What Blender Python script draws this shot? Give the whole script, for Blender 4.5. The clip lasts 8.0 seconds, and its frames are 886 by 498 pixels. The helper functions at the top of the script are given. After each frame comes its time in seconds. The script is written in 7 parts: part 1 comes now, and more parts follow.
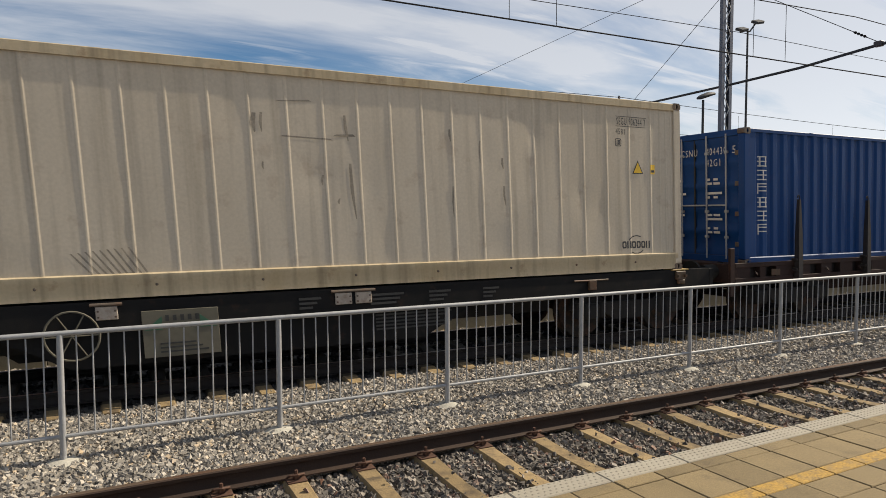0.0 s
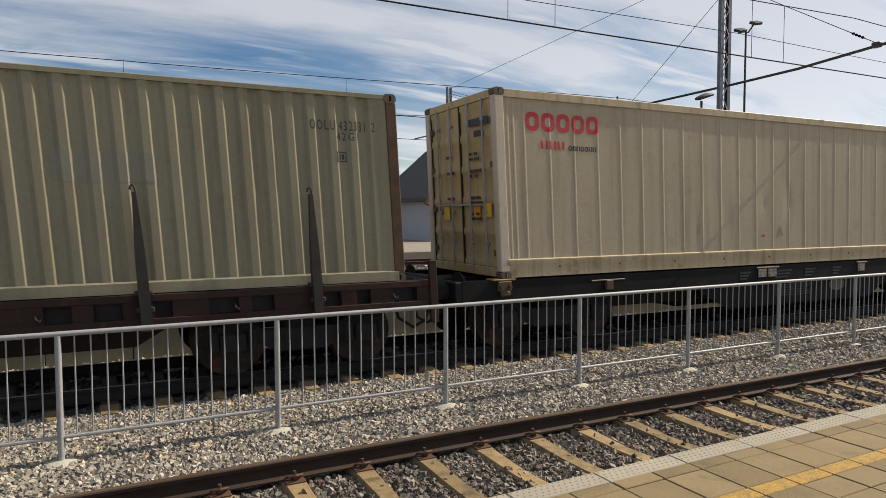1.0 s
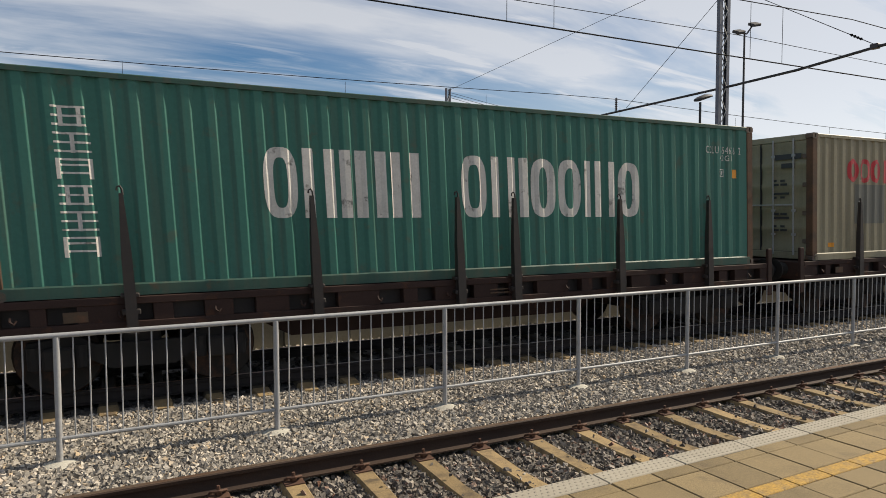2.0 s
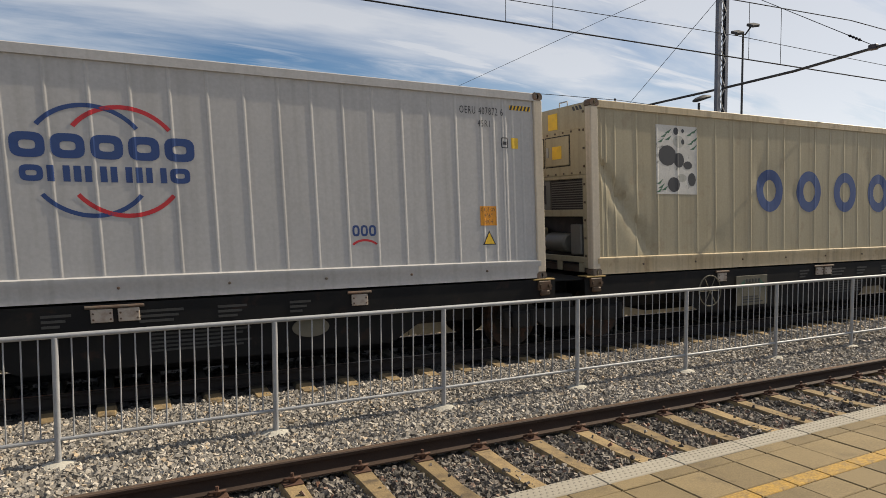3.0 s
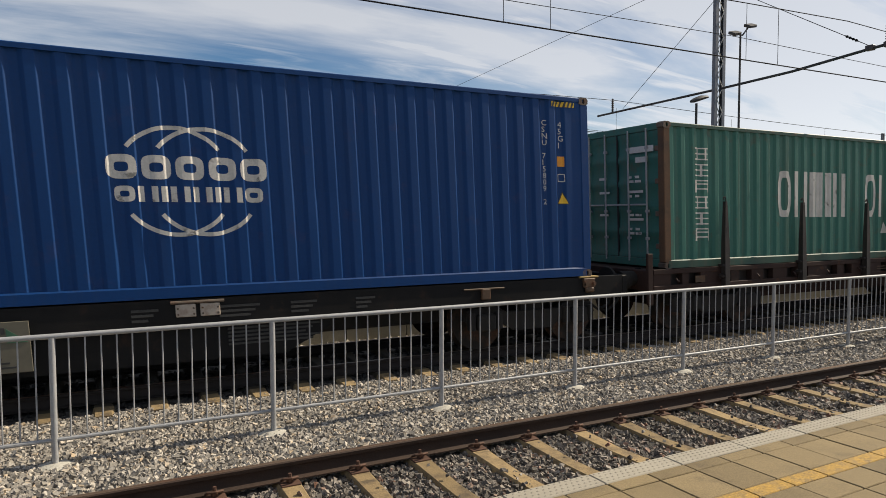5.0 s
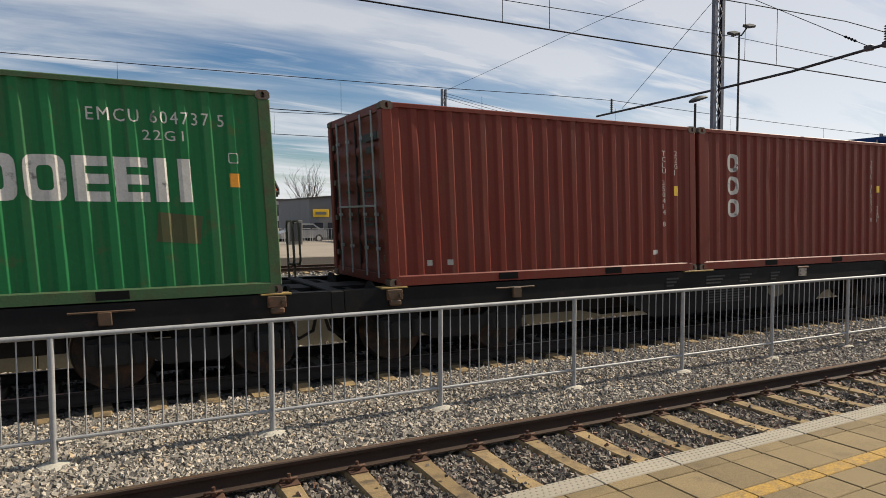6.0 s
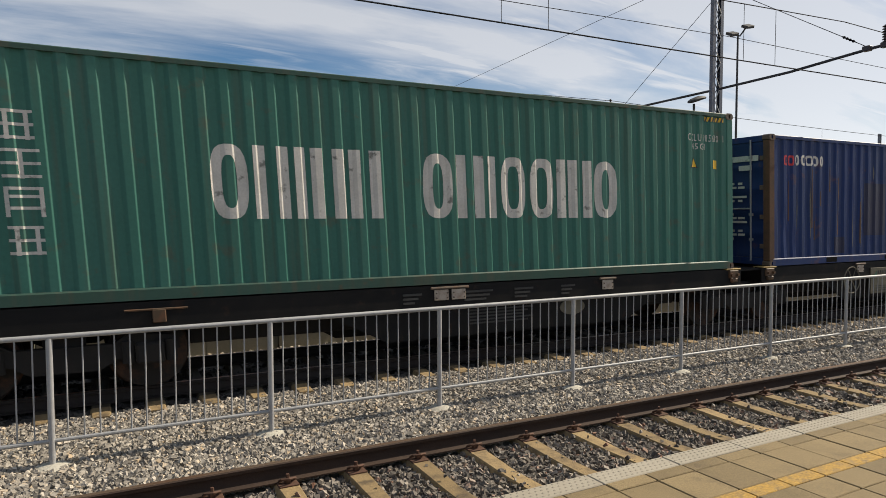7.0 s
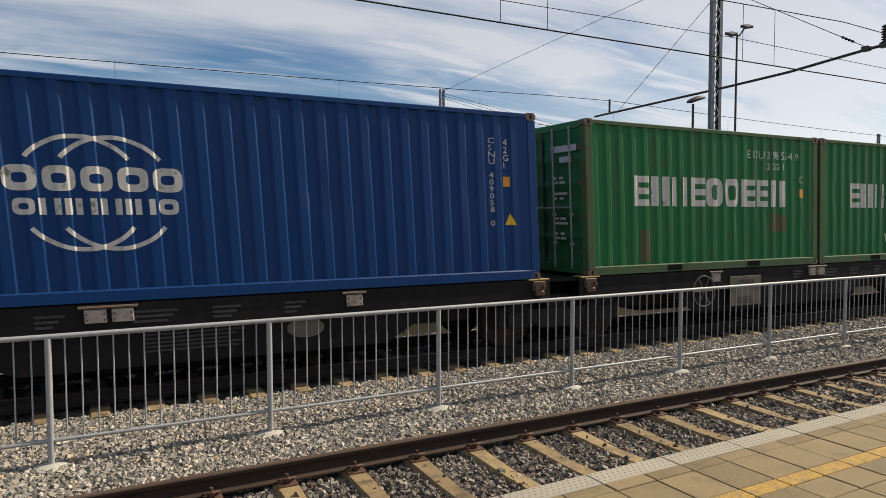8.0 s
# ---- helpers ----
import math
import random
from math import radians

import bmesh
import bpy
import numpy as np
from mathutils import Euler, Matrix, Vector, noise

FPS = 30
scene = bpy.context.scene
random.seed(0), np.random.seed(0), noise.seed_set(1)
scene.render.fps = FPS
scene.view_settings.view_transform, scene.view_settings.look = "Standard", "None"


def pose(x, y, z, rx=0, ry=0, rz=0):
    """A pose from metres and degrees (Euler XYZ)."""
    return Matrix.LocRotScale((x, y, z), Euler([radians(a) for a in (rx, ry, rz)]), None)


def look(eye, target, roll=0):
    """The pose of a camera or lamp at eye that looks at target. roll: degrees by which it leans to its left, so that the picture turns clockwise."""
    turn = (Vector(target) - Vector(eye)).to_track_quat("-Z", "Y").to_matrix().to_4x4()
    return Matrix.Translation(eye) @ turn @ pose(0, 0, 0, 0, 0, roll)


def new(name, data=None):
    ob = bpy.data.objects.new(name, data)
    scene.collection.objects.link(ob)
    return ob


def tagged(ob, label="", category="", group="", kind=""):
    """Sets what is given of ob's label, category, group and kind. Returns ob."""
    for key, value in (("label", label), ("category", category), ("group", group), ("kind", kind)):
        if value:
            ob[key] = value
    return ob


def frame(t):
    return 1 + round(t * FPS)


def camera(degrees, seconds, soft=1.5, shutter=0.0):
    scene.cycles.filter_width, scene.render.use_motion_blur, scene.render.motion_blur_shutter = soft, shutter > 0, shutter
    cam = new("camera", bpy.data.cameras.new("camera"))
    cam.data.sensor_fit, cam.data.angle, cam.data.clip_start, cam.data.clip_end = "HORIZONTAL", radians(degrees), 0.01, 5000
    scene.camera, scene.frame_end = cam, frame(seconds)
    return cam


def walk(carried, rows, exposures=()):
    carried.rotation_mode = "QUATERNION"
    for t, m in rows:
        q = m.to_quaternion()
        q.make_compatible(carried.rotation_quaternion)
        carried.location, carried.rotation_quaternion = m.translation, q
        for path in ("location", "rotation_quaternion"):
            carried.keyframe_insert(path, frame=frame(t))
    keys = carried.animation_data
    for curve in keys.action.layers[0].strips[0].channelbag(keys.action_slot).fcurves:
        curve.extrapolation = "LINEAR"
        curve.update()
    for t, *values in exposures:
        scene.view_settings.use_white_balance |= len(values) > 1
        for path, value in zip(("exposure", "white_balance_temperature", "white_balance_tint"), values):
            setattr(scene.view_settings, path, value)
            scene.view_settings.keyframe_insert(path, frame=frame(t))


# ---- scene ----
# ---- camera ----
EYE = (-2.37, -9.781, 2.106)


def aim(yaw, pitch, roll):
    """The camera's pose, turned from +y towards +x by yaw and up by pitch, in degrees."""
    a, b = radians(yaw), radians(pitch)
    way = Vector((math.sin(a) * math.cos(b), math.cos(a) * math.cos(b), math.sin(b)))
    return look(EYE, Vector(EYE) + way * 10, roll)


cam = camera(67.39, 8.0, soft=0.52, shutter=0.5)
# the clip's camera reads its picture from top to bottom in about a sixtieth of a second
scene.cycles.rolling_shutter_type = "TOP"
scene.cycles.rolling_shutter_duration = 0.02
walk(cam, [
    (0.0, aim(26.897, -3.057, -0.13)),
    (0.5, aim(26.956, -3.055, -0.11)),
    (1.0, aim(27.020, -3.004, -0.11)),
    (1.5, aim(27.060, -2.945, -0.11)),
    (3.0, aim(27.200, -2.855, -0.11)),
    (3.5, aim(27.240, -2.848, -0.10)),
    (4.0, aim(27.300, -2.847, -0.10)),
    (4.5, aim(27.348, -2.844, -0.09)),
    (6.0, aim(27.476, -2.830, -0.09)),
    (6.5, aim(27.518, -2.805, -0.09)),
    (7.0, aim(27.571, -2.805, -0.09)),
    (7.5, aim(27.617, -2.803, -0.08)),
    (8.0, aim(27.640, -2.818, -0.07)),
], exposures=[(0.0, 0.18, 6900, 10), (8.0, 0.18, 6900, 10)])

# ---- world and sun ----
SUN_AZ, SUN_EL = 94.0, 38.0          # degrees from +y towards +x, and above the horizon
world = bpy.data.worlds.new("sky")
scene.world = world
world.use_nodes = True


def build_sky():
    nt = world.node_tree
    n, l = nt.nodes, nt.links
    n.clear()
    out = n.new("ShaderNodeOutputWorld")
    bg = n.new("ShaderNodeBackground")
    sky = n.new("ShaderNodeTexSky")
    sky.sky_type, sky.sun_disc = "NISHITA", False
    sky.sun_elevation, sky.sun_rotation = radians(SUN_EL), radians(SUN_AZ)
    sky.air_density, sky.dust_density, sky.ozone_density = 1.0, 0.4, 2.5
    tc = n.new("ShaderNodeTexCoord")
    sep = n.new("ShaderNodeSeparateXYZ")
    l.new(tc.outputs["Generated"], sep.inputs[0])
    up = n.new("ShaderNodeMath")
    up.operation, up.inputs[1].default_value = "ADD", 0.16
    l.new(sep.outputs["Z"], up.inputs[0])
    lim = n.new("ShaderNodeMath")
    lim.operation, lim.inputs[1].default_value = "MAXIMUM", 0.05
    l.new(up.outputs[0], lim.inputs[0])
    comb = n.new("ShaderNodeCombineXYZ")
    for k in ("X", "Y"):
        d = n.new("ShaderNodeMath")
        d.operation = "DIVIDE"
        l.new(sep.outputs[k], d.inputs[0])
        l.new(lim.outputs[0], d.inputs[1])
        l.new(d.outputs[0], comb.inputs[k])

    def layer(turn, scale, nscale, detail, dist, lo, hi):
        mp = n.new("ShaderNodeMapping")
        mp.inputs["Rotation"].default_value = (0, 0, radians(turn))
        mp.inputs["Scale"].default_value = scale
        l.new(comb.outputs[0], mp.inputs[0])
        no = n.new("ShaderNodeTexNoise")
        no.inputs["Scale"].default_value, no.inputs["Detail"].default_value = nscale, detail
        no.inputs["Roughness"].default_value, no.inputs["Distortion"].default_value = 0.58, dist
        l.new(mp.outputs[0], no.inputs["Vector"])
        mr = n.new("ShaderNodeMapRange")
        mr.interpolation_type = "SMOOTHSTEP"
        mr.inputs["From Min"].default_value, mr.inputs["From Max"].default_value = lo, hi
        l.new(no.outputs["Fac"], mr.inputs[0])
        return mr.outputs[0]

    veil = layer(-25, (0.45, 1.5, 1), 1.1, 7, 0.35, 0.34, 0.70)    # broad sheets of high cloud
    wisp = layer(-32, (0.5, 2.6, 1), 2.1, 8, 0.45, 0.44, 0.74)      # drawn-out wisps
    mx = n.new("ShaderNodeMath")
    mx.operation = "MAXIMUM"
    l.new(veil, mx.inputs[0])
    l.new(wisp, mx.inputs[1])
    # the cloud thickens towards the horizon
    hz = n.new("ShaderNodeMapRange")
    hz.inputs["From Min"].default_value, hz.inputs["From Max"].default_value = 0.015, 0.085
    hz.inputs["To Min"].default_value, hz.inputs["To Max"].default_value = 0.65, 0.0
    l.new(sep.outputs["Z"], hz.inputs[0])
    ad = n.new("ShaderNodeMath")
    ad.operation, ad.use_clamp = "ADD", True
    l.new(mx.outputs[0], ad.inputs[0])
    l.new(hz.outputs[0], ad.inputs[1])
    # thin haze all round the sun
    dt = n.new("ShaderNodeVectorMath")
    dt.operation = "DOT_PRODUCT"
    a, e = radians(SUN_AZ), radians(SUN_EL)
    dt.inputs[1].default_value = (math.sin(a) * math.cos(e), math.cos(a) * math.cos(e), math.sin(e))
    l.new(tc.outputs["Generated"], dt.inputs[0])
    gl = n.new("ShaderNodeMapRange")
    gl.interpolation_type = "SMOOTHSTEP"
    gl.inputs["From Min"].default_value, gl.inputs["From Max"].default_value = 0.12, 0.85
    gl.inputs["To Min"].default_value, gl.inputs["To Max"].default_value = 0.0, 0.6
    l.new(dt.outputs["Value"], gl.inputs[0])
    ag = n.new("ShaderNodeMath")
    ag.operation, ag.use_clamp = "ADD", True
    l.new(ad.outputs[0], ag.inputs[0])
    l.new(gl.outputs[0], ag.inputs[1])
    ad = ag
    am = n.new("ShaderNodeMath")
    am.operation, am.inputs[1].default_value = "MULTIPLY", 0.85
    l.new(ad.outputs[0], am.inputs[0])
    # cloud takes its light from the sky round it, whitened
    bw = n.new("ShaderNodeRGBToBW")
    l.new(sky.outputs[0], bw.inputs[0])
    br = n.new("ShaderNodeMath")
    br.operation, br.inputs[1].default_value = "MULTIPLY_ADD", 0.55
    br.inputs[2].default_value = 7.1
    l.new(bw.outputs[0], br.inputs[0])
    cc = n.new("ShaderNodeCombineColor")
    for k, f in (("Red", 0.93), ("Green", 0.985), ("Blue", 1.09)):
        m = n.new("ShaderNodeMath")
        m.operation, m.inputs[1].default_value = "MULTIPLY", f
        l.new(br.outputs[0], m.inputs[0])
        l.new(m.outputs[0], cc.inputs[k])
    mix = n.new("ShaderNodeMix")
    mix.data_type = "RGBA"
    deep = n.new("ShaderNodeHueSaturation")
    deep.inputs["Saturation"].default_value = 1.38
    deep.inputs["Hue"].default_value = 0.504
    l.new(sky.outputs[0], deep.inputs["Color"])
    l.new(am.outputs[0], mix.inputs["Factor"])
    l.new(deep.outputs[0], mix.inputs["A"])
    l.new(cc.outputs[0], mix.inputs["B"])
    bg.inputs["Strength"].default_value = 0.0725
    l.new(mix.outputs["Result"], bg.inputs["Color"])
    l.new(bg.outputs[0], out.inputs[0])


build_sky()
sun = new("sun", bpy.data.lights.new("sun", "SUN"))
sun.data.energy, sun.data.angle, sun.data.color = 5.0, radians(0.6), (1.0, 0.905, 0.755)
_a, _e = radians(SUN_AZ), radians(SUN_EL)
sun.matrix_world = look((40 * math.sin(_a) * math.cos(_e), 40 * math.cos(_a) * math.cos(_e), 40 * math.sin(_e)), (0, 0, 0))


# ---- materials ----
def material(name, color, rough=0.6, metal=0.0, spots=None, amount=0.3, size=2.0, streak=(1, 1, 1), grain=0.06, grain_size=40.0,
             bump=0.0, bump_size=60.0, vary=0.0, island=False, spec=0.5, wear=None, wear_amount=0.0, wear_size=5.0, runs=None, runs_amount=0.0):
    """A surface: base colour, larger stains in a second colour, worn patches in a third, fine grain and relief."""
    m = bpy.data.materials.new(name)
    m.use_nodes = True
    n, l = m.node_tree.nodes, m.node_tree.links
    b = n["Principled BSDF"]
    b.inputs["Metallic"].default_value = metal
    b.inputs["Specular IOR Level"].default_value = spec
    tc = n.new("ShaderNodeTexCoord")
    mp = n.new("ShaderNodeMapping")
    mp.inputs["Scale"].default_value = streak
    oi = n.new("ShaderNodeObjectInfo")
    sh = n.new("ShaderNodeVectorMath")
    sh.operation, sh.inputs[1].default_value = "MULTIPLY", (37.0, 19.0, 11.0)
    l.new(oi.outputs["Random"], sh.inputs[0])
    av = n.new("ShaderNodeVectorMath")
    l.new(tc.outputs["Object"], av.inputs[0])
    l.new(sh.outputs[0], av.inputs[1])
    l.new(av.outputs[0], mp.inputs[0])

    def noise_fac(scale, detail, lo, hi, mapped=True):
        no = n.new("ShaderNodeTexNoise")
        no.inputs["Scale"].default_value, no.inputs["Detail"].default_value = scale, detail
        no.inputs["Roughness"].default_value = 0.6
        l.new((mp if mapped else av).outputs[0], no.inputs["Vector"])
        mr = n.new("ShaderNodeMapRange")
        mr.inputs["From Min"].default_value, mr.inputs["From Max"].default_value = lo, hi
        l.new(no.outputs["Fac"], mr.inputs[0])
        return mr.outputs[0]

    def mixed(a, bcol, fac, strength):
        mu = n.new("ShaderNodeMath")
        mu.operation, mu.inputs[1].default_value = "MULTIPLY", strength
        l.new(fac, mu.inputs[0])
        mx = n.new("ShaderNodeMix")
        mx.data_type = "RGBA"
        l.new(mu.outputs[0], mx.inputs["Factor"])
        if isinstance(a, tuple):
            mx.inputs["A"].default_value = (*a, 1)
        else:
            l.new(a, mx.inputs["A"])
        mx.inputs["B"].default_value = (*bcol, 1)
        return mx.outputs["Result"]

    col = color
    if spots:
        col = mixed(col, spots, noise_fac(size, 6, 0.45, 0.72), amount)
    if wear:
        col = mixed(col, wear, noise_fac(wear_size, 8, 0.6, 0.68, False), wear_amount)
    if runs:
        # dirt that has run down in narrow streaks
        mr2 = n.new("ShaderNodeMapping")
        mr2.inputs["Scale"].default_value = (9, 9, 0.35)
        l.new(av.outputs[0], mr2.inputs[0])
        nr = n.new("ShaderNodeTexNoise")
        nr.inputs["Scale"].default_value, nr.inputs["Detail"].default_value = 1.0, 5
        l.new(mr2.outputs[0], nr.inputs["Vector"])
        rm = n.new("ShaderNodeMapRange")
        rm.inputs["From Min"].default_value, rm.inputs["From Max"].default_value = 0.5, 0.78
        l.new(nr.outputs["Fac"], rm.inputs[0])
        col = mixed(col, runs, rm.outputs[0], runs_amount)
    hs = n.new("ShaderNodeHueSaturation")
    if isinstance(col, tuple):
        hs.inputs["Color"].default_value = (*col, 1)
    else:
        l.new(col, hs.inputs["Color"])
    gr = n.new("ShaderNodeMapRange")
    no = n.new("ShaderNodeTexNoise")
    no.inputs["Scale"].default_value, no.inputs["Detail"].default_value = grain_size, 4
    l.new(av.outputs[0], no.inputs["Vector"])
    l.new(no.outputs["Fac"], gr.inputs[0])
    gr.inputs["From Min"].default_value, gr.inputs["From Max"].default_value = 0.25, 0.75
    gr.inputs["To Min"].default_value, gr.inputs["To Max"].default_value = 1 - grain, 1 + grain
    val = gr.outputs[0]
    if vary:
        rnd = oi.outputs["Random"]
        if island:
            rnd = n.new("ShaderNodeNewGeometry").outputs["Random Per Island"]
        vr = n.new("ShaderNodeMapRange")
        vr.inputs["To Min"].default_value, vr.inputs["To Max"].default_value = 1 - vary, 1 + vary
        l.new(rnd, vr.inputs[0])
        mu = n.new("ShaderNodeMath")
        mu.operation = "MULTIPLY"
        l.new(val, mu.inputs[0])
        l.new(vr.outputs[0], mu.inputs[1])
        val = mu.outputs[0]
    l.new(val, hs.inputs["Value"])
    l.new(hs.outputs[0], b.inputs["Base Color"])
    rr = n.new("ShaderNodeMapRange")
    rr.inputs["To Min"].default_value, rr.inputs["To Max"].default_value = max(0.02, rough - 0.1), min(1, rough + 0.1)
    l.new(no.outputs["Fac"], rr.inputs[0])
    l.new(rr.outputs[0], b.inputs["Roughness"])
    if bump:
        nb = n.new("ShaderNodeTexNoise")
        nb.inputs["Scale"].default_value, nb.inputs["Detail"].default_value = bump_size, 5
        l.new(av.outputs[0], nb.inputs["Vector"])
        bp = n.new("ShaderNodeBump")
        bp.inputs["Strength"].default_value, bp.inputs["Distance"].default_value = 0.6, bump
        l.new(nb.outputs["Fac"], bp.inputs["Height"])
        l.new(bp.outputs[0], b.inputs["Normal"])
    return m


def stone_material(name, dark, light, tint, tint_share):
    """Broken stone: every piece takes its own grey, some of them a rusty or sandy tint."""
    m = bpy.data.materials.new(name)
    m.use_nodes = True
    n, l = m.node_tree.nodes, m.node_tree.links
    b = n["Principled BSDF"]
    b.inputs["Roughness"].default_value = 0.85
    g = n.new("ShaderNodeNewGeometry")
    ra = n.new("ShaderNodeValToRGB")
    e = ra.color_ramp.elements
    e[0].color, e[1].color = (*dark, 1), (*light, 1)
    mid = ra.color_ramp.elements.new(0.6)
    mid.color = (*[(p + q) * 0.45 for p, q in zip(dark, light)], 1)
    tn = ra.color_ramp.elements.new(1 - tint_share)
    tn.color = (*light, 1)
    e[-1].color = (*tint, 1)
    l.new(g.outputs["Random Per Island"], ra.inputs[0])
    no = n.new("ShaderNodeTexNoise")
    no.inputs["Scale"].default_value, no.inputs["Detail"].default_value = 55, 6
    tc = n.new("ShaderNodeTexCoord")
    l.new(tc.outputs["Object"], no.inputs["Vector"])
    mr = n.new("ShaderNodeMapRange")
    mr.inputs["To Min"].default_value, mr.inputs["To Max"].default_value = 0.55, 1.45
    l.new(no.outputs["Fac"], mr.inputs[0])
    hs = n.new("ShaderNodeHueSaturation")
    l.new(ra.outputs[0], hs.inputs["Color"])
    l.new(mr.outputs[0], hs.inputs["Value"])
    l.new(hs.outputs[0], b.inputs["Base Color"])
    bp = n.new("ShaderNodeBump")
    bp.inputs["Strength"].default_value, bp.inputs["Distance"].default_value = 0.5, 0.01
    l.new(no.outputs["Fac"], bp.inputs["Height"])
    l.new(bp.outputs[0], b.inputs["Normal"])
    return m


RUST = (0.16, 0.065, 0.03)
DIRT = (0.11, 0.09, 0.065)


def paint(name, color, faded, rust=0.35, rough=0.5, dirt=DIRT):
    """Sprayed steel of a container: fading in sheets, run-down dirt, rust where it is knocked."""
    return material(name, color, rough, 0.0, faded, 0.55, 1.3, (1, 1, 0.25), 0.07, 25, 0.002, 9, spec=0.2, wear=RUST, wear_amount=rust, wear_size=3.2, runs=dirt, runs_amount=min(0.5, 0.15 + rust))


BEIGE_REEFER = paint("beige_reefer_paint", (0.435, 0.37, 0.265), (0.38, 0.312, 0.214), rust=0.12)
CREAM_REEFER = paint("cream_reefer_paint", (0.385, 0.34, 0.24), (0.33, 0.28, 0.185), rust=0.15)
PALE_REEFER = paint("pale_reefer_paint", (0.56, 0.49, 0.39), (0.495, 0.42, 0.315), rust=0.16)
WHITE_REEFER = paint("white_reefer_paint", (0.465, 0.455, 0.445), (0.42, 0.408, 0.395), rust=0.03)
OLIVE = paint("olive_beige_paint", (0.275, 0.25, 0.172), (0.21, 0.185, 0.122), rust=0.15)
TEAL = paint("teal_green_paint", (0.042, 0.15, 0.12), (0.06, 0.168, 0.14), rust=0.25)
DEEP_GREEN = paint("deep_green_paint", (0.04, 0.112, 0.083), (0.06, 0.13, 0.10), rust=0.25)
BRIGHT_GREEN = paint("bright_green_paint", (0.0135, 0.153, 0.05), (0.02, 0.128, 0.046), rust=0.3)
ROYAL_BLUE = paint("royal_blue_paint", (0.0025, 0.04, 0.152), (0.004, 0.047, 0.168), rust=0.06, dirt=(0.03, 0.05, 0.1))
DARK_BLUE = paint("dark_blue_paint", (0.014, 0.034, 0.125), (0.028, 0.052, 0.12), rust=0.35, dirt=(0.05, 0.06, 0.085))
REEFER_RAIL = paint("yellowed_reefer_rail_paint", (0.52, 0.43, 0.29), (0.40, 0.29, 0.15), rust=0.35)
SCUFF = material("grey_scuff", (0.25, 0.215, 0.17), 0.7, 0, (0.38, 0.33, 0.26), 0.8, 7, grain=0.2)
STAINED_TEAL = paint("stained_teal_rail_paint", (0.04, 0.09, 0.072), (0.06, 0.075, 0.055), rust=0.4)
OXIDE_RED = paint("oxide_red_paint", (0.165, 0.03, 0.02), (0.185, 0.047, 0.032), rust=0.2)
YELLOWED = paint("yellowed_door_paint", (0.52, 0.4, 0.2), (0.42, 0.31, 0.15), rust=0.2)
MARK_DIM = material("dim_marking", (0.042, 0.042, 0.04), 0.7, 0, (0.02, 0.02, 0.02), 0.8, 9)
RUSTY_POST = material("rusty_steel", (0.105, 0.055, 0.029), 0.85, 0, (0.045, 0.033, 0.024), 0.85, 3, grain=0.2, bump=0.004)
RUSTY_GREEN = material("rust_stained_green_steel", (0.045, 0.105, 0.04), 0.8, 0, (0.085, 0.06, 0.03), 0.8, 4, grain=0.2, bump=0.003)
POCKET_DARK = material("dark_pocket", (0.012, 0.012, 0.012), 0.95, spec=0.05)
MARK_WHITE = material("white_marking", (0.58, 0.56, 0.52), 0.55, 0, (0.42, 0.41, 0.37), 0.6, 3, grain=0.1, wear=(0.1, 0.1, 0.085), wear_amount=0.8, wear_size=5.5)
MARK_GREY = material("grey_marking", (0.42, 0.41, 0.37), 0.55, 0, (0.3, 0.3, 0.26), 0.5, 3, wear=(0.1, 0.1, 0.07), wear_amount=0.6, wear_size=7)
MARK_DARK = material("dark_marking", (0.03, 0.03, 0.035), 0.5)
MARK_RED = material("red_marking", (0.5, 0.02, 0.03), 0.45, 0, (0.38, 0.03, 0.03), 0.5, 3)
MARK_BLUE = material("blue_marking", (0.016, 0.05, 0.18), 0.45, 0, (0.03, 0.065, 0.17), 0.5, 3)
MARK_ORANGE = material("orange_label", (0.75, 0.3, 0.02), 0.5, 0, (0.5, 0.2, 0.03), 0.5, 8)
MARK_YELLOW = material("yellow_label", (0.8, 0.5, 0.03), 0.5, 0, (0.55, 0.33, 0.04), 0.5, 8)
PATCH_OLIVE = material("dull_olive_patch", (0.235, 0.22, 0.165), 0.6, 0, (0.2, 0.19, 0.145), 0.6, 2)
PATCH_RUST = material("dull_rust_patch", (0.075, 0.085, 0.03), 0.7, 0, (0.11, 0.07, 0.03), 0.6, 5)
PATCH_GREY = material("faded_grey_patch", (0.15, 0.15, 0.125), 0.6, 0, (0.12, 0.12, 0.1), 0.6, 2)
PATCH_GREEN = material("green_patch", (0.045, 0.15, 0.10), 0.5, 0, (0.05, 0.17, 0.11), 0.5, 2)
PATCH_BLUE = material("navy_patch", (0.007, 0.01, 0.045), 0.5, 0, (0.012, 0.015, 0.05), 0.5, 2)
CASTING = material("casting_steel", (0.12, 0.095, 0.075), 0.75, 0.2, RUST, 0.6, 8, grain=0.2, bump=0.003)
BLACK_STEEL = material("black_wagon_paint", (0.009, 0.009, 0.0095), 0.7, 0, (0.02, 0.018, 0.016), 0.6, 2, grain=0.15, bump=0.002, spec=0.2, wear=(0.05, 0.025, 0.015), wear_amount=0.3, wear_size=4)
BROWN_STEEL = material("brown_wagon_paint", (0.042, 0.024, 0.02), 0.75, 0, (0.024, 0.016, 0.014), 0.7, 2, grain=0.15, bump=0.002, spec=0.2, wear=RUST, wear_amount=0.3, wear_size=4)
STAKE_STEEL = material("dark_stake_steel", (0.02, 0.016, 0.015), 0.65, 0, (0.05, 0.033, 0.024), 0.5, 5, grain=0.15)
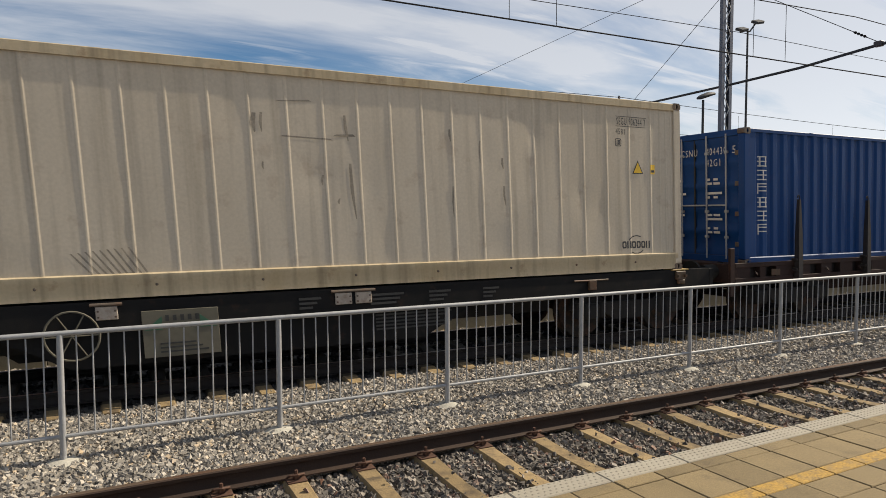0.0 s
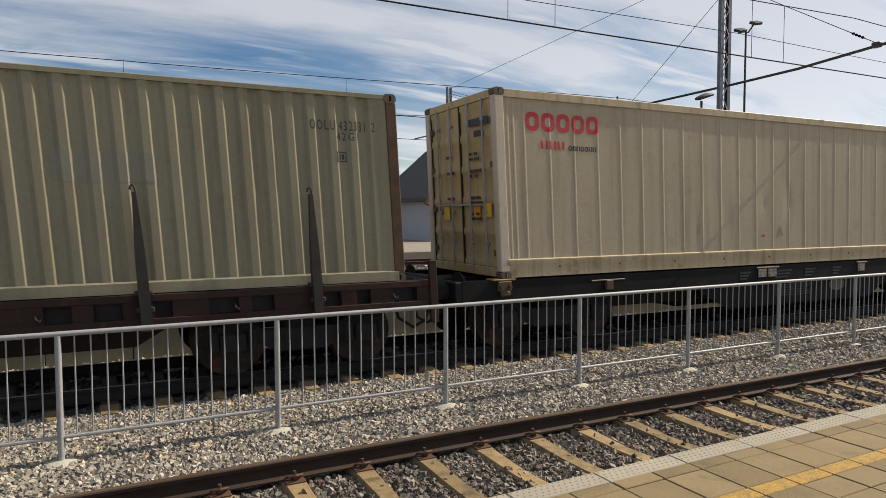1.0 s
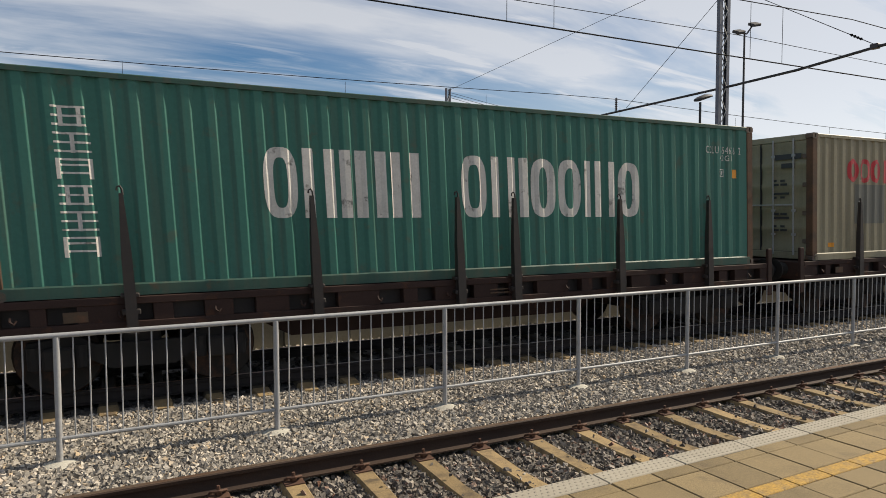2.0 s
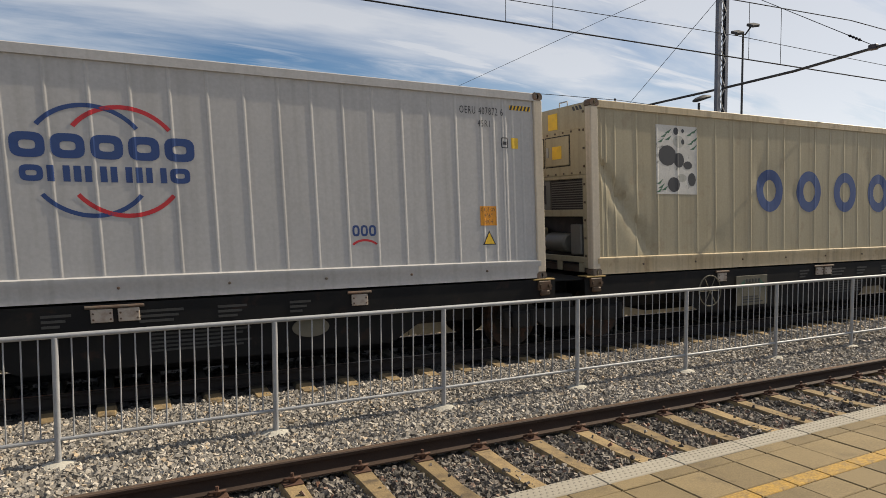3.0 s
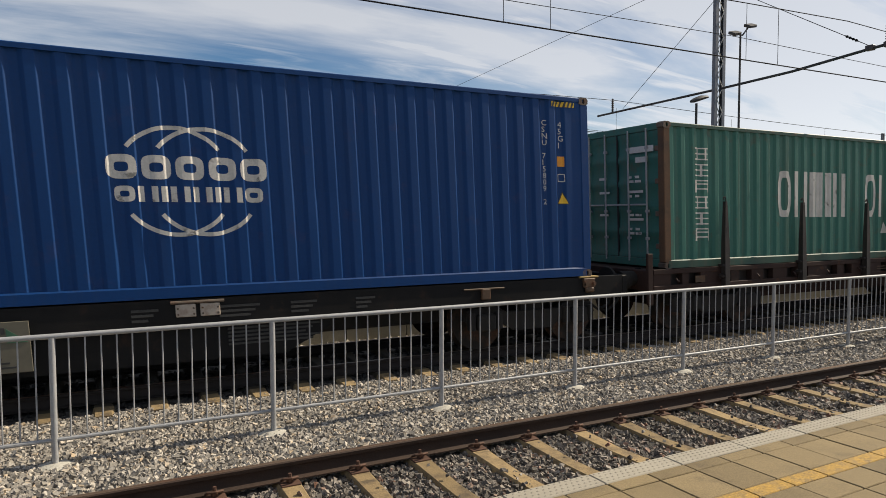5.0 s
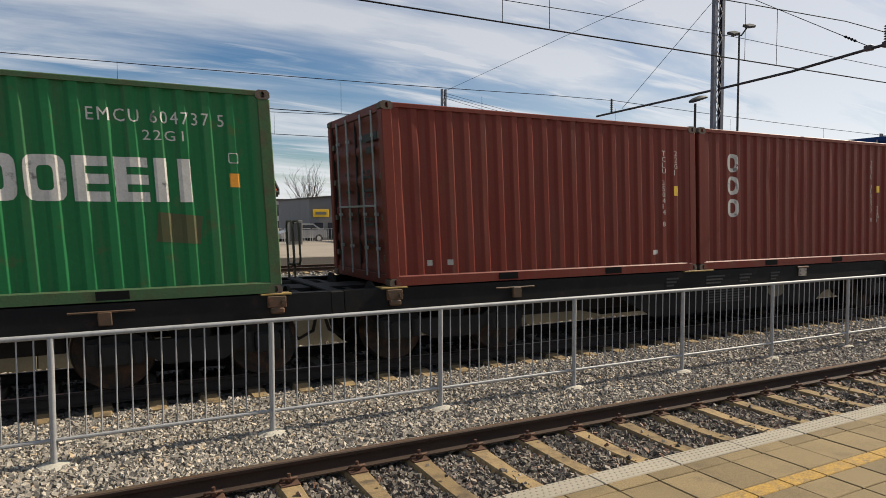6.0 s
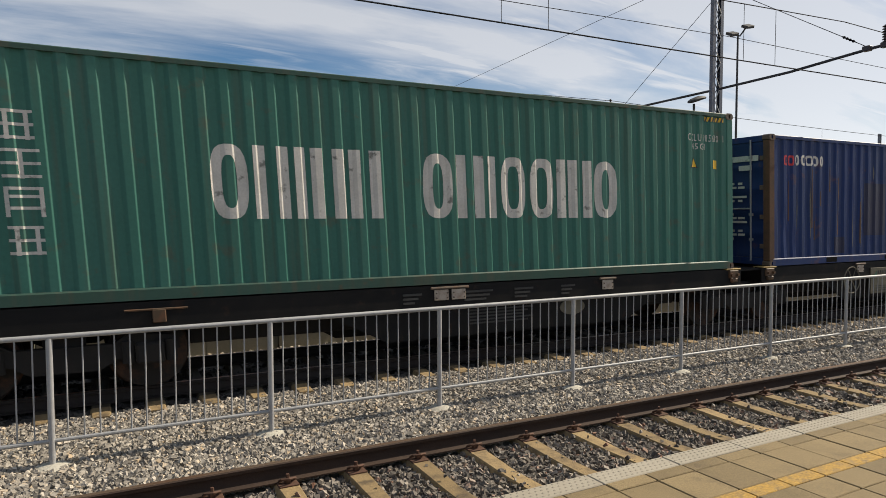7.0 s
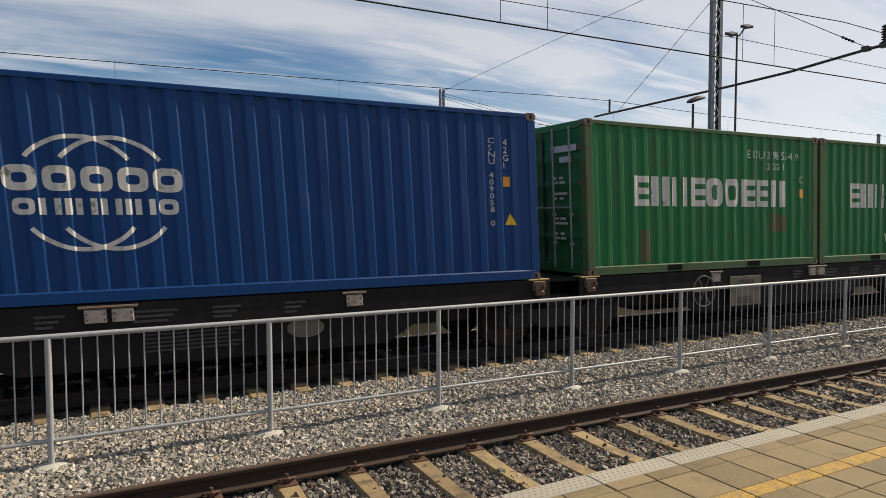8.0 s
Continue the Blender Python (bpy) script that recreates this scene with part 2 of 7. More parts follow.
BOGIE_STEEL = material("dirty_bogie_steel", (0.011, 0.01, 0.0095), 0.9, 0.0, (0.022, 0.018, 0.014), 0.6, 4, grain=0.2, bump=0.003)
WHEEL_STEEL = material("wheel_steel", (0.015, 0.013, 0.011), 0.75, 0.2, RUST, 0.5, 5, grain=0.15)
SPIGOT_WHITE = material("spigot_paint", (0.42, 0.36, 0.3), 0.6, 0, (0.2, 0.13, 0.09), 0.8, 9)
SPIGOT_YELLOW = material("yellow_spigot_plate", (0.34, 0.23, 0.07), 0.7, 0, RUST, 0.6, 9)
SPIGOT_OCHRE = material("ochre_spigot", (0.075, 0.046, 0.025), 0.65, 0, RUST, 0.7, 8)
PLATE_GREY = material("grey_plate", (0.15, 0.138, 0.105), 0.75, 0, (0.1, 0.093, 0.07), 0.6, 5, spec=0.2)
DULL_GREEN = material("dull_green_mark", (0.04, 0.12, 0.07), 0.6)
GALV = material("galvanised_steel", (0.36, 0.365, 0.37), 0.62, 0.25, (0.28, 0.285, 0.29), 0.7, 14, grain=0.12, grain_size=120, bump=0.001)
MAST_STEEL = material("mast_steel", (0.16, 0.17, 0.2), 0.6, 0.3, (0.11, 0.11, 0.13), 0.6, 6, grain=0.12)
DARK_TUBE = material("dark_tube", (0.03, 0.032, 0.037), 0.7, 0.0, (0.08, 0.075, 0.07), 0.4, 8)
WIRE = material("dark_wire", (0.012, 0.012, 0.014), 0.9, 0.0, spec=0.1)
INSULATOR = material("brown_insulator", (0.035, 0.022, 0.02), 0.3)
RAIL_SIDE = material("rusty_rail", (0.042, 0.023, 0.014), 0.8, 0.05, (0.025, 0.015, 0.011), 0.8, 5, (0.3, 1, 1), grain=0.2, grain_size=60, bump=0.003)
# rail under the train, its colour darkened to stand for the shade there
SHADED_RAIL = material("shaded_rail", (0.018, 0.013, 0.011), 0.85, 0.0, (0.011, 0.009, 0.008), 0.8, 5, grain=0.2)
RAIL_HEAD = material("worn_rail_head", (0.2, 0.14, 0.1), 0.45, 0.6, RUST, 0.7, 5, (0.15, 1, 1))
# sleeper concrete with the shade beneath the wagons put into its colour
SHADED_SLEEPER = material("shaded_sleeper", (0.065, 0.05, 0.028), 0.9, 0, (0.028, 0.022, 0.016), 0.8, 4, grain=0.18, grain_size=70, bump=0.004, vary=0.2)
SLEEPER = material("tan_sleeper_concrete", (0.29, 0.205, 0.10), 0.9, 0, (0.11, 0.08, 0.05), 0.95, 6, grain=0.22, grain_size=70, bump=0.006, vary=0.2, wear=(0.06, 0.045, 0.032), wear_amount=0.7, wear_size=4.5)
CLIP = material("rusty_clip", (0.11, 0.055, 0.035), 0.8, 0.2, (0.06, 0.04, 0.03), 0.6, 20, bump=0.003)
PAVER = material("tan_paver", (0.215, 0.159, 0.079), 0.88, 0, (0.158, 0.117, 0.058), 0.9, 2.2, grain=0.3, grain_size=130, bump=0.004, bump_size=170, vary=0.14, wear=(0.12, 0.088, 0.048), wear_amount=0.5, wear_size=4)
EDGE = material("pale_edge_stone", (0.34, 0.305, 0.24), 0.8, 0, (0.27, 0.24, 0.185), 0.6, 4, grain=0.1, grain_size=120, vary=0.05)
YELLOW_LINE = material("worn_yellow_line", (0.38, 0.225, 0.04), 0.8, 0, (0.22, 0.15, 0.065), 0.95, 14, grain=0.45, grain_size=75, bump=0.005)
JOINT = material("dark_joint_sand", (0.12, 0.09, 0.06), 0.95, 0, (0.07, 0.055, 0.04), 0.6, 10)
PLATFORM_WALL = material("platform_concrete", (0.3, 0.28, 0.25), 0.9, 0, (0.2, 0.19, 0.17), 0.7, 2, bump=0.003)
FOOTING = material("footing_concrete", (0.44, 0.42, 0.36), 0.9, 0, (0.33, 0.31, 0.27), 0.7, 7, grain=0.15, bump=0.006, vary=0.1)
STONE_LIGHT = stone_material("pale_ballast", (0.125, 0.114, 0.10), (0.50, 0.455, 0.39), (0.44, 0.335, 0.22), 0.12)
STONE_DARK = stone_material("stained_ballast", (0.052, 0.045, 0.039), (0.31, 0.272, 0.228), (0.22, 0.11, 0.07), 0.12)
# near-black stone: the deep shade under the wagons is put into its colour
STONE_SHADED = stone_material("shaded_ballast", (0.012, 0.0115, 0.011), (0.05, 0.046, 0.042), (0.05, 0.03, 0.022), 0.1)
GROUND = material("gravelly_ground", (0.25, 0.22, 0.18), 0.95, 0, (0.19, 0.17, 0.14), 0.8, 0.5, grain=0.25, grain_size=25, bump=0.02, bump_size=25)
BALLAST_BED = material("ballast_bed", (0.10, 0.092, 0.08), 0.95, 0, (0.06, 0.056, 0.05), 0.8, 3, grain=0.5, grain_size=18, bump=0.05, bump_size=18)
ASPHALT = material("pale_asphalt", (0.27, 0.235, 0.19), 0.9, 0, (0.22, 0.19, 0.155), 0.8, 0.4, grain=0.12, grain_size=30, bump=0.004)
PATH_DIRT = material("trodden_dirt", (0.115, 0.10, 0.075), 0.95, 0, (0.09, 0.08, 0.06), 0.8, 0.7, grain=0.2, grain_size=25, bump=0.01, bump_size=30)
PANEL_CONCRETE = material("panel_concrete", (0.27, 0.25, 0.2), 0.9, 0, (0.2, 0.185, 0.15), 0.7, 2, grain=0.12, bump=0.003, vary=0.12)
ROOF_TILE = material("orange_roof_tile", (0.4, 0.085, 0.027), 0.8, 0, (0.3, 0.065, 0.024), 0.6, 1.5, grain=0.15, grain_size=12, vary=0.12)
PLASTER = material("pale_plaster", (0.42, 0.42, 0.45), 0.9, 0, (0.37, 0.37, 0.4), 0.6, 0.7, grain=0.04, bump=0.002)
PLASTER_CREAM = material("cream_plaster", (0.5, 0.49, 0.38), 0.9, 0, (0.44, 0.43, 0.34), 0.6, 0.7, grain=0.04, bump=0.002)
PLINTH = material("grey_plinth", (0.2, 0.22, 0.23), 0.9, 0, (0.16, 0.17, 0.18), 0.6, 1)
DARK_TRIM = material("dark_timber_eave", (0.045, 0.04, 0.035), 0.7, 0, (0.07, 0.06, 0.05), 0.6, 4)
SHUTTER = material("grey_shutter", (0.42, 0.42, 0.42), 0.6, 0, (0.35, 0.35, 0.35), 0.5, 4)
DOOR_DARK = material("dark_door", (0.04, 0.043, 0.05), 0.4)
GLASS_DARK = material("window_glass", (0.03, 0.035, 0.04), 0.08, spec=0.8)
HALL_GREY = material("grey_hall_cladding", (0.16, 0.165, 0.17), 0.7, 0, (0.13, 0.13, 0.135), 0.6, 0.8)
BARK = material("bare_bark", (0.1, 0.075, 0.055), 0.95, 0, (0.06, 0.05, 0.04), 0.6, 10, bump=0.01)
CAR_PAINT = material("silver_car_paint", (0.3, 0.31, 0.33), 0.3, 0.5)
RUBBER = material("black_rubber", (0.02, 0.02, 0.02), 0.8)
UNIT_DARK = material("dark_machinery", (0.03, 0.03, 0.034), 0.5, 0.2, (0.08, 0.075, 0.07), 0.5, 6)
UNIT_GREY = material("grey_machinery", (0.19, 0.19, 0.18), 0.5, 0.3, (0.2, 0.19, 0.17), 0.5, 6)


# ---- mesh building ----
class Build:
    """Collects vertices and faces of one mesh."""

    def __init__(self):
        self.v, self.f = [], []

    def add(self, verts, faces):
        k = len(self.v)
        self.v += [tuple(p) for p in verts]
        self.f += [tuple(i + k for i in f) for f in faces]
        return self

    def box(self, x0, x1, y0, y1, z0, z1, c=0.0):
        """A box, with its edges chamfered by c."""
        if c <= 0:
            p = [(x, y, z) for x in (x0, x1) for y in (y0, y1) for z in (z0, z1)]
            return self.add(p, [(0, 1, 3, 2), (4, 6, 7, 5), (0, 4, 5, 1), (2, 3, 7, 6), (0, 2, 6, 4), (1, 5, 7, 3)])
        lo, hi, p, ix = (x0, y0, z0), (x1, y1, z1), [], {}
        for s in range(8):
            sg = [(s >> a) & 1 for a in range(3)]
            for a in range(3):
                q = [(hi[b] if sg[b] else lo[b]) + (0 if a == b else (-c if sg[b] else c)) for b in range(3)]
                ix[s, a] = len(p)
                p.append(q)
        fs = []
        for a in range(3):
            b, d = (a + 1) % 3, (a + 2) % 3
            for side in (0, 1):
                o = [side << a, side << a | 1 << b, side << a | 1 << b | 1 << d, side << a | 1 << d]
                fs.append([ix[s, a] for s in o])
            for m in range(4):
                s = (m & 1) << b | (m >> 1) << d
                fs.append([ix[s, b], ix[s | 1 << a, b], ix[s | 1 << a, d], ix[s, d]])
        fs += [[ix[s, a] for a in range(3)] for s in range(8)]
        return self.add(p, fs)

    def prism(self, outline, axis, a0, a1):
        """The outline (pairs in the other two axes, in order) drawn out along an axis."""
        k, n = "xyz".index(axis), len(outline)
        p = []
        for a in (a0, a1):
            for q in outline:
                r = list(q)
                r.insert(k, a)
                p.append(r)
        fs = [tuple(range(n)), tuple(range(2 * n - 1, n - 1, -1))] + [(i, (i + 1) % n, (i + 1) % n + n, i + n) for i in range(n)]
        return self.add(p, fs)

    def tube(self, pts, r, n=8, r_end=None, close=False, radii=None):
        """A round bar along a line of points."""
        pts = [Vector(p) for p in pts]
        m, rings = len(pts), []
        ref = None
        for i, p in enumerate(pts):
            if close:
                d = pts[(i + 1) % m] - pts[i - 1]
            else:
                d = pts[min(i + 1, m - 1)] - pts[max(i - 1, 0)]
            d.normalize()
            if ref is None:
                ref = d.orthogonal().normalized()
            ref = (ref - d * ref.dot(d)).normalized()
            w = d.cross(ref)
            rad = radii[i] if radii else r if r_end is None else r + (r_end - r) * i / (m - 1)
            rings.append([p + rad * (math.cos(6.28319 * k / n) * ref + math.sin(6.28319 * k / n) * w) for k in range(n)])
        fs = []
        for i in range(m if close else m - 1):
            j = (i + 1) % m
            fs += [(i * n + k, i * n + (k + 1) % n, j * n + (k + 1) % n, j * n + k) for k in range(n)]
        if not close:
            fs += [tuple(range(n)), tuple((m - 1) * n + k for k in range(n))]
        return self.add([q for ring in rings for q in ring], fs)

    def turned(self, outline, centre, axis="y", n=24):
        """A body of revolution: outline of (along, radius) about an axis through centre."""
        k = "xyz".index(axis)
        p, fs, m = [], [], len(outline)
        for a, r in outline:
            for j in range(n):
                t = 6.28319 * j / n
                q = [r * math.cos(t), r * math.sin(t)]
                q.insert(k, a)
                p.append([u + w for u, w in zip(q, centre)])
        for i in range(m - 1):
            fs += [(i * n + j, i * n + (j + 1) % n, (i + 1) * n + (j + 1) % n, (i + 1) * n + j) for j in range(n)]
        fs += [tuple(range(n)), tuple((m - 1) * n + j for j in range(n))]
        return self.add(p, fs)

    def mesh(self, name, mat, smooth=35):
        me = bpy.data.meshes.new(name)
        me.from_pydata(self.v, [], self.f)
        bm = bmesh.new()
        bm.from_mesh(me)
        bmesh.ops.recalc_face_normals(bm, faces=bm.faces)
        bm.to_mesh(me)
        bm.free()
        me.polygons.foreach_set("use_smooth", [True] * len(me.polygons))
        me.set_sharp_from_angle(angle=radians(smooth))
        me.materials.append(mat)
        return me


def part(name, shape, mat, parent, label=""):
    """One mesh object under a thing or a part; shape is a Build or a ready mesh."""
    me = shape if isinstance(shape, bpy.types.Mesh) else shape.mesh(name, mat)
    ob = new(name, me)
    ob.parent = parent
    return tagged(ob, label)


def thing(name, m, label, category, group="", kind=""):
    ob = new(name)
    ob.matrix_world = m
    return tagged(ob, label, category, group, kind)


def lone(name, shape, mat, label, category, group="", kind="", m=None):
    """A thing of one mesh."""
    ob = new(name, shape.mesh(name, mat))
    if m is not None:
        ob.matrix_world = m
    return tagged(ob, label, category, group, kind)


# ---- ground ----
GROUND_Z = -0.2
b = Build()
b.add([(-1500, -1500, -0.42), (1500, -1500, -0.42), (1500, 1500, -0.42), (-1500, 1500, -0.42)], [(0, 1, 2, 3)])
lone("ground", b, GROUND, "flat pale gravelly ground reaching to the horizon", "ground", kind="structure")
b = Build()
b.prism([(-6.9, -0.36), (-6.62, -0.36), (-5.6, -0.25), (-4.3, -0.23), (-3.6, -0.2), (-2.0, -0.22), (-1.5, -0.23), (1.4, -0.23), (1.7, -0.21), (1.75, -0.6), (-6.9, -0.6)], "x", -60, 150)
lone("ballast_bed", b, BALLAST_BED, "packed grey stone ballast under two railway tracks", "ballast", kind="structure")
b = Build()
b.prism([(4.6, -0.5), (4.6, -0.2), (8.4, -0.2), (9.4, -0.35), (9.4, -0.5)], "x", -60, 150)
lone("service_path", b, PATH_DIRT, "trodden path between the tracks", "path", kind="structure")
island = thing("island_platform", pose(0, 0, 0), "low narrow platform of concrete panels beyond the freight train", "platform", kind="structure")
part("platform_top", Build().prism([(1.78, -0.5), (1.78, 0.27), (4.7, 0.27), (4.7, -0.5)], "x", -60, 150), PATH_DIRT, island)
PANEL_ME = Build().box(0, 1.185, 1.7, 1.776, -0.45, 0.29, 0.006).mesh("concrete_panel", PANEL_CONCRETE)
for k in range(44):
    part("concrete_panel", PANEL_ME, PANEL_CONCRETE, island).location = (-8 + 1.2 * k, random.uniform(-0.006, 0.006), 0)
b = Build()
b.prism([(9.2, -0.5), (9.6, -0.24), (20.2, -0.24), (20.2, -0.5)], "x", -60, 150)
lone("far_ballast", b, BALLAST_BED, "pale stone ballast under the station tracks", "ballast", kind="structure")
b = Build()
b.prism([(19.55, -0.5), (19.55, 0.26), (19.6, 0.3), (34, 0.28), (60, 0.0), (140, 0.0), (140, -0.5)], "x", -120, 200)
lone("far_platform", b, ASPHALT, "pale asphalt platform and forecourt at the station building", "platform", kind="structure")


def stones(name, label, mat, areas, seed, grade=(0.014, 0.032)):
    """Loose broken stone over areas (x0, x1, y0, y1, height(x, y), count), as one sheet of small angular pieces."""
    rng = np.random.default_rng(seed)
    base = np.array([(x, y, z) for x in (-1, 1) for y in (-1, 1) for z in (-1, 1)], float) * 0.78
    quads = [(0, 1, 3, 2), (4, 6, 7, 5), (0, 4, 5, 1), (2, 3, 7, 6), (0, 2, 6, 4), (1, 5, 7, 3)]
    tri = np.array([t for a, b, c, d in quads for t in ((a, b, c), (a, c, d))])
    kinds = []
    for _ in range(24):
        k = base + rng.uniform(-0.28, 0.28, base.shape)
        d = rng.normal(size=3)
        d /= np.linalg.norm(d)
        over = np.maximum(k @ d - rng.uniform(0.3, 0.7), 0)
        kinds.append(k - over[:, None] * d)
    kinds = np.array(kinds)
    vs, fs, tot = [], [], 0
    for x0, x1, y0, y1, height, count, scale in areas:
        cell = math.sqrt((x1 - x0) * (y1 - y0) / count)
        nx, ny = int((x1 - x0) / cell), int((y1 - y0) / cell)
        count = nx * ny
        gx, gy = (a.ravel() for a in np.meshgrid(np.arange(nx), np.arange(ny), indexing="ij"))
        xs = x0 + (gx + 0.5 + 0.5 * (gy % 2) + rng.uniform(-0.5, 0.5, count)) * (x1 - x0) / nx
        ys = y0 + (gy + 0.5 + rng.uniform(-0.55, 0.55, count)) * (y1 - y0) / ny
        zs = height(xs, ys) + rng.uniform(-0.024, 0.022, count)
        size = rng.uniform(*grade, count) * scale
        pick = kinds[rng.integers(0, len(kinds), count)]
        st = size[:, None] * np.stack([rng.uniform(0.8, 1.35, count), rng.uniform(0.7, 1.1, count), rng.uniform(0.6, 0.95, count)], 1)
        p = pick * st[:, None, :]
        q = rng.normal(size=(count, 4))
        q /= np.linalg.norm(q, axis=1)[:, None]
        w, a, c, d = q.T
        rot = np.stack([1 - 2 * (c * c + d * d), 2 * (a * c - d * w), 2 * (a * d + c * w), 2 * (a * c + d * w), 1 - 2 * (a * a + d * d), 2 * (c * d - a * w),
                        2 * (a * d - c * w), 2 * (c * d + a * w), 1 - 2 * (a * a + c * c)], 1).reshape(-1, 3, 3)
        p = np.einsum("nij,nkj->nki", rot, p) + np.stack([xs, ys, zs], 1)[:, None, :]
        vs.append(p.reshape(-1, 3))
        fs.append((tri[None] + (np.arange(count) * len(base))[:, None, None] + tot).reshape(-1, 3))
        tot += count * len(base)
    vs, fs = np.concatenate(vs), np.concatenate(fs)
    me = bpy.data.meshes.new(name)
    me.vertices.add(len(vs))
    me.vertices.foreach_set("co", vs.ravel())
    me.loops.add(fs.size)
    me.loops.foreach_set("vertex_index", fs.ravel().astype(np.int32))
    me.polygons.add(len(fs))
    me.polygons.foreach_set("loop_start", np.arange(0, fs.size, 3, dtype=np.int32))
    me.polygons.foreach_set("use_smooth", [False] * len(fs))
    me.update(calc_edges=True)
    me.materials.append(mat)
    return tagged(new(name, me), label, "gravel", kind="stuff")


def near_height(x, y):
    return np.interp(y, [-6.9, -6.62, -5.7, -5.25, -4.6, -4.3, -3.6, -2.0, -1.1], [-0.31, -0.29, -0.222, -0.218, -0.232, -0.235, -0.2, -0.22, -0.23])


def level(z):
    return lambda x, y: np.full_like(x, z)


stones("ballast_stones", "loose pale grey broken stones round the fence", STONE_LIGHT, [
    (-5.5, 3.0, -4.1, -1.12, near_height, 56000, 1.0),
    (3.0, 9.0, -4.1, -1.12, near_height, 35840, 1.05),
    (9.0, 24.0, -4.1, -1.12, near_height, 30240, 1.45),
    (-7.0, 30.0, 1.35, 1.69, level(-0.2), 9000, 1.2),
    (-14.0, 50.0, 9.3, 11.0, level(-0.24), 4000, 2.4),
    (-14.0, 50.0, 12.6, 19.4, level(-0.24), 8000, 2.8),
], 5)
stones("stained_ballast_stones", "dark rust-stained broken stones between the sleepers", STONE_DARK, [
    (-3.0, 5.0, -6.75, -4.2, near_height, 36000, 1.0),
    (5.0, 16.0, -6.75, -4.2, near_height, 24000, 1.3),
    (-3.0, 12.0, -6.1, -4.3, level(-0.155), 420, 0.9),
], 6)
# stones beneath the train, with its shade painted into their colour
stones("oily_ballast_stones", "stones under the freight train, coloured dark for its shade", STONE_SHADED, [(-7.0, 30.0, -1.1, 1.42, level(-0.24), 8000, 1.7)], 7)


# ---- tracks ----
RAIL_OUT = [(-0.075, -0.16), (0.075, -0.16), (0.075, -0.148), (0.02, -0.135), (0.009, -0.115), (0.009, -0.05), (0.034, -0.038), (0.036, -0.01), (0.027, 0.0),
            (-0.027, 0.0), (-0.036, -0.01), (-0.034, -0.038), (-0.009, -0.05), (-0.009, -0.115), (-0.02, -0.135), (-0.075, -0.148)]


def sleeper_mesh(mat):
    sb = Build()
    p = []
    for x, hw, z in ((-1.3, 0.10, -0.185), (-0.95, 0.11, -0.165), (-0.5, 0.092, -0.167), (0, 0.082, -0.182), (0.5, 0.092, -0.167), (0.95, 0.11, -0.165), (1.3, 0.11, -0.185)):
        p += [(-hw - 0.05, x, -0.4), (-hw, x, z - 0.014), (-hw + 0.014, x, z), (hw - 0.014, x, z), (hw, x, z - 0.014), (hw + 0.05, x, -0.4)]
    fs = [(6 * i + k, 6 * i + (k + 1) % 6, 6 * i + (k + 1) % 6 + 6, 6 * i + k + 6) for i in range(6) for k in range(6)]
    fs += [tuple(range(6)), tuple(range(36, 42))]
    return sb.add(p, fs).mesh("sleeper", mat)


def clip_mesh():
    """A bolted spring clip with its rib plate."""
    cb = Build()
    cb.box(-0.075, 0.075, -0.16, 0.16, -0.168, -0.152, 0.004)
    for s in (-1, 1):
        cb.tube([(-0.055, s * 0.07, -0.14), (-0.05, s * 0.13, -0.105), (0, s * 0.15, -0.1), (0.05, s * 0.13, -0.105), (0.055, s * 0.07, -0.14)], 0.011, 6)
        cb.turned([(-0.15, 0.026), (-0.115, 0.026), (-0.11, 0.014), (-0.075, 0.013)], (0, s * 0.1, 0), "z", 6)
    return cb.mesh("clip", CLIP)


SLEEPER_ME, SHADED_SLEEPER_ME, CLIP_ME = sleeper_mesh(SLEEPER), sleeper_mesh(SHADED_SLEEPER), clip_mesh()
# the train's shade is painted on the middle only; the ends keep their tan concrete
SHADED_SLEEPER_ME.materials.append(SLEEPER)
for f in SHADED_SLEEPER_ME.polygons:
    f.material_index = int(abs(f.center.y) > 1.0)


def track(name, y, x0, x1, pitch, first, label, clips, sleepers_to, me=None, rail_mat=None):
    t = thing(name, pose(0, y, 0), label, "railway track", kind="structure")
    for s in (-1, 1):
        r = Build().prism([(p + s * 0.753, q) for p, q in RAIL_OUT], "x", x0, x1)
        rail = part("rail", r, rail_mat or RAIL_SIDE, t)
        rail.data.materials.append(RAIL_HEAD)
        for f in rail.data.polygons:
            if f.center.z > -0.004:
                f.material_index = 1
    k = 0
    while first + k * pitch < sleepers_to:
        o = part("sleeper", me or SLEEPER_ME, SLEEPER, t)
        o.location = (first + k * pitch, 0, 0)
        o.rotation_euler = (0, 0, radians(random.uniform(-0.5, 0.5)))
        if clips and k < 40:
            for s in (-1, 1):
                c = part("clip", CLIP_ME, CLIP, t)
                c.location, c.scale = (first + k * pitch, s * 0.753, 0), (1.15, 1.1, 1.0)
        k += 1
    return t


track("platform_track", -4.9, -40, 120, 0.612, -4.65, "rusty rails on tan concrete sleepers beside the platform", True, 40)
track("train_track", 0.0, -60, 150, 0.6, -6.56, "rails on concrete sleepers under the freight train, coloured dark for its shade", False, 45, SHADED_SLEEPER_ME, SHADED_RAIL)
track("station_track", 11.8, -60, 150, 0.65, -15, "rusty rails of a station track on pale ballast", False, 40)
track("far_station_track", 17.9, -60, 150, 0.65, -15, "rusty rails along the far platform", False, 40)


# ---- near platform ----
plat = thing("platform", pose(1.4, -6.672, 0, 0, 0, 1.0) @ pose(-1.4, 6.672, 0), "tan paved station platform with a pale edge and yellow line", "platform", kind="structure")
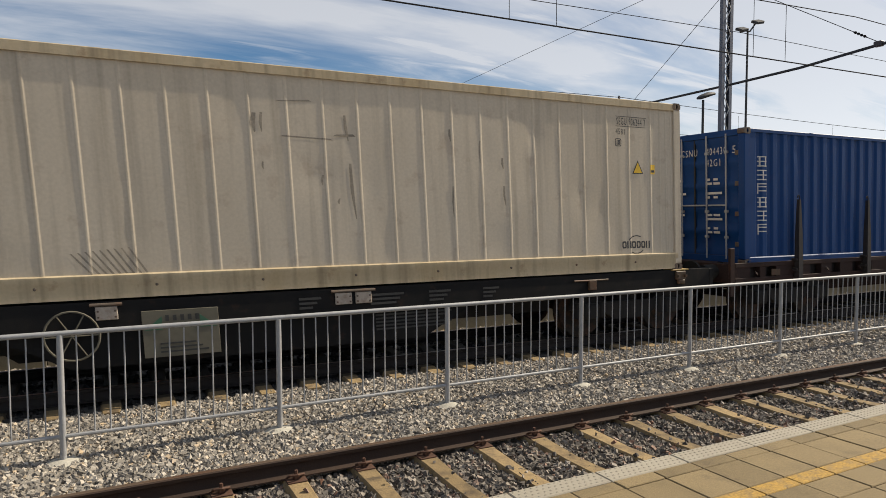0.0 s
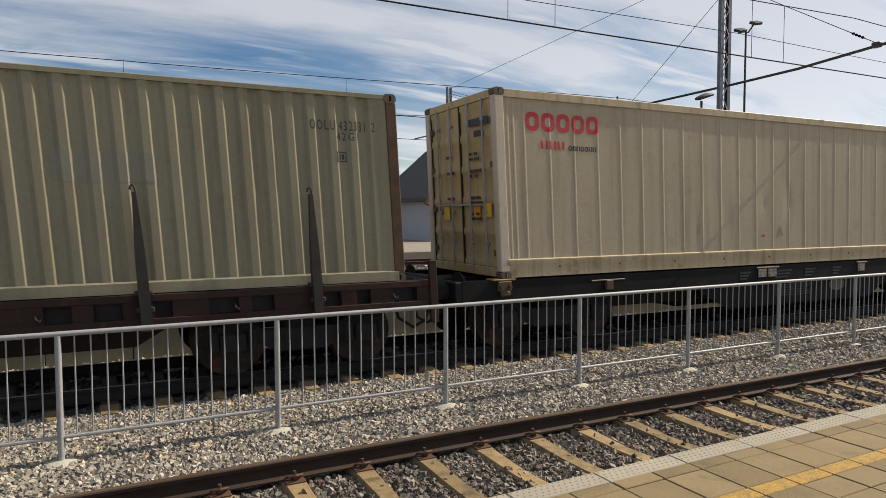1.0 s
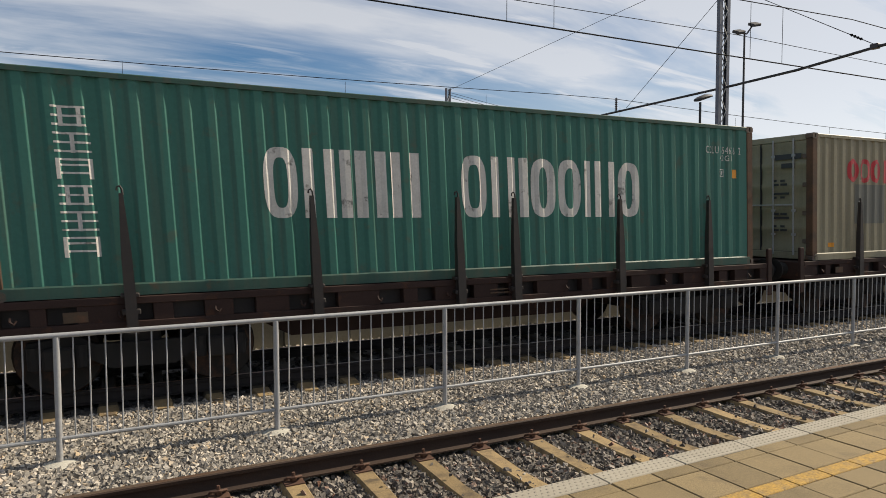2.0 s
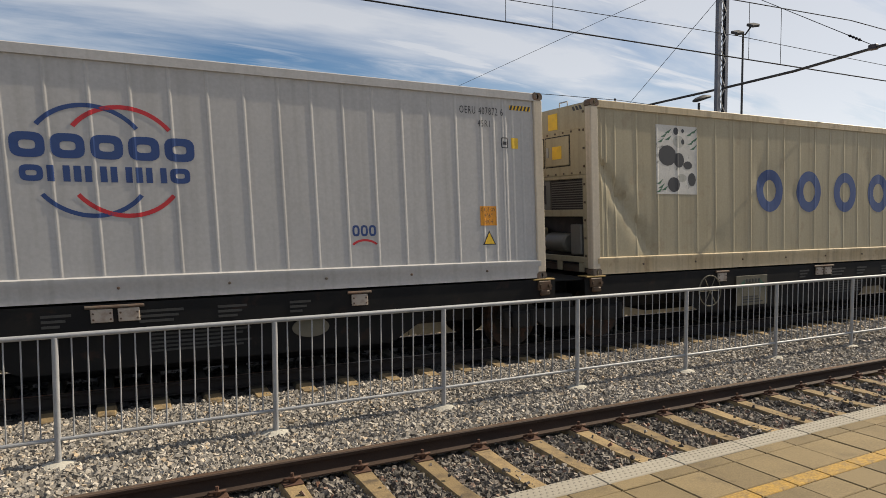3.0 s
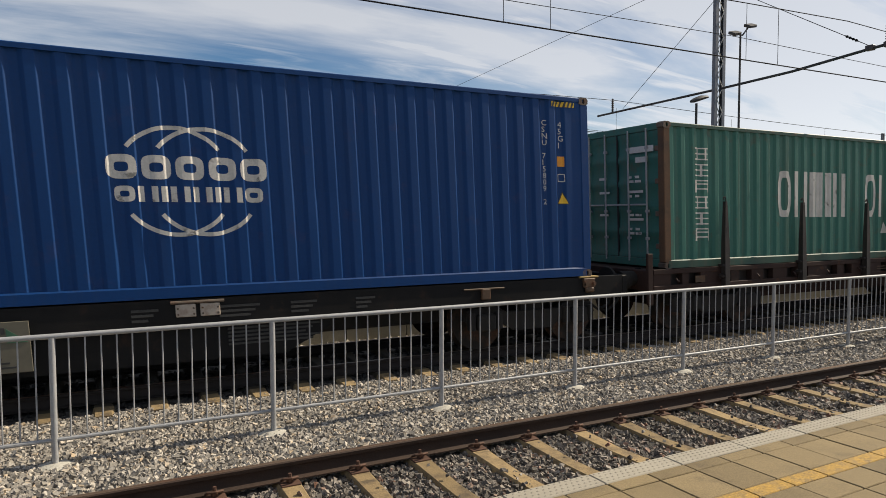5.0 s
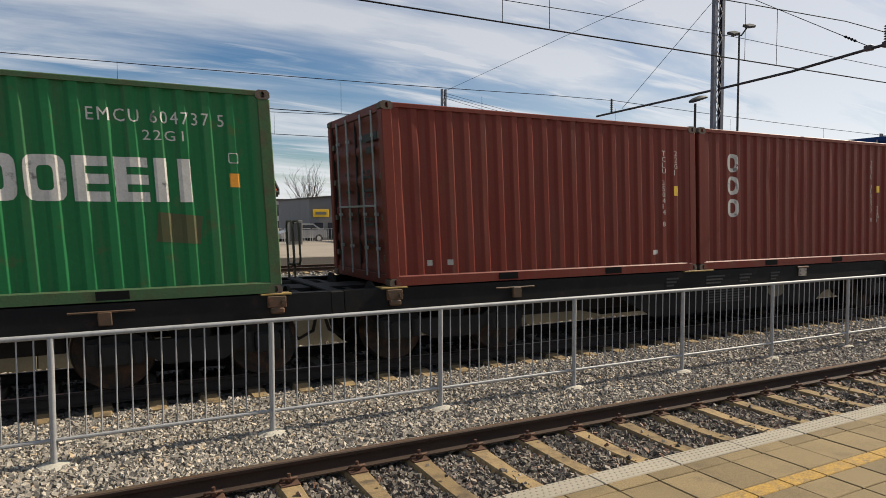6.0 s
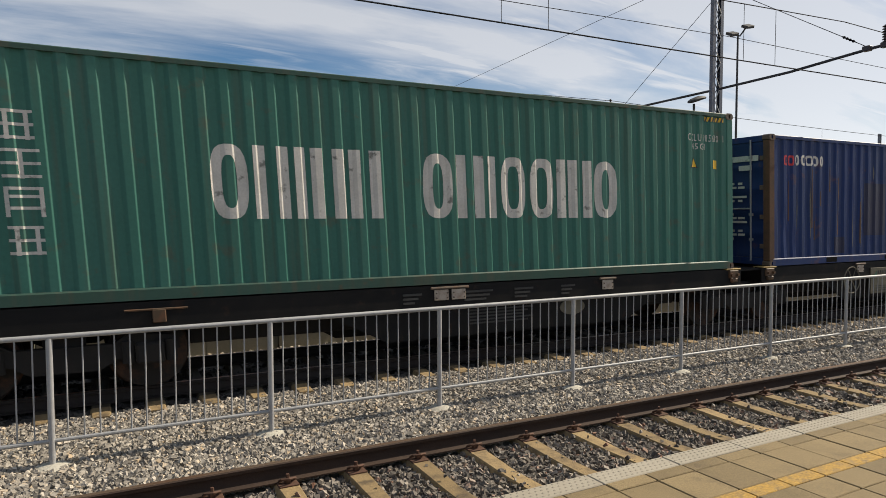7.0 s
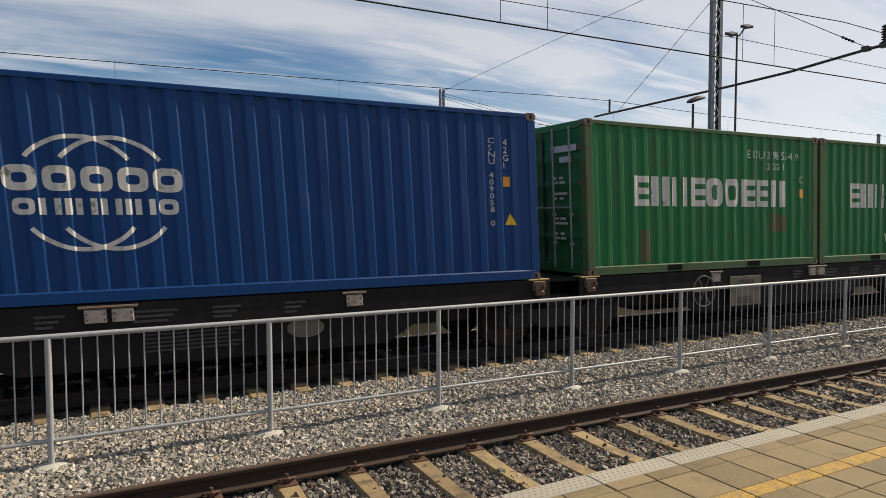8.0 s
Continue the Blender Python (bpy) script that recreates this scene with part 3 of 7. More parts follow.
b = Build().box(-40, 27, -14, -6.75, -0.5, 0.492)
part("platform_body", b, PLATFORM_WALL, plat)
b = Build().box(-40, 27, -13.9, -6.71, 0.49, 0.512)
part("joint_bed", b, JOINT, plat)


def slab_mesh(name, lx, ly, mat, z0=0.47, z1=0.55, c=0.005):
    return Build().box(0, lx, -ly, 0, z0, z1, c).mesh(name, mat)


def edge_mesh():
    """Edge stone with rows of small raised studs."""
    eb = Build().box(0, 0.62, -0.156, 0, 0.40, 0.55, 0.006)
    for i in range(15):
        for j in range(4):
            x, y = 0.024 + i * 0.041, -0.024 - j * 0.036
            x += 0.018 * (j % 2)
            if x < 0.605:
                eb.add([(x - 0.009, y - 0.006, 0.55), (x + 0.009, y - 0.006, 0.55), (x + 0.009, y + 0.006, 0.55), (x - 0.009, y + 0.006, 0.55), (x, y, 0.5555)],
                       [(0, 1, 4), (1, 2, 4), (2, 3, 4), (3, 0, 4)])
    return eb.mesh("edge_stone", EDGE)


EDGE_ME = edge_mesh()
PAVE, PAVE_X = 0.3125, 0.214
SLAB_ROWS = [(-6.835, slab_mesh("paver", PAVE - 0.006, 0.104, PAVER)), (-6.945, slab_mesh("paver", PAVE - 0.006, 0.312, PAVER)),
             (-7.376, slab_mesh("paver", PAVE - 0.006, 0.206, PAVER)), (-7.588, slab_mesh("paver", PAVE - 0.006, 0.307, PAVER))]
YELLOW_ME = slab_mesh("yellow_strip", PAVE - 0.004, 0.108, YELLOW_LINE, 0.47, 0.551)
for k in range(-16, 30):
    o = part("edge_stone", EDGE_ME, EDGE, plat)
    o.location = (PAVE_X + 0.625 * k, -6.672, random.uniform(-0.0015, 0.0015))
for k in range(-24, 48):
    x = PAVE_X + PAVE * k
    for y, me in SLAB_ROWS:
        o = part("paver", me, PAVER, plat)
        o.location = (x + 0.003, y, random.uniform(-0.0025, 0.0025))
        o.rotation_euler = (0, 0, radians(random.uniform(-0.25, 0.25)))
    o = part("yellow_strip", YELLOW_ME, YELLOW_LINE, plat, "worn yellow safety line")
    o.location = (x + 0.002, -7.263, 0)
b = Build()
for k in range(-26, 85):
    for j in range(19):
        x, y = PAVE_X + PAVE * k, -7.9 - 0.3125 * j
        b.box(x + 0.003, x + 0.3095, y - 0.3065, y, 0.48, 0.55)
tagged(part("paving", b, PAVER, plat), kind="stuff")


# ---- fence ----
FENCE_Y, FENCE_X0, BAYS = -2.8, -4.775, 14


def fence_section(f, x):
    """One bay: a post, two rails and the bars to the next post."""
    for name, me in (("post", POST_ME), ("top_rail", TOP_ME), ("bottom_rail", LOW_ME)):
        part(name, me, GALV, f).location = (x, 0, 0)
    for i in range(14):
        part("bar", BAR_ME, GALV, f).location = (x + 2.0 * (i + 1) / 15, 0, 0)


POST_ME = Build().tube([(0, 0, -0.35), (0, 0, 1.0)], 0.029, 12).mesh("post", GALV)
TOP_ME = Build().tube([(-0.03, 0, 1.015), (1.97, 0, 1.015)], 0.0245, 12).mesh("top_rail", GALV)
LOW_ME = Build().tube([(0.02, 0, 0.055), (1.98, 0, 0.055)], 0.019, 10).mesh("bottom_rail", GALV)
BAR_ME = Build().tube([(0, 0, 0.055), (0, 0, 1.0)], 0.0075, 6).mesh("bar", GALV)
fence = thing("fence", pose(0, FENCE_Y, 0), "galvanised tubular railing with thin upright bars between the tracks", "fence")
for k in range(BAYS):
    fence_section(fence, FENCE_X0 + 2.0 * k)
    fb = Build()
    ring = []
    for r, z in ((0.17, -0.24), (0.15, -0.19), (0.10, -0.165), (0.04, -0.155)):
        ring.append([(r * math.cos(t * 0.5236) * 1.1 * (1 + 0.12 * noise.noise((k * 3.1, math.cos(t * 0.52), math.sin(t * 0.52)))), r * math.sin(t * 0.5236), z) for t in range(12)])
    fb.add([p for q in ring for p in q], [(i * 12 + j, i * 12 + (j + 1) % 12, (i + 1) * 12 + (j + 1) % 12, (i + 1) * 12 + j) for i in range(3) for j in range(12)] + [tuple(range(36, 48))])
    lone("fence_footing", fb, FOOTING, "rough pale concrete footing round a fence post", "footing", "fence footings", m=pose(FENCE_X0 + 2.0 * k, FENCE_Y, 0))


# ---- containers ----
HALF_W = 1.219
SKIN = -1.203            # outermost plane of the near side's panel


def rounded(breaks, r):
    """Bends of radius about r in place of the sharp breaks of a folded sheet."""
    out = [breaks[0]]
    for p, q, n in zip(breaks, breaks[1:], breaks[2:]):
        for o, reach in ((p, (1.35, 1.0)), (n, (1.0, 1.35))):
            for k in reach:
                f = k * min(r, abs(o[0] - q[0]) * 0.33) / abs(o[0] - q[0])
                out.append((q[0] + (o[0] - q[0]) * f, q[1] + (o[1] - q[1]) * f))
    return out + [breaks[-1]]


def corrugation(length, pitch=0.0, start=0.22):
    """Breaks of the side panel along x with their depth: a trapezoid sheet between the corner posts."""
    x0, x1 = -length / 2 + 0.15, length / 2 - 0.15
    pitch = pitch or (length - 0.44) / round((length - 0.44) / 0.278)
    out, a = [(x0, 0.0)], -length / 2 + start
    while a + 0.25 < x1:
        out += [(a + 0.043, 0.0), (a + 0.093, 0.036), (a + 0.187, 0.036), (a + 0.237, 0.0)]
        a += pitch
    return out + [(x1, 0.0)]


def ribbed(length, pitch=0.4776, first=0.524, closing=()):
    """Breaks of an insulated panel: flat, with slim upright ribs at an even pitch and some closer ones near the front end."""
    x0, x1 = -length / 2 + 0.13, length / 2 - 0.13
    ribs = [x0 + 0.1, x0 + 0.2] + [-length / 2 + first + pitch * i for i in range(int((length - first - 0.6) / pitch) + 1)] + [-length / 2 + c for c in closing or (11.72, 11.86, 11.98)]
    out = [(x0, 0.018)]
    for r in sorted(ribs):
        out += [(r - 0.025, 0.018), (r - 0.012, 0.0125), (r + 0.012, 0.0125), (r + 0.025, 0.018)]
    return out + [(x1, 0.018)]


class Side:
    """The near side's skin: where its surface lies at a place along and up."""

    def __init__(self, breaks, dents, seed, knocks=0, creases=()):
        self.creases = creases
        self.cuts = [q[0] for q in self.dense(breaks)]
        xs = self.dense(rounded(breaks, 0.0045))
        self.x, self.d = [q[0] for q in xs], [q[1] for q in xs]
        self.dents, self.seed = dents, seed
        rng = random.Random(int(seed * 7))
        lo, hi = self.x[0], self.x[-1]
        self.knocks = [(rng.uniform(lo, hi), rng.uniform(0.4, 2.3), rng.uniform(0.05, 0.22), rng.uniform(0.08, 0.35), rng.uniform(0.004, 0.016)) for _ in range(knocks)]

    @staticmethod
    def dense(breaks):
        """The breaks with further points between them, no more than 13 cm apart."""
        xs = [breaks[0]]
        for p, q in zip(breaks, breaks[1:]):
            n = max(1, math.ceil((q[0] - p[0]) / 0.13))
            xs += [(p[0] + (q[0] - p[0]) * k / n, p[1] + (q[1] - p[1]) * k / n) for k in range(1, n + 1)]
        return xs

    def y(self, x, z):
        push = 0.0
        for x0, z0, x1, z1, w, deep in self.creases:
            # a fold along a line: steep on its upper side, drawn out below
            dx, dz = x1 - x0, z1 - z0
            n = math.hypot(dx, dz)
            a = min(max(((x - x0) * dx + (z - z0) * dz) / (n * n), 0), 1)
            gap = math.hypot(x - x0 - a * dx, z - z0 - a * dz)
            over = (dx * (z - z0) - dz * (x - x0)) > 0
            push += deep * math.exp(-(gap / (w * (0.45 if over else 1.6))) ** 2)
        return SKIN + push + float(np.interp(x, self.x, self.d)) + self.dents * noise.noise((x * 0.55 + self.seed, z * 0.8, self.seed * 0.7)) + sum(
            d * math.exp(-((x - kx) / rx) ** 2 - ((z - kz) / rz) ** 2) for kx, kz, rx, rz, d in self.knocks)

    def panel(self, z0, z1, rows):
        b = Build()
        for x in self.x:
            for k in range(rows + 1):
                z = z0 + (z1 - z0) * k / rows
                b.v.append((x, self.y(x, z), z))
        n = rows + 1
        b.f = [(i * n + k, (i + 1) * n + k, (i + 1) * n + k + 1, i * n + k + 1) for i in range(len(self.x) - 1) for k in range(rows)]
        return b

    def lay(self, name, bm, mat, parent, label="", lift=0.004):
        """Lays a flat figure, drawn in x and z, on the skin so that it follows the corrugation."""
        bmesh.ops.remove_doubles(bm, verts=bm.verts, dist=1e-5)
        if name in ("name_shapes", "logo_figures", "logo_arcs", "picture_shapes", "rust_streaks", "pale_streaks"):
            pieces, left = [], set(bm.faces)
            while left:
                heap, got = [left.pop()], []
                while heap:
                    f = heap.pop()
                    got.append(f)
                    for g in {h for v in f.verts for h in v.link_faces} & left:
                        left.discard(g)
                        heap.append(g)
                pieces.append(got)
            for got in sorted(pieces, key=lambda fs: min(v.co.x for f in fs for v in f.verts)):
                one, vs = bmesh.new(), {}
                for f in got:
                    for v in f.verts:
                        if v not in vs:
                            vs[v] = one.verts.new(v.co)
                    one.faces.new([vs[v] for v in f.verts])
                self.lay(name[:-1], one, mat, parent, label, lift)
            bm.free()
            return None
        lo, hi = min(v.co.x for v in bm.verts), max(v.co.x for v in bm.verts)
        for x in self.cuts:
            if lo < x < hi:
                bmesh.ops.bisect_plane(bm, geom=bm.verts[:] + bm.edges[:] + bm.faces[:], plane_co=(x, 0, 0), plane_no=(1, 0, 0))
        for v in bm.verts:
            v.co.y = self.y(v.co.x, v.co.z) - lift
        me = bpy.data.meshes.new(name)
        bm.to_mesh(me)
        bm.free()
        me.materials.append(mat)
        return part(name, me, mat, parent, label)


def flat_poly(bm, pts):
    bm.faces.new([bm.verts.new((x, 0, z)) for x, z in pts])


def flat_rect(bm, x0, x1, z0, z1):
    flat_poly(bm, [(x0, z0), (x1, z0), (x1, z1), (x0, z1)])


def flat_ring(bm, cx, cz, rx, rz, w, a0=0.0, a1=360.0, n=28, square=2.0):
    """Part of a ring; square above 2 makes it a rounded rectangle."""
    pts = []
    for i in range(n + 1):
        t = radians(a0 + (a1 - a0) * i / n)
        c, s = math.cos(t), math.sin(t)
        k = (abs(c) ** square + abs(s) ** square) ** (-1 / square)
        pts.append((c * k, s * k))
    for (c, s), (d, e) in zip(pts, pts[1:]):
        flat_poly(bm, [(cx + (rx - w) * c, cz + (rz - w) * s), (cx + rx * c, cz + rz * s), (cx + rx * d, cz + rz * e), (cx + (rx - w) * d, cz + (rz - w) * e)])


def figures(u0, u1, z0, z1, kinds, square=4.0, weight=0.28):
    """A row of plain shapes in place of a name: o a ring, i a pair of uprights, l one upright, e an upright with three slabs, a space a gap."""
    bm = bmesh.new()
    wide = {"o": 1.0, "i": 1.0, "l": 0.42, "e": 0.9, " ": 0.75}
    step = (u1 - u0) / sum(wide[k] for k in kinds)
    x = u0
    for k in kinds:
        w = wide[k] * step
        a, c = x + 0.07 * step, x + w - 0.07 * step
        g = (c - a) * weight
        if k == "o":
            flat_ring(bm, (a + c) / 2, (z0 + z1) / 2, (c - a) / 2, (z1 - z0) / 2, g, square=square)
        elif k == "i":
            flat_rect(bm, a, a + g * 1.15, z0, z1)
            flat_rect(bm, c - g * 1.15, c, z0, z1)
        elif k == "l":
            flat_rect(bm, a, c, z0, z1)
        elif k == "e":
            flat_rect(bm, a, a + g * 1.2, z0, z1)
            for q in (0, 0.39, 0.78):
                flat_rect(bm, a + g * 1.2, c, z0 + q * (z1 - z0), z0 + (q + 0.22) * (z1 - z0))
        x += w
    return bm


def writing(text, u0, u1, z0, z1, upright=False):
    """Letters as flat outlines filling a field; upright: one below the other."""
    bm = bmesh.new()
    rows = [c for c in text] if upright else [text]
    for i, row in enumerate(rows):
        if row == " ":
            continue
        cu = bpy.data.curves.new("writing", "FONT")
        cu.body, cu.resolution_u, cu.space_character = row, 2, 1.22
        ob = new("writing", cu)
        me = bpy.data.meshes.new_from_object(ob)
        bpy.data.objects.remove(ob)
        bpy.data.curves.remove(cu)
        co = np.array([v.co[:] for v in me.vertices])
        lo, hi = co.min(0), co.max(0)
        if upright:
            top = z1 - (z1 - z0) * i / len(rows)
            bot = z1 - (z1 - z0) * (i + 0.82) / len(rows)
        else:
            top, bot = z1, z0
        k0 = len(bm.verts)
        sx, sz = (u1 - u0) / max(hi[0] - lo[0], 0.05), (top - bot) / (hi[1] - lo[1])
        if upright:
            sx = min(sx, sz * 1.2)
        vs = [bm.verts.new((u0 + (c[0] - lo[0]) * sx, 0, bot + (c[1] - lo[1]) * sz)) for c in co]
        for p in me.polygons:
            bm.faces.new([vs[j] for j in p.vertices])
        bpy.data.meshes.remove(me)
    return bm


def sign_column(side, c, u0, u1, z0, z1, n, mat):
    """A column of n plain square signs, each made of short bars."""
    h = (z1 - z0) / n
    for i in range(n):
        bm = bmesh.new()
        b0 = z0 + i * h + h * 0.08
        t = h * 0.8
        w = u1 - u0
        kind = (i * 5 + n) % 3
        for q in (0.02, 0.44, 0.86) if kind else (0.24, 0.62, 0.88):
            flat_rect(bm, u0 + w * 0.04, u1 - w * (0.04 if kind != 1 else 0.12), b0 + q * t, b0 + (q + 0.1) * t)
        for q in ((0.04, 0.85), (0.2, 0.66), (0.44,))[kind]:
            flat_rect(bm, u0 + w * q, u0 + w * (q + 0.11), b0, b0 + 0.96 * t)
        side.lay("sign_shape", bm, mat, c)


def rect_bm(u0, u1, z0, z1):
    bm = bmesh.new()
    flat_rect(bm, u0, u1, z0, z1)
    return bm


def tri_bm(u0, u1, z0, z1):
    bm = bmesh.new()
    flat_poly(bm, [(u0, z0), (u1, z0), ((u0 + u1) / 2, z1)])
    return bm


def casting_mesh():
    """A corner casting with its oval side hole sunk into it; the hole looks to -y, the casting reaches to +x and +z."""
    cb = Build()
    lx, ly, lz = 0.178, 0.162, 0.118
    ring = [(lx / 2 + 0.026 * math.cos(t * 0.5236), lz / 2 + 0.04 * math.sin(t * 0.5236)) for t in range(12)]
    outer = [(lx, lz / 2), (lx, lz * 0.75), (lx * 0.8, lz), (lx / 2, lz), (lx * 0.2, lz), (0, lz * 0.75), (0, lz / 2), (0, lz * 0.2), (lx * 0.2, 0), (lx / 2, 0), (lx * 0.8, 0), (lx, lz * 0.2)]
    p = [(x, 0, z) for x, z in outer] + [(x, 0, z) for x, z in ring] + [(x, 0.05, z) for x, z in ring]
    fs = [(i, (i + 1) % 12, 12 + (i + 1) % 12, 12 + i) for i in range(12)] + [(12 + i, 12 + (i + 1) % 12, 24 + (i + 1) % 12, 24 + i) for i in range(12)] + [tuple(range(24, 36))]
    p += [(x, ly, z) for x, z in outer]
    fs += [(i, (i + 1) % 12, 36 + (i + 1) % 12, 36 + i) for i in range(12)] + [tuple(range(36, 48))]
    return cb.add(p, fs).mesh("corner_casting", CASTING)


CASTING_ME = casting_mesh()
RAIL_BOLT_ME = Build().turned([(-0.01, 0.012), (-0.007, 0.018), (0.01, 0.018)], (0, 0, 0), "y", 8).mesh("rail_bolt", CASTING)
MESHES = {}


def cached(key, make):
    if key not in MESHES:
        MESHES[key] = make()
    return MESHES[key]


def door_end(c, L, H, mat, key, text, bars_mat, reefer, number):
    """Two doors with hinges, lock rods and handles on the rear end."""
    x = -L / 2
    for s in (-1, 1):
        def leaf(s=s):
            y0, y1 = (0.012, 1.06) if s > 0 else (-1.06, -0.012)
            line = [(x + 0.09, 0.17), (x + 0.045, 0.17)]
            zs = np.linspace(0.2, H - 0.16, 6)
            for za, zb in zip(zs, zs[1:]):
                line += [(x + 0.045, za + 0.04), (x + 0.07, za + 0.09), (x + 0.07, zb - 0.09), (x + 0.045, zb - 0.04)]
            b = Build().prism(line + [(x + 0.045, H - 0.13), (x + 0.09, H - 0.13)], "y", y0, y1)
            return b.mesh("door", mat)
        d = part("door", cached((key, "door", s), leaf), mat, c)
        for q in (0.28, 0.72):
            def rod(s=s, q=q):
                b = Build()
                y = s * (1.06 * q + 0.02)
                b.tube([(x + 0.018, y, 0.1), (x + 0.018, y, H - 0.08)], 0.017, 8)
                for z in (0.5, 1.0, H - 0.45):
                    b.box(x + 0.005, x + 0.05, y - 0.04, y + 0.04, z, z + 0.05, 0.004)
                b.box(x - 0.002, x + 0.02, min(y, y - s * 0.42), max(y, y - s * 0.42), 1.13, 1.16, 0.004)
                return b.mesh("lock_rod", GALV)
            part("lock_rod", cached((key, "rod", s, q), rod), GALV, d, "galvanised lock rod with handle")
        for z in np.linspace(0.35, H - 0.5, 4):
            hinge = cached(("hinge", L, s), lambda: Build().box(x + 0.02, x + 0.06, min(s * 0.98, s * 1.12), max(s * 0.98, s * 1.12), 0, 0.09, 0.006).mesh("hinge", CASTING))
            part("hinge", hinge, CASTING, d).location = (0, 0, z)
        def seal(s=s):
            y0, y1 = (0.0, 1.075) if s > 0 else (-1.075, 0.0)
            b = Build()
            for p in ((y0, y0 + 0.016, 0.165, H - 0.128), (y1 - 0.016, y1, 0.165, H - 0.128), (y0, y1, 0.15, 0.172), (y0, y1, H - 0.134, H - 0.115)):
                b.box(x + 0.036, x + 0.06, *p)
            return b.mesh("door_seal", RUBBER)
        part("door_seal", cached((key, "seal", s), seal), RUBBER, d, "dark rubber seal")
    part("door_header", cached((key, "head"), lambda: Build().box(x + 0.02, x + 0.12, -1.06, 1.06, H - 0.13, H - 0.01, 0.008).mesh("door_header", mat)), mat, c)
    part("door_sill", cached((key, "sill"), lambda: Build().box(x + 0.02, x + 0.12, -1.06, 1.06, 0.02, 0.165, 0.008).mesh("door_sill", mat)), mat, c)
    if number:
        # the number and size code run from one leaf to the other
        owner, digits, check = number.split()
        for word, y0, y1, z in ((owner, 0.34, -0.08, H - 0.46), (digits, -0.3, -0.78, H - 0.46), (check, -0.92, -1.0, H - 0.46), ("42G1", -0.3, -0.64, H - 0.68)):
            letters = writing(word, 0, y0 - y1, z, z + 0.14)
            for v in letters.verts:
                v.co = (x + 0.03, y0 - v.co.x, v.co.z)
            me = bpy.data.meshes.new("door_number")
            letters.to_mesh(me)
            letters.free()
            me.materials.append(bars_mat)
            tagged(part("door_number", me, bars_mat, c), kind="stuff")
    if text:
        bm = Build()
        # rows of small unreadable data on both leaves
        for j, z in enumerate((0.96, 1.04, 1.23, 1.31, 1.66, 1.74, 1.92, 2.0)):
            z, wd = H - z, 0.26 + 0.05 * (j % 3)
            for q in range(2):
                bm.box(x + 0.026, x + 0.032, -0.32 - wd + 0.19 * q, -0.32 - 0.19 * (1 - q) + 0.03, z, z + 0.045)
            if j % 2 == 0 and j < 6:
                bm.box(x + 0.026, x + 0.032, 0.5 - 0.2 - 0.04 * (j % 3), 0.5, z, z + 0.045)
        if not number:
            bm.box(x + 0.026, x + 0.032, -0.95, -0.35, H - 0.5, H - 0.39)
            bm.box(x + 0.026, x + 0.032, -0.8, -0.5, H - 0.68, H - 0.58)
        if reefer:
            for yl, zl, lm in ((-0.5, 0.95, MARK_ORANGE), (-0.85, 0.95, MARK_YELLOW), (0.55, 0.9, MARK_YELLOW)):
                part("door_label", Build().box(x + 0.03, x + 0.042, yl - 0.1, yl + 0.1, zl, zl + 0.22), lm, c, "small yellow or orange label")
        tagged(part("door_data", bm, bars_mat, c, "rows of small data bars on the door"), kind="stuff")


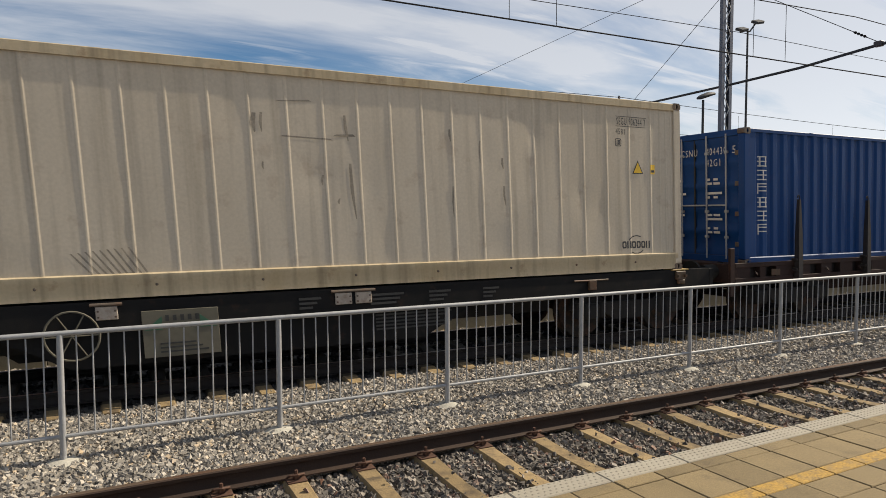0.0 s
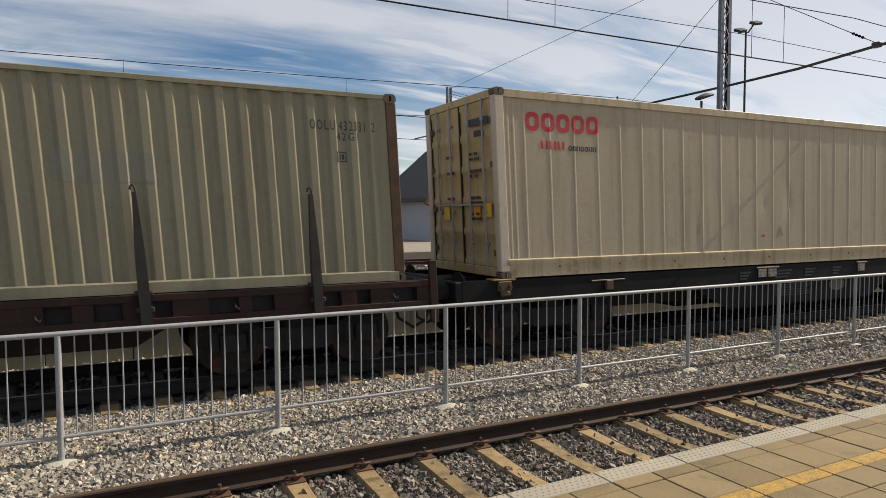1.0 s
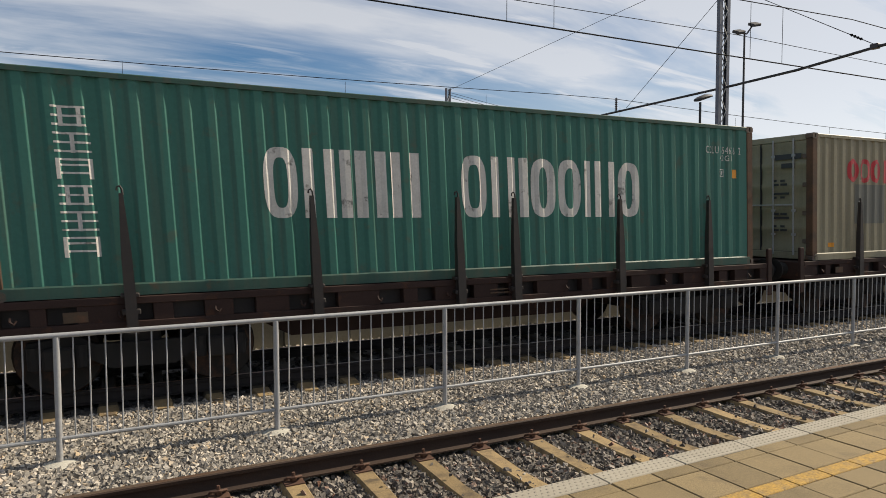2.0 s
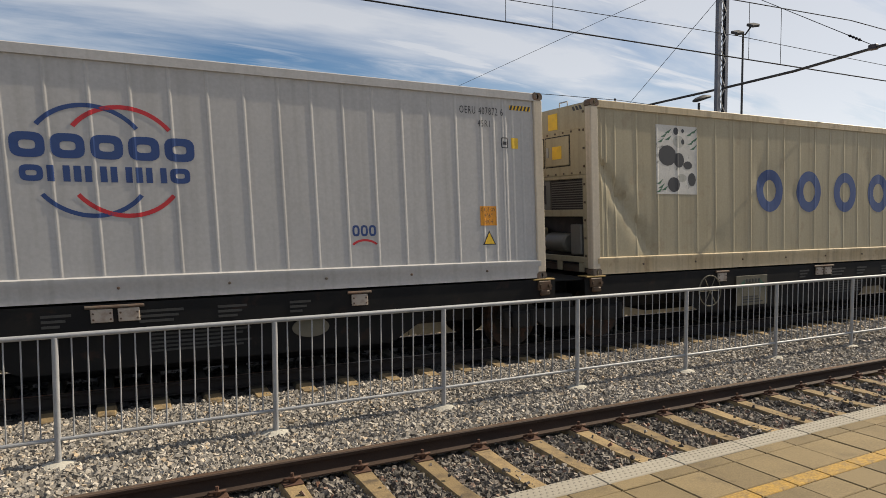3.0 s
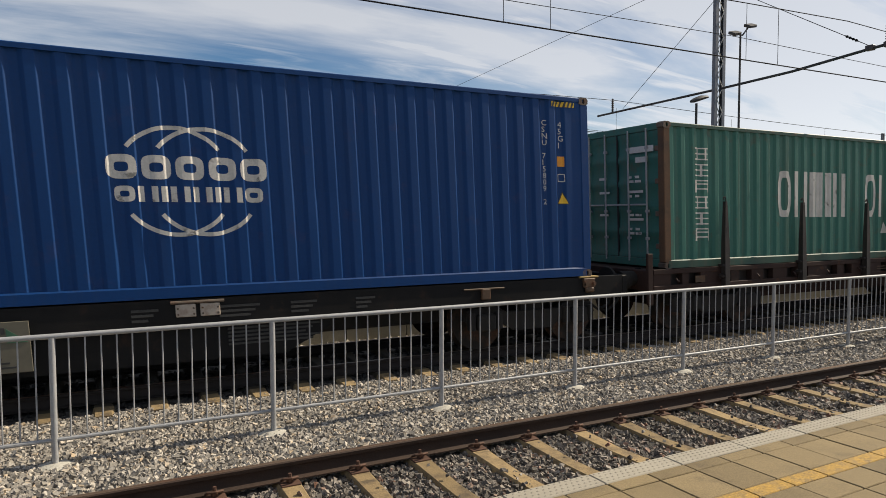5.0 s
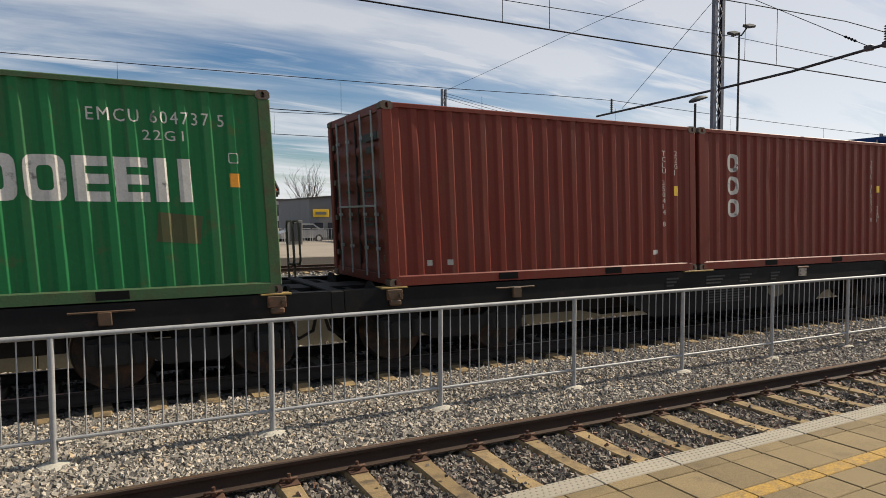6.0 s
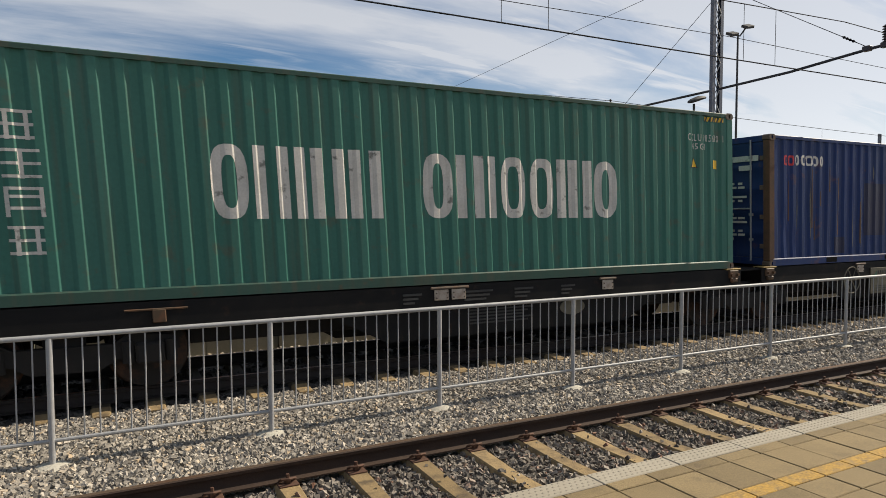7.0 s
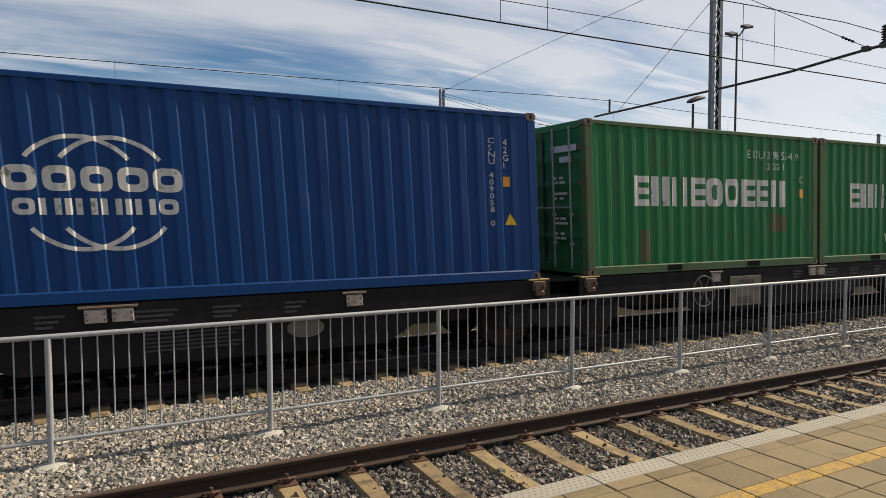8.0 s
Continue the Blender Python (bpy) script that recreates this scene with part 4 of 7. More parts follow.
def machine_end(c, L, H, mat):
    """The cooling unit in the rear end of an insulated container: panels above, a grille, and an open machine space below."""
    x = -L / 2
    zs = [0.30, 0.98, 1.10, 1.62, 1.68, H - 0.44, H - 0.42, H - 0.02]
    b = Build().box(x + 0.03, x + 0.08, -1.06, 1.06, zs[4], H - 0.03, 0.01)
    b.box(x + 0.03, x + 0.08, -1.06, 1.06, zs[1], zs[2], 0.008).box(x + 0.03, x + 0.08, -1.06, 1.06, zs[3], zs[4], 0.008)
    b.box(x + 0.03, x + 0.08, -1.06, -0.94, 0.12, zs[4], 0.008).box(x + 0.03, x + 0.08, 0.94, 1.06, 0.12, zs[4], 0.008)
    b.box(x + 0.03, x + 0.09, -1.06, 1.06, 0.2, zs[0], 0.01)
    p = part("unit_front", b, mat, c, "riveted cream front of the cooling unit")
    for y in (-0.85, -0.25, 0.35, 0.9):
        part("foot", Build().box(x + 0.04, x + 0.09, y - 0.06, y + 0.06, 0.04, 0.22, 0.01), mat, p)
    part("seam", Build().box(x + 0.024, x + 0.032, -1.05, 1.05, zs[5], zs[6]), mat, p)
    for y0, y1 in ((-0.62, 0.05), (0.12, 0.72)):
        d = part("access_door", Build().box(x + 0.012, x + 0.032, y0, y1, 1.86, 2.36, 0.012), mat, p, "cream access door")
        part("door_gasket", Build().box(x + 0.026, x + 0.03, y0 - 0.018, y1 + 0.018, 1.842, 2.378), RUBBER, d)
        part("latch", Build().box(x - 0.002, x + 0.014, y1 - 0.1, y1 - 0.04, 2.02, 2.2, 0.006), GALV, d)
    part("yellow_label", Build().box(x + 0.006, x + 0.012, -0.42, -0.16, 1.98, 2.2), MARK_YELLOW, p, "yellow label")
    part("yellow_label", Build().box(x + 0.02, x + 0.03, -0.3, -0.04, H - 0.4, H - 0.12), MARK_YELLOW, p, "yellow label")
    tri = part("warning_triangle", Build().prism([(0.16, H - 0.38), (0.42, H - 0.38), (0.29, H - 0.14)], "x", x + 0.02, x + 0.03), MARK_DARK, p, "black and yellow warning triangle")
    part("triangle_face", Build().prism([(0.2, H - 0.36), (0.38, H - 0.36), (0.29, H - 0.19)], "x", x + 0.016, x + 0.021), MARK_YELLOW, tri)
    for y in (-0.98, 0.72):
        for k in range(3):
            part("warning_band", Build().prism([(y + 0.09 * k, H - 0.14), (y + 0.05 + 0.09 * k, H - 0.14), (y + 0.09 + 0.09 * k, H - 0.07), (y + 0.04 + 0.09 * k, H - 0.07)], "x", x + 0.024, x + 0.031), MARK_DARK, p)
    rv = Build()
    for k in range(9):
        for y in (-1.0, 1.0):
            z = 0.3 + k * (H - 0.5) / 8
            rv.box(x + 0.018, x + 0.03, y - 0.018, y + 0.018, z, z + 0.036)
        y = -0.9 + k * 0.225
        rv.box(x + 0.018, x + 0.03, y - 0.016, y + 0.016, H - 0.49, H - 0.46).box(x + 0.018, x + 0.03, y - 0.016, y + 0.016, 1.7, 1.73)
    tagged(part("rivets", rv, CASTING, p), kind="stuff")
    part("unit_recess", Build().box(x + 0.3, x + 0.34, -0.94, 0.94, 0.1, zs[4]), UNIT_DARK, c, "dark recess")
    part("air_panel", Build().box(x + 0.06, x + 0.1, 0.0, 0.9, zs[2], zs[3], 0.008), UNIT_GREY, c, "grey panel beside the grille")
    part("dark_slot", Build().box(x + 0.052, x + 0.06, 0.12, 0.36, zs[2] + 0.1, zs[3] - 0.08), UNIT_DARK, c)
    g = part("grille", Build().box(x + 0.08, x + 0.1, -0.94, -0.02, zs[2], zs[3]), UNIT_DARK, c, "dark slatted grille")
    slat = Build().box(x + 0.055, x + 0.08, -0.92, -0.04, 0, 0.014).mesh("slat", UNIT_GREY)
    for k in range(12):
        part("slat", slat, UNIT_GREY, g).location = (0, 0, zs[2] + 0.03 + k * 0.04)
    cp = Build().box(x + 0.1, x + 0.28, 0.35, 0.85, 0.36, 0.78, 0.03)
    part("control_box", cp, mat, c, "cream control box in the machine space")
    cp = Build().turned([(-0.3, 0.14), (-0.26, 0.17), (0.26, 0.17), (0.3, 0.14)], (x + 0.2, -0.1, 0.52), "y", 16)
    cp.box(x + 0.1, x + 0.26, -0.8, -0.5, 0.32, 0.85, 0.02)
    part("compressor", cp, UNIT_GREY, c, "grey compressor")
    hs = Build().tube([(x + 0.02, 0.86, 0.98), (x + 0.0, 0.9, 0.8), (x + 0.02, 0.92, 0.5), (x + 0.04, 0.88, 0.34)], 0.022, 7)
    part("hose", hs, RUBBER, c, "black hose")
    for y in (-0.55, 0.35):
        hoop = Build().tube([(x + 0.06, y, H - 0.02), (x + 0.06, y, H + 0.05), (x + 0.06, y + 0.22, H + 0.05), (x + 0.06, y + 0.22, H - 0.02)], 0.012, 6)
        part("lifting_hoop", hoop, GALV, c)


def container(label, L, H, mat, rear_text=MARK_WHITE, reefer=False, machine=False, posts=None, seed=1.0, key="", pockets=False, dents=0.006, knocks=10, door_mat=None, rails=None, ribs=(), creases=(), number=""):
    """A freight container on its base, its doors or cooling unit to the rear. Returns it and its near skin."""
    c = thing("shipping_container", pose(0, 0, 0), label, "shipping container", "containers on the train")
    hl = L / 2
    pm = posts or mat
    rm = rails or mat
    side = Side(ribbed(L, *ribs) if reefer else corrugation(L, *ribs), dents, seed, knocks, creases)
    zb, zt = (0.3, H - 0.13) if reefer else (0.155, H - 0.07)
    part("side_panel", side.panel(zb, zt, 44 if creases else 14).mesh("side_panel", mat, 8 if reefer and not creases else 24), mat, c)

    def far():
        b = Build()
        for x, d in zip(side.x, side.d):
            b.v += [(x, -SKIN - d, zb), (x, -SKIN - d, zt)]
        b.f = [(2 * i, 2 * i + 2, 2 * i + 3, 2 * i + 1) for i in range(len(side.x) - 1)]
        return b.mesh("side_panel", mat)
    part("side_panel", cached((key, L, H, "far"), far), mat, c)
    for s in (-1, 1):
        def low(s=s):
            y0, y1 = (-HALF_W, -HALF_W + 0.06) if s < 0 else (HALF_W - 0.06, HALF_W)
            b = Build()
            if reefer:
                o = s * -1
                pr = [(s * (HALF_W - 0.004), 0.02), (s * (HALF_W - 0.004), 0.2), (s * (HALF_W + 0.004), 0.215), (s * (HALF_W + 0.004), 0.29), (s * (HALF_W - 0.03), 0.305), (s * (HALF_W - 0.07), 0.305), (s * (HALF_W - 0.07), 0.02)]
                b.prism(pr, "x", -hl + 0.1, hl - 0.1)
            else:
                b.prism([(s * HALF_W, 0.012), (s * HALF_W, 0.138), (s * (HALF_W - 0.015), 0.157), (s * (HALF_W - 0.07), 0.157), (s * (HALF_W - 0.07), 0.012)], "x", -hl + 0.1, hl - 0.1)
            return b.mesh("bottom_rail", rm)
        part("bottom_rail", cached((key, L, H, "low", s, rm.name), low), rm, c)
        def top(s=s):
            w = 0.12 if reefer else 0.065
            return Build().prism([(s * (HALF_W - 0.004), H - 0.012 - w), (s * (HALF_W - 0.004), H - 0.022), (s * (HALF_W - 0.014), H - 0.012), (s * (HALF_W - 0.075), H - 0.012), (s * (HALF_W - 0.075), H - 0.012 - w)], "x", -hl + 0.1, hl - 0.1).mesh("top_rail", rm)
        part("top_rail", cached((key, L, H, "top", s, rm.name), top), rm, c)
        for e in (-1, 1):
            def post(s=s, e=e):
                x0, x1 = (-hl + 0.004, -hl + 0.16) if e < 0 else (hl - 0.16, hl - 0.004)
                y0, y1 = (-HALF_W + 0.002, -HALF_W + 0.15) if s < 0 else (HALF_W - 0.15, HALF_W - 0.002)
                return Build().box(x0, x1, y0, y1, 0.11, H - 0.11, 0.012).mesh("corner_post", pm)
            part("corner_post", cached((key, L, H, "post", s, e), post), pm, c)
            for z in (0, H - 0.118):
                o = part("corner_casting", CASTING_ME, CASTING, c)
                o.matrix_basis = Matrix.Translation((-hl, -HALF_W, z) if s < 0 and e < 0 else (hl - 0.178, -HALF_W, z) if s < 0 else (hl, HALF_W, z) if e > 0 else (-hl + 0.178, HALF_W, z)) @ pose(0, 0, 0, 0, 0, 0 if s < 0 else 180)

    def roof():
        b, n = Build(), round(L / 0.42)
        for i in range(n * 2 + 1):
            x, z = -hl + 0.08 + (L - 0.16) * i / (2 * n), H - 0.03 - 0.015 * (i % 2)
            b.v += [(x, -HALF_W + 0.06, z), (x, HALF_W - 0.06, z)]
        b.f = [(2 * i, 2 * i + 1, 2 * i + 3, 2 * i + 2) for i in range(2 * n)]
        return b.mesh("roof_panel", mat)
    part("roof_panel", cached((key, L, H, "roof"), roof), mat, c)
    part("floor_frame", cached((key, L, "floor"), lambda: Build().box(-hl + 0.1, hl - 0.1, -HALF_W + 0.07, HALF_W - 0.07, 0.03, 0.14).mesh("floor_frame", CASTING)), CASTING, c)

    def front():
        line = [(hl - 0.1, -1.07)]
        ys = np.linspace(-1.07, 1.07, 16)
        for i, (p, q) in enumerate(zip(ys, ys[1:])):
            d = 0.03 if i % 2 else 0.06
            line += [(hl - d, p + 0.02), (hl - d, q - 0.02)]
        b = Build().prism(line + [(hl - 0.1, 1.07)], "z", 0.03, H - 0.02)
        return b.mesh("front_wall", mat)
    part("front_wall", cached((key, L, H, "front"), front), mat, c)
    if machine:
        machine_end(c, L, H, mat)
    else:
        door_end(c, L, H, door_mat or mat, (key, L, H, (door_mat or mat).name), True, rear_text, reefer, number)
    if reefer:
        for k in range(9):
            part("rail_bolt", RAIL_BOLT_ME, CASTING, c).location = (-hl + 1.1 + k * 1.25, -HALF_W, 0.165)
    if pockets:
        for x in (-1.05, 1.05):
            part("fork_pocket", Build().box(x - 0.18, x + 0.18, -HALF_W - 0.003, -HALF_W + 0.1, 0.03, 0.135, 0.004), POCKET_DARK, c, "dark forklift pocket")
    return c, side


def stripes(side, c, u0, u1, z0, z1):
    side.lay("warning_stripe", rect_bm(u0, u1, z0, z1), MARK_YELLOW, c, "black and yellow warning stripe")
    bm, n = bmesh.new(), 6
    w = (u1 - u0) / n
    for i in range(n):
        x = u0 + i * w
        flat_poly(bm, [(x, z0), (x + w * 0.5, z0), (x + w * 0.9, z1), (x + w * 0.4, z1)])
    side.lay("stripe_band", bm, MARK_DARK, c, "black bands", 0.006)


def end_marks(side, c, L, number, code, mat, base, tall=False, tri=None, orange=True, h=0.13):
    """Number, size code, a small box and a coloured label near the front end of the near side."""
    o = -L / 2
    side.lay("number_marking", writing(number, o + base, o + base + 0.9, 2.06, 2.06 + h), mat, c)
    side.lay("size_code", writing(code, o + base + 0.36, o + base + 0.66, 1.93, 1.93 + h * 0.8), mat, c)
    bm = bmesh.new()
    x, z = o + base + 0.42, 1.71
    for r in ((x - 0.065, x + 0.065, z + 0.055, z + 0.068), (x - 0.065, x + 0.065, z - 0.068, z - 0.055), (x - 0.068, x - 0.055, z - 0.068, z + 0.068), (x + 0.055, x + 0.068, z - 0.068, z + 0.068), (x - 0.03, x - 0.015, z - 0.035, z + 0.035), (x + 0.0, x + 0.035, z - 0.035, z + 0.035)):
        flat_rect(bm, *r)
    side.lay("box_mark", bm, mat, c)
    if orange:
        side.lay("orange_label", rect_bm(o + base + 0.7, o + base + 0.82, 1.62, 1.78), MARK_ORANGE, c, "small orange label")


def warning(side, c, x, z, s=0.24):
    side.lay("warning_triangle", tri_bm(x, x + s, z, z + s * 0.95), MARK_DARK, c, "black and yellow warning triangle")
    side.lay("triangle_face", tri_bm(x + s * 0.11, x + s * 0.89, z + s * 0.06, z + s * 0.8), MARK_YELLOW, c, "", 0.006)


def reefer_marks(side, c, number):
    o = -6.096
    side.lay("number_marking", writing(number, o + 10.77, o + 11.4, 2.46, 2.58), MARK_DARK, c)
    bm = bmesh.new()
    for r in ((10.75, 11.42, 2.595, 2.603), (10.75, 11.42, 2.435, 2.443)):
        flat_rect(bm, o + r[0], o + r[1], r[2], r[3])
    side.lay("rule_lines", bm, MARK_DARK, c)
    side.lay("size_code", writing("45R1", o + 10.75, o + 10.95, 2.3, 2.4), MARK_DARK, c)
    bm = bmesh.new()
    flat_ring(bm, o + 10.8, 2.17, 0.065, 0.065, 0.012, square=9)
    flat_rect(bm, o + 10.77, o + 10.785, 2.13, 2.21)
    flat_rect(bm, o + 10.8, o + 10.835, 2.13, 2.21)
    side.lay("box_mark", bm, MARK_DARK, c)
    warning(side, c, o + 11.1, 1.66)
    side.lay("yellow_label", rect_bm(o + 11.5, o + 11.6, 1.66, 1.82), MARK_YELLOW, c, "small yellow label")
    side.lay("label_print", rect_bm(o + 11.515, o + 11.585, 1.69, 1.73), MARK_DARK, c, "", 0.006)
    bm = figures(o + 10.84, o + 11.47, 0.4, 0.52, "oioooi", 5)
    flat_ring(bm, o + 11.16, 0.46, 0.2, 0.16, 0.018, 60, 150)
    flat_ring(bm, o + 11.16, 0.46, 0.2, 0.16, 0.018, 235, 320)
    side.lay("lessee_mark", bm, MARK_DARK, c, "dark line of plain shapes with two arcs")


def ring_logo(side, c, x0, x1, z0, z1, ring_a, ring_b, bar):
    """Two overlapping thin rings with two lines of plain shapes across them."""
    cx, cz, h = (x0 + x1) / 2, (z0 + z1) / 2, (z1 - z0) / 2
    w = x1 - x0
    for off, m in ((-0.09, ring_a), (0.09, ring_b)):
        bm = bmesh.new()
        flat_ring(bm, cx + off * w, cz, h * 1.02, h, 0.05, 38, 142)
        flat_ring(bm, cx + off * w, cz, h * 1.02, h, 0.05, 218, 322)
        side.lay("logo_arcs", bm, m, c)
    side.lay("logo_figures", figures(x0, x1, cz + 0.02, cz + h * 0.46, "ooooo", 3.5, 0.27), bar, c)
    side.lay("logo_figures", figures(x0 + w * 0.04, x1 - w * 0.04, cz - h * 0.37, cz - 0.06, "oiliilio", 3.5, 0.27), bar, c)


def big_name(side, c, mat, u_c, u_s, z0, z1):
    side.lay("name_shapes", figures(u_c[0], u_c[1], z0, z1, "oilii", 3.0, 0.3), mat, c, "tall pale block shapes")
    side.lay("name_shapes", figures(u_s[0], u_s[1], z0, z1, "oiloolio", 3.0, 0.3), mat, c, "tall pale block shapes")


TRAIN = []               # things that ride with the train: (thing, place along the train, height)
DECK = 1.11
O40, L40, L20 = -6.096, 12.192, 6.058


def load(c, front_edge, length, z=DECK):
    TRAIN.append((c, front_edge - length / 2, z))


# the train from its front to its rear
c, s = container("royal blue corrugated container with white lettering shapes", L40, 2.591, ROYAL_BLUE, key="rb", seed=3, ribs=(0.3031, 0.28), number="CSNU 404430 5")
sign_column(s, c, O40 + 0.40, O40 + 0.68, 0.56, 2.11, 6, MARK_WHITE)
ring_logo(s, c, O40 + 5.13, O40 + 7.01, 0.60, 1.93, MARK_WHITE, MARK_WHITE, MARK_WHITE)
load(c, 52.93, L40)

c, s = container("dirty pale refrigerated container with a cooling unit", L40, 2.896, PALE_REEFER, reefer=True, machine=True, seed=11, dents=0.008, knocks=38, rails=REEFER_RAIL)
s.lay("name_shapes", figures(O40 + 0.59, O40 + 2.08, 2.3, 2.6, "ooooo", 3.0), MARK_RED, c, "red row of plain shapes")
reefer_marks(s, c, "SEGU 906244 7")
scr = bmesh.new()
for k in range(9):
    x, z = O40 + 2.72 + k * 0.075, 0.5 - 0.004 * k
    flat_poly(scr, [(x + 0.2, z - 0.2), (x + 0.222, z - 0.19), (x + 0.02, z + 0.05 + 0.012 * k), (x, z + 0.05 + 0.012 * k)])
for x0, z0, x1, z1, w in ((4.89, 2.27, 4.88, 2.02, 0.05),
                         (4.98, 2.28, 4.97, 2.03, 0.03),
                         (4.96, 1.66, 4.96, 1.56, 0.02),
                         (5.74, 1.51, 5.72, 1.37, 0.03),
                         (5.95, 1.2, 5.93, 1.12, 0.03),
                         (6.12, 1.67, 6.16, 0.92, 0.035),
                         (6.08, 2.31, 6.11, 1.96, 0.03),
                         (7.65, 2.21, 7.66, 2.03, 0.025),
                         (8.15, 2.07, 8.14, 1.73, 0.02),
                         (8.53, 1.83, 8.54, 1.66, 0.03),
                         (8.54, 1.41, 8.56, 1.1, 0.025),
                         (7.67, 1.39, 7.66, 0.94, 0.02),
                         (5.16, 2.44, 5.64, 2.47, 0.02),
                         (5.9, 2.04, 6.22, 2.05, 0.03),
                         (5.19, 2.0, 5.9, 1.98, 0.02)):
    if abs(x1 - x0) > 0.2:
        flat_poly(scr, [(O40 + x0, z0 - w / 2), (O40 + x1, z1 - w / 2), (O40 + x1 - 0.04, z1 + w / 2), (O40 + x0 + 0.05, z0 + w / 3)])
    else:
        flat_poly(scr, [(O40 + x0 - w / 2, z0), (O40 + (x0 + x1) / 2 - w, (z0 + z1) / 2), (O40 + x1, z1), (O40 + x1 + w / 3, z1 + 0.02), (O40 + (x0 + x1) / 2 + w / 3, (z0 + z1) / 2 + 0.03), (O40 + x0 + w / 2, z0)])
tagged(s.lay("scrape", scr, SCUFF, c, "grey scrapes in the paint"), kind="stuff")
load(c, 39.117, L40)

c, s = container("beige refrigerated container with closed rear doors", L40, 2.896, BEIGE_REEFER, MARK_DARK, reefer=True, seed=17, dents=0.005, knocks=8, door_mat=YELLOWED, rails=REEFER_RAIL)
s.lay("name_shapes", figures(O40 + 0.54, O40 + 2.01, 2.28, 2.57, "ooooo", 3.0), MARK_RED, c, "red row of plain shapes")
bm = figures(O40 + 0.82, O40 + 1.3, 2.01, 2.14, "iii", 3.0)
s.lay("name_shapes", bm, MARK_RED, c)
s.lay("small_line", figures(O40 + 1.36, O40 + 1.93, 2.0, 2.08, "ooiooii", 3.0), MARK_DARK, c)
reefer_marks(s, c, "SEGU 929871 8")
s.lay("red_sticker", rect_bm(O40 + 5.92, O40 + 6.02, 0.55, 0.59), MARK_RED, c)
s.lay("rubbed_spot", tri_bm(O40 + 6.36, O40 + 6.56, 0.56, 0.78), SCUFF, c, "grey rubbed spot")
load(c, 25.978, L40)

c, s = container("olive beige corrugated container with red shapes and patches", L40, 2.591, OLIVE, MARK_DARK, posts=RUSTY_POST, seed=23, key="ol", ribs=(0.2841, 0.19))
bm = figures(O40 + 1.18, O40 + 2.4, 1.62, 2.12, "ooo", 2.2, 0.26)
flat_rect(bm, O40 + 2.45, O40 + 2.75, 1.62, 2.12)
s.lay("name_shapes", bm, MARK_RED, c, "red rings and a block")
for q, pm in (((1.47, 2.49, 0.75, 1.58), PATCH_GREY), ((2.63, 3.54, 1.33, 1.69), PATCH_OLIVE), ((4.63, 6.03, 0.95, 1.60), PATCH_OLIVE), ((7.99, 9.08, 1.32, 1.67), PATCH_OLIVE)):
    s.lay("paint_patch", rect_bm(O40 + q[0], O40 + q[1], q[2], q[3]), pm, c, "grey overpainted patch")
end_marks(s, c, L40, "OOLU 432331 2", "42G1", MARK_DARK, 10.96, orange=False)
s.lay("yellow_label", rect_bm(O40 + 0.52, O40 + 0.72, 0.27, 0.36), MARK_ORANGE, c)
load(c, 12.194, L40, 1.165)

CS_NAME = ((3.01, 5.28), (5.87, 9.39))


def shifted(p):
    return (O40 + p[0], O40 + p[1])


c, s = container("weathered teal corrugated container with pale block shapes", L40, 2.591, TEAL, posts=RUSTY_POST, seed=31, key="te", rails=STAINED_TEAL, ribs=(0.2846, 0.2))
sign_column(s, c, O40 + 0.76, O40 + 1.16, 0.45, 2.22, 6, MARK_WHITE)
big_name(s, c, MARK_WHITE, shifted(CS_NAME[0]), shifted(CS_NAME[1]), 0.91, 1.82)
end_marks(s, c, L40, "CCLU 454626 2", "42G1", MARK_WHITE, 10.96)
load(c, -1.768, L40, 1.165)

CREASES = ((-5.766, 1.79, -5.416, 1.31, 0.1, 0.045), (-5.416, 1.31, -4.716, 0.35, 0.1, 0.045))
c, s = container("cream refrigerated container with a torn dent and blue rings", L40, 2.896, CREAM_REEFER, reefer=True, machine=True, seed=37, dents=0.008, knocks=22, rails=REEFER_RAIL, creases=CREASES)
PX0, PX1, PZ0, PZ1 = O40 + 1.45, O40 + 2.43, 1.37, 2.57
s.lay("picture_panel", rect_bm(PX0, PX1, PZ0, PZ1), MARK_WHITE, c, "white picture with plain dark and green shapes")


def picture_spot(bm, a, b, ra, rb):
    """A filled round shape at shares a across and b down the picture."""
    w, h = PX1 - PX0, PZ1 - PZ0
    flat_poly(bm, [(PX0 + w * (a + ra * math.cos(t * 0.5236)), PZ1 - h * (b + rb * math.sin(t * 0.5236))) for t in range(12)])


bm = bmesh.new()
for q in ((0.27, 0.44, 0.22, 0.15), (0.55, 0.5, 0.13, 0.11), (0.77, 0.57, 0.11, 0.06), (0.42, 0.86, 0.15, 0.11), (0.87, 0.78, 0.1, 0.1), (0.48, 0.08, 0.06, 0.055), (0.65, 0.07, 0.035, 0.03), (0.65, 0.23, 0.04, 0.04)):
    picture_spot(bm, *q)
s.lay("picture_shapes", bm, MARK_DARK, c, "", 0.006)
bm = bmesh.new()
for q in ((0.55, 0.23, 0.14, 0.09), (0.62, 0.76, 0.12, 0.06)):
    picture_spot(bm, *q)
s.lay("picture_shapes", bm, MARK_GREY, c, "", 0.0055)
bm = bmesh.new()
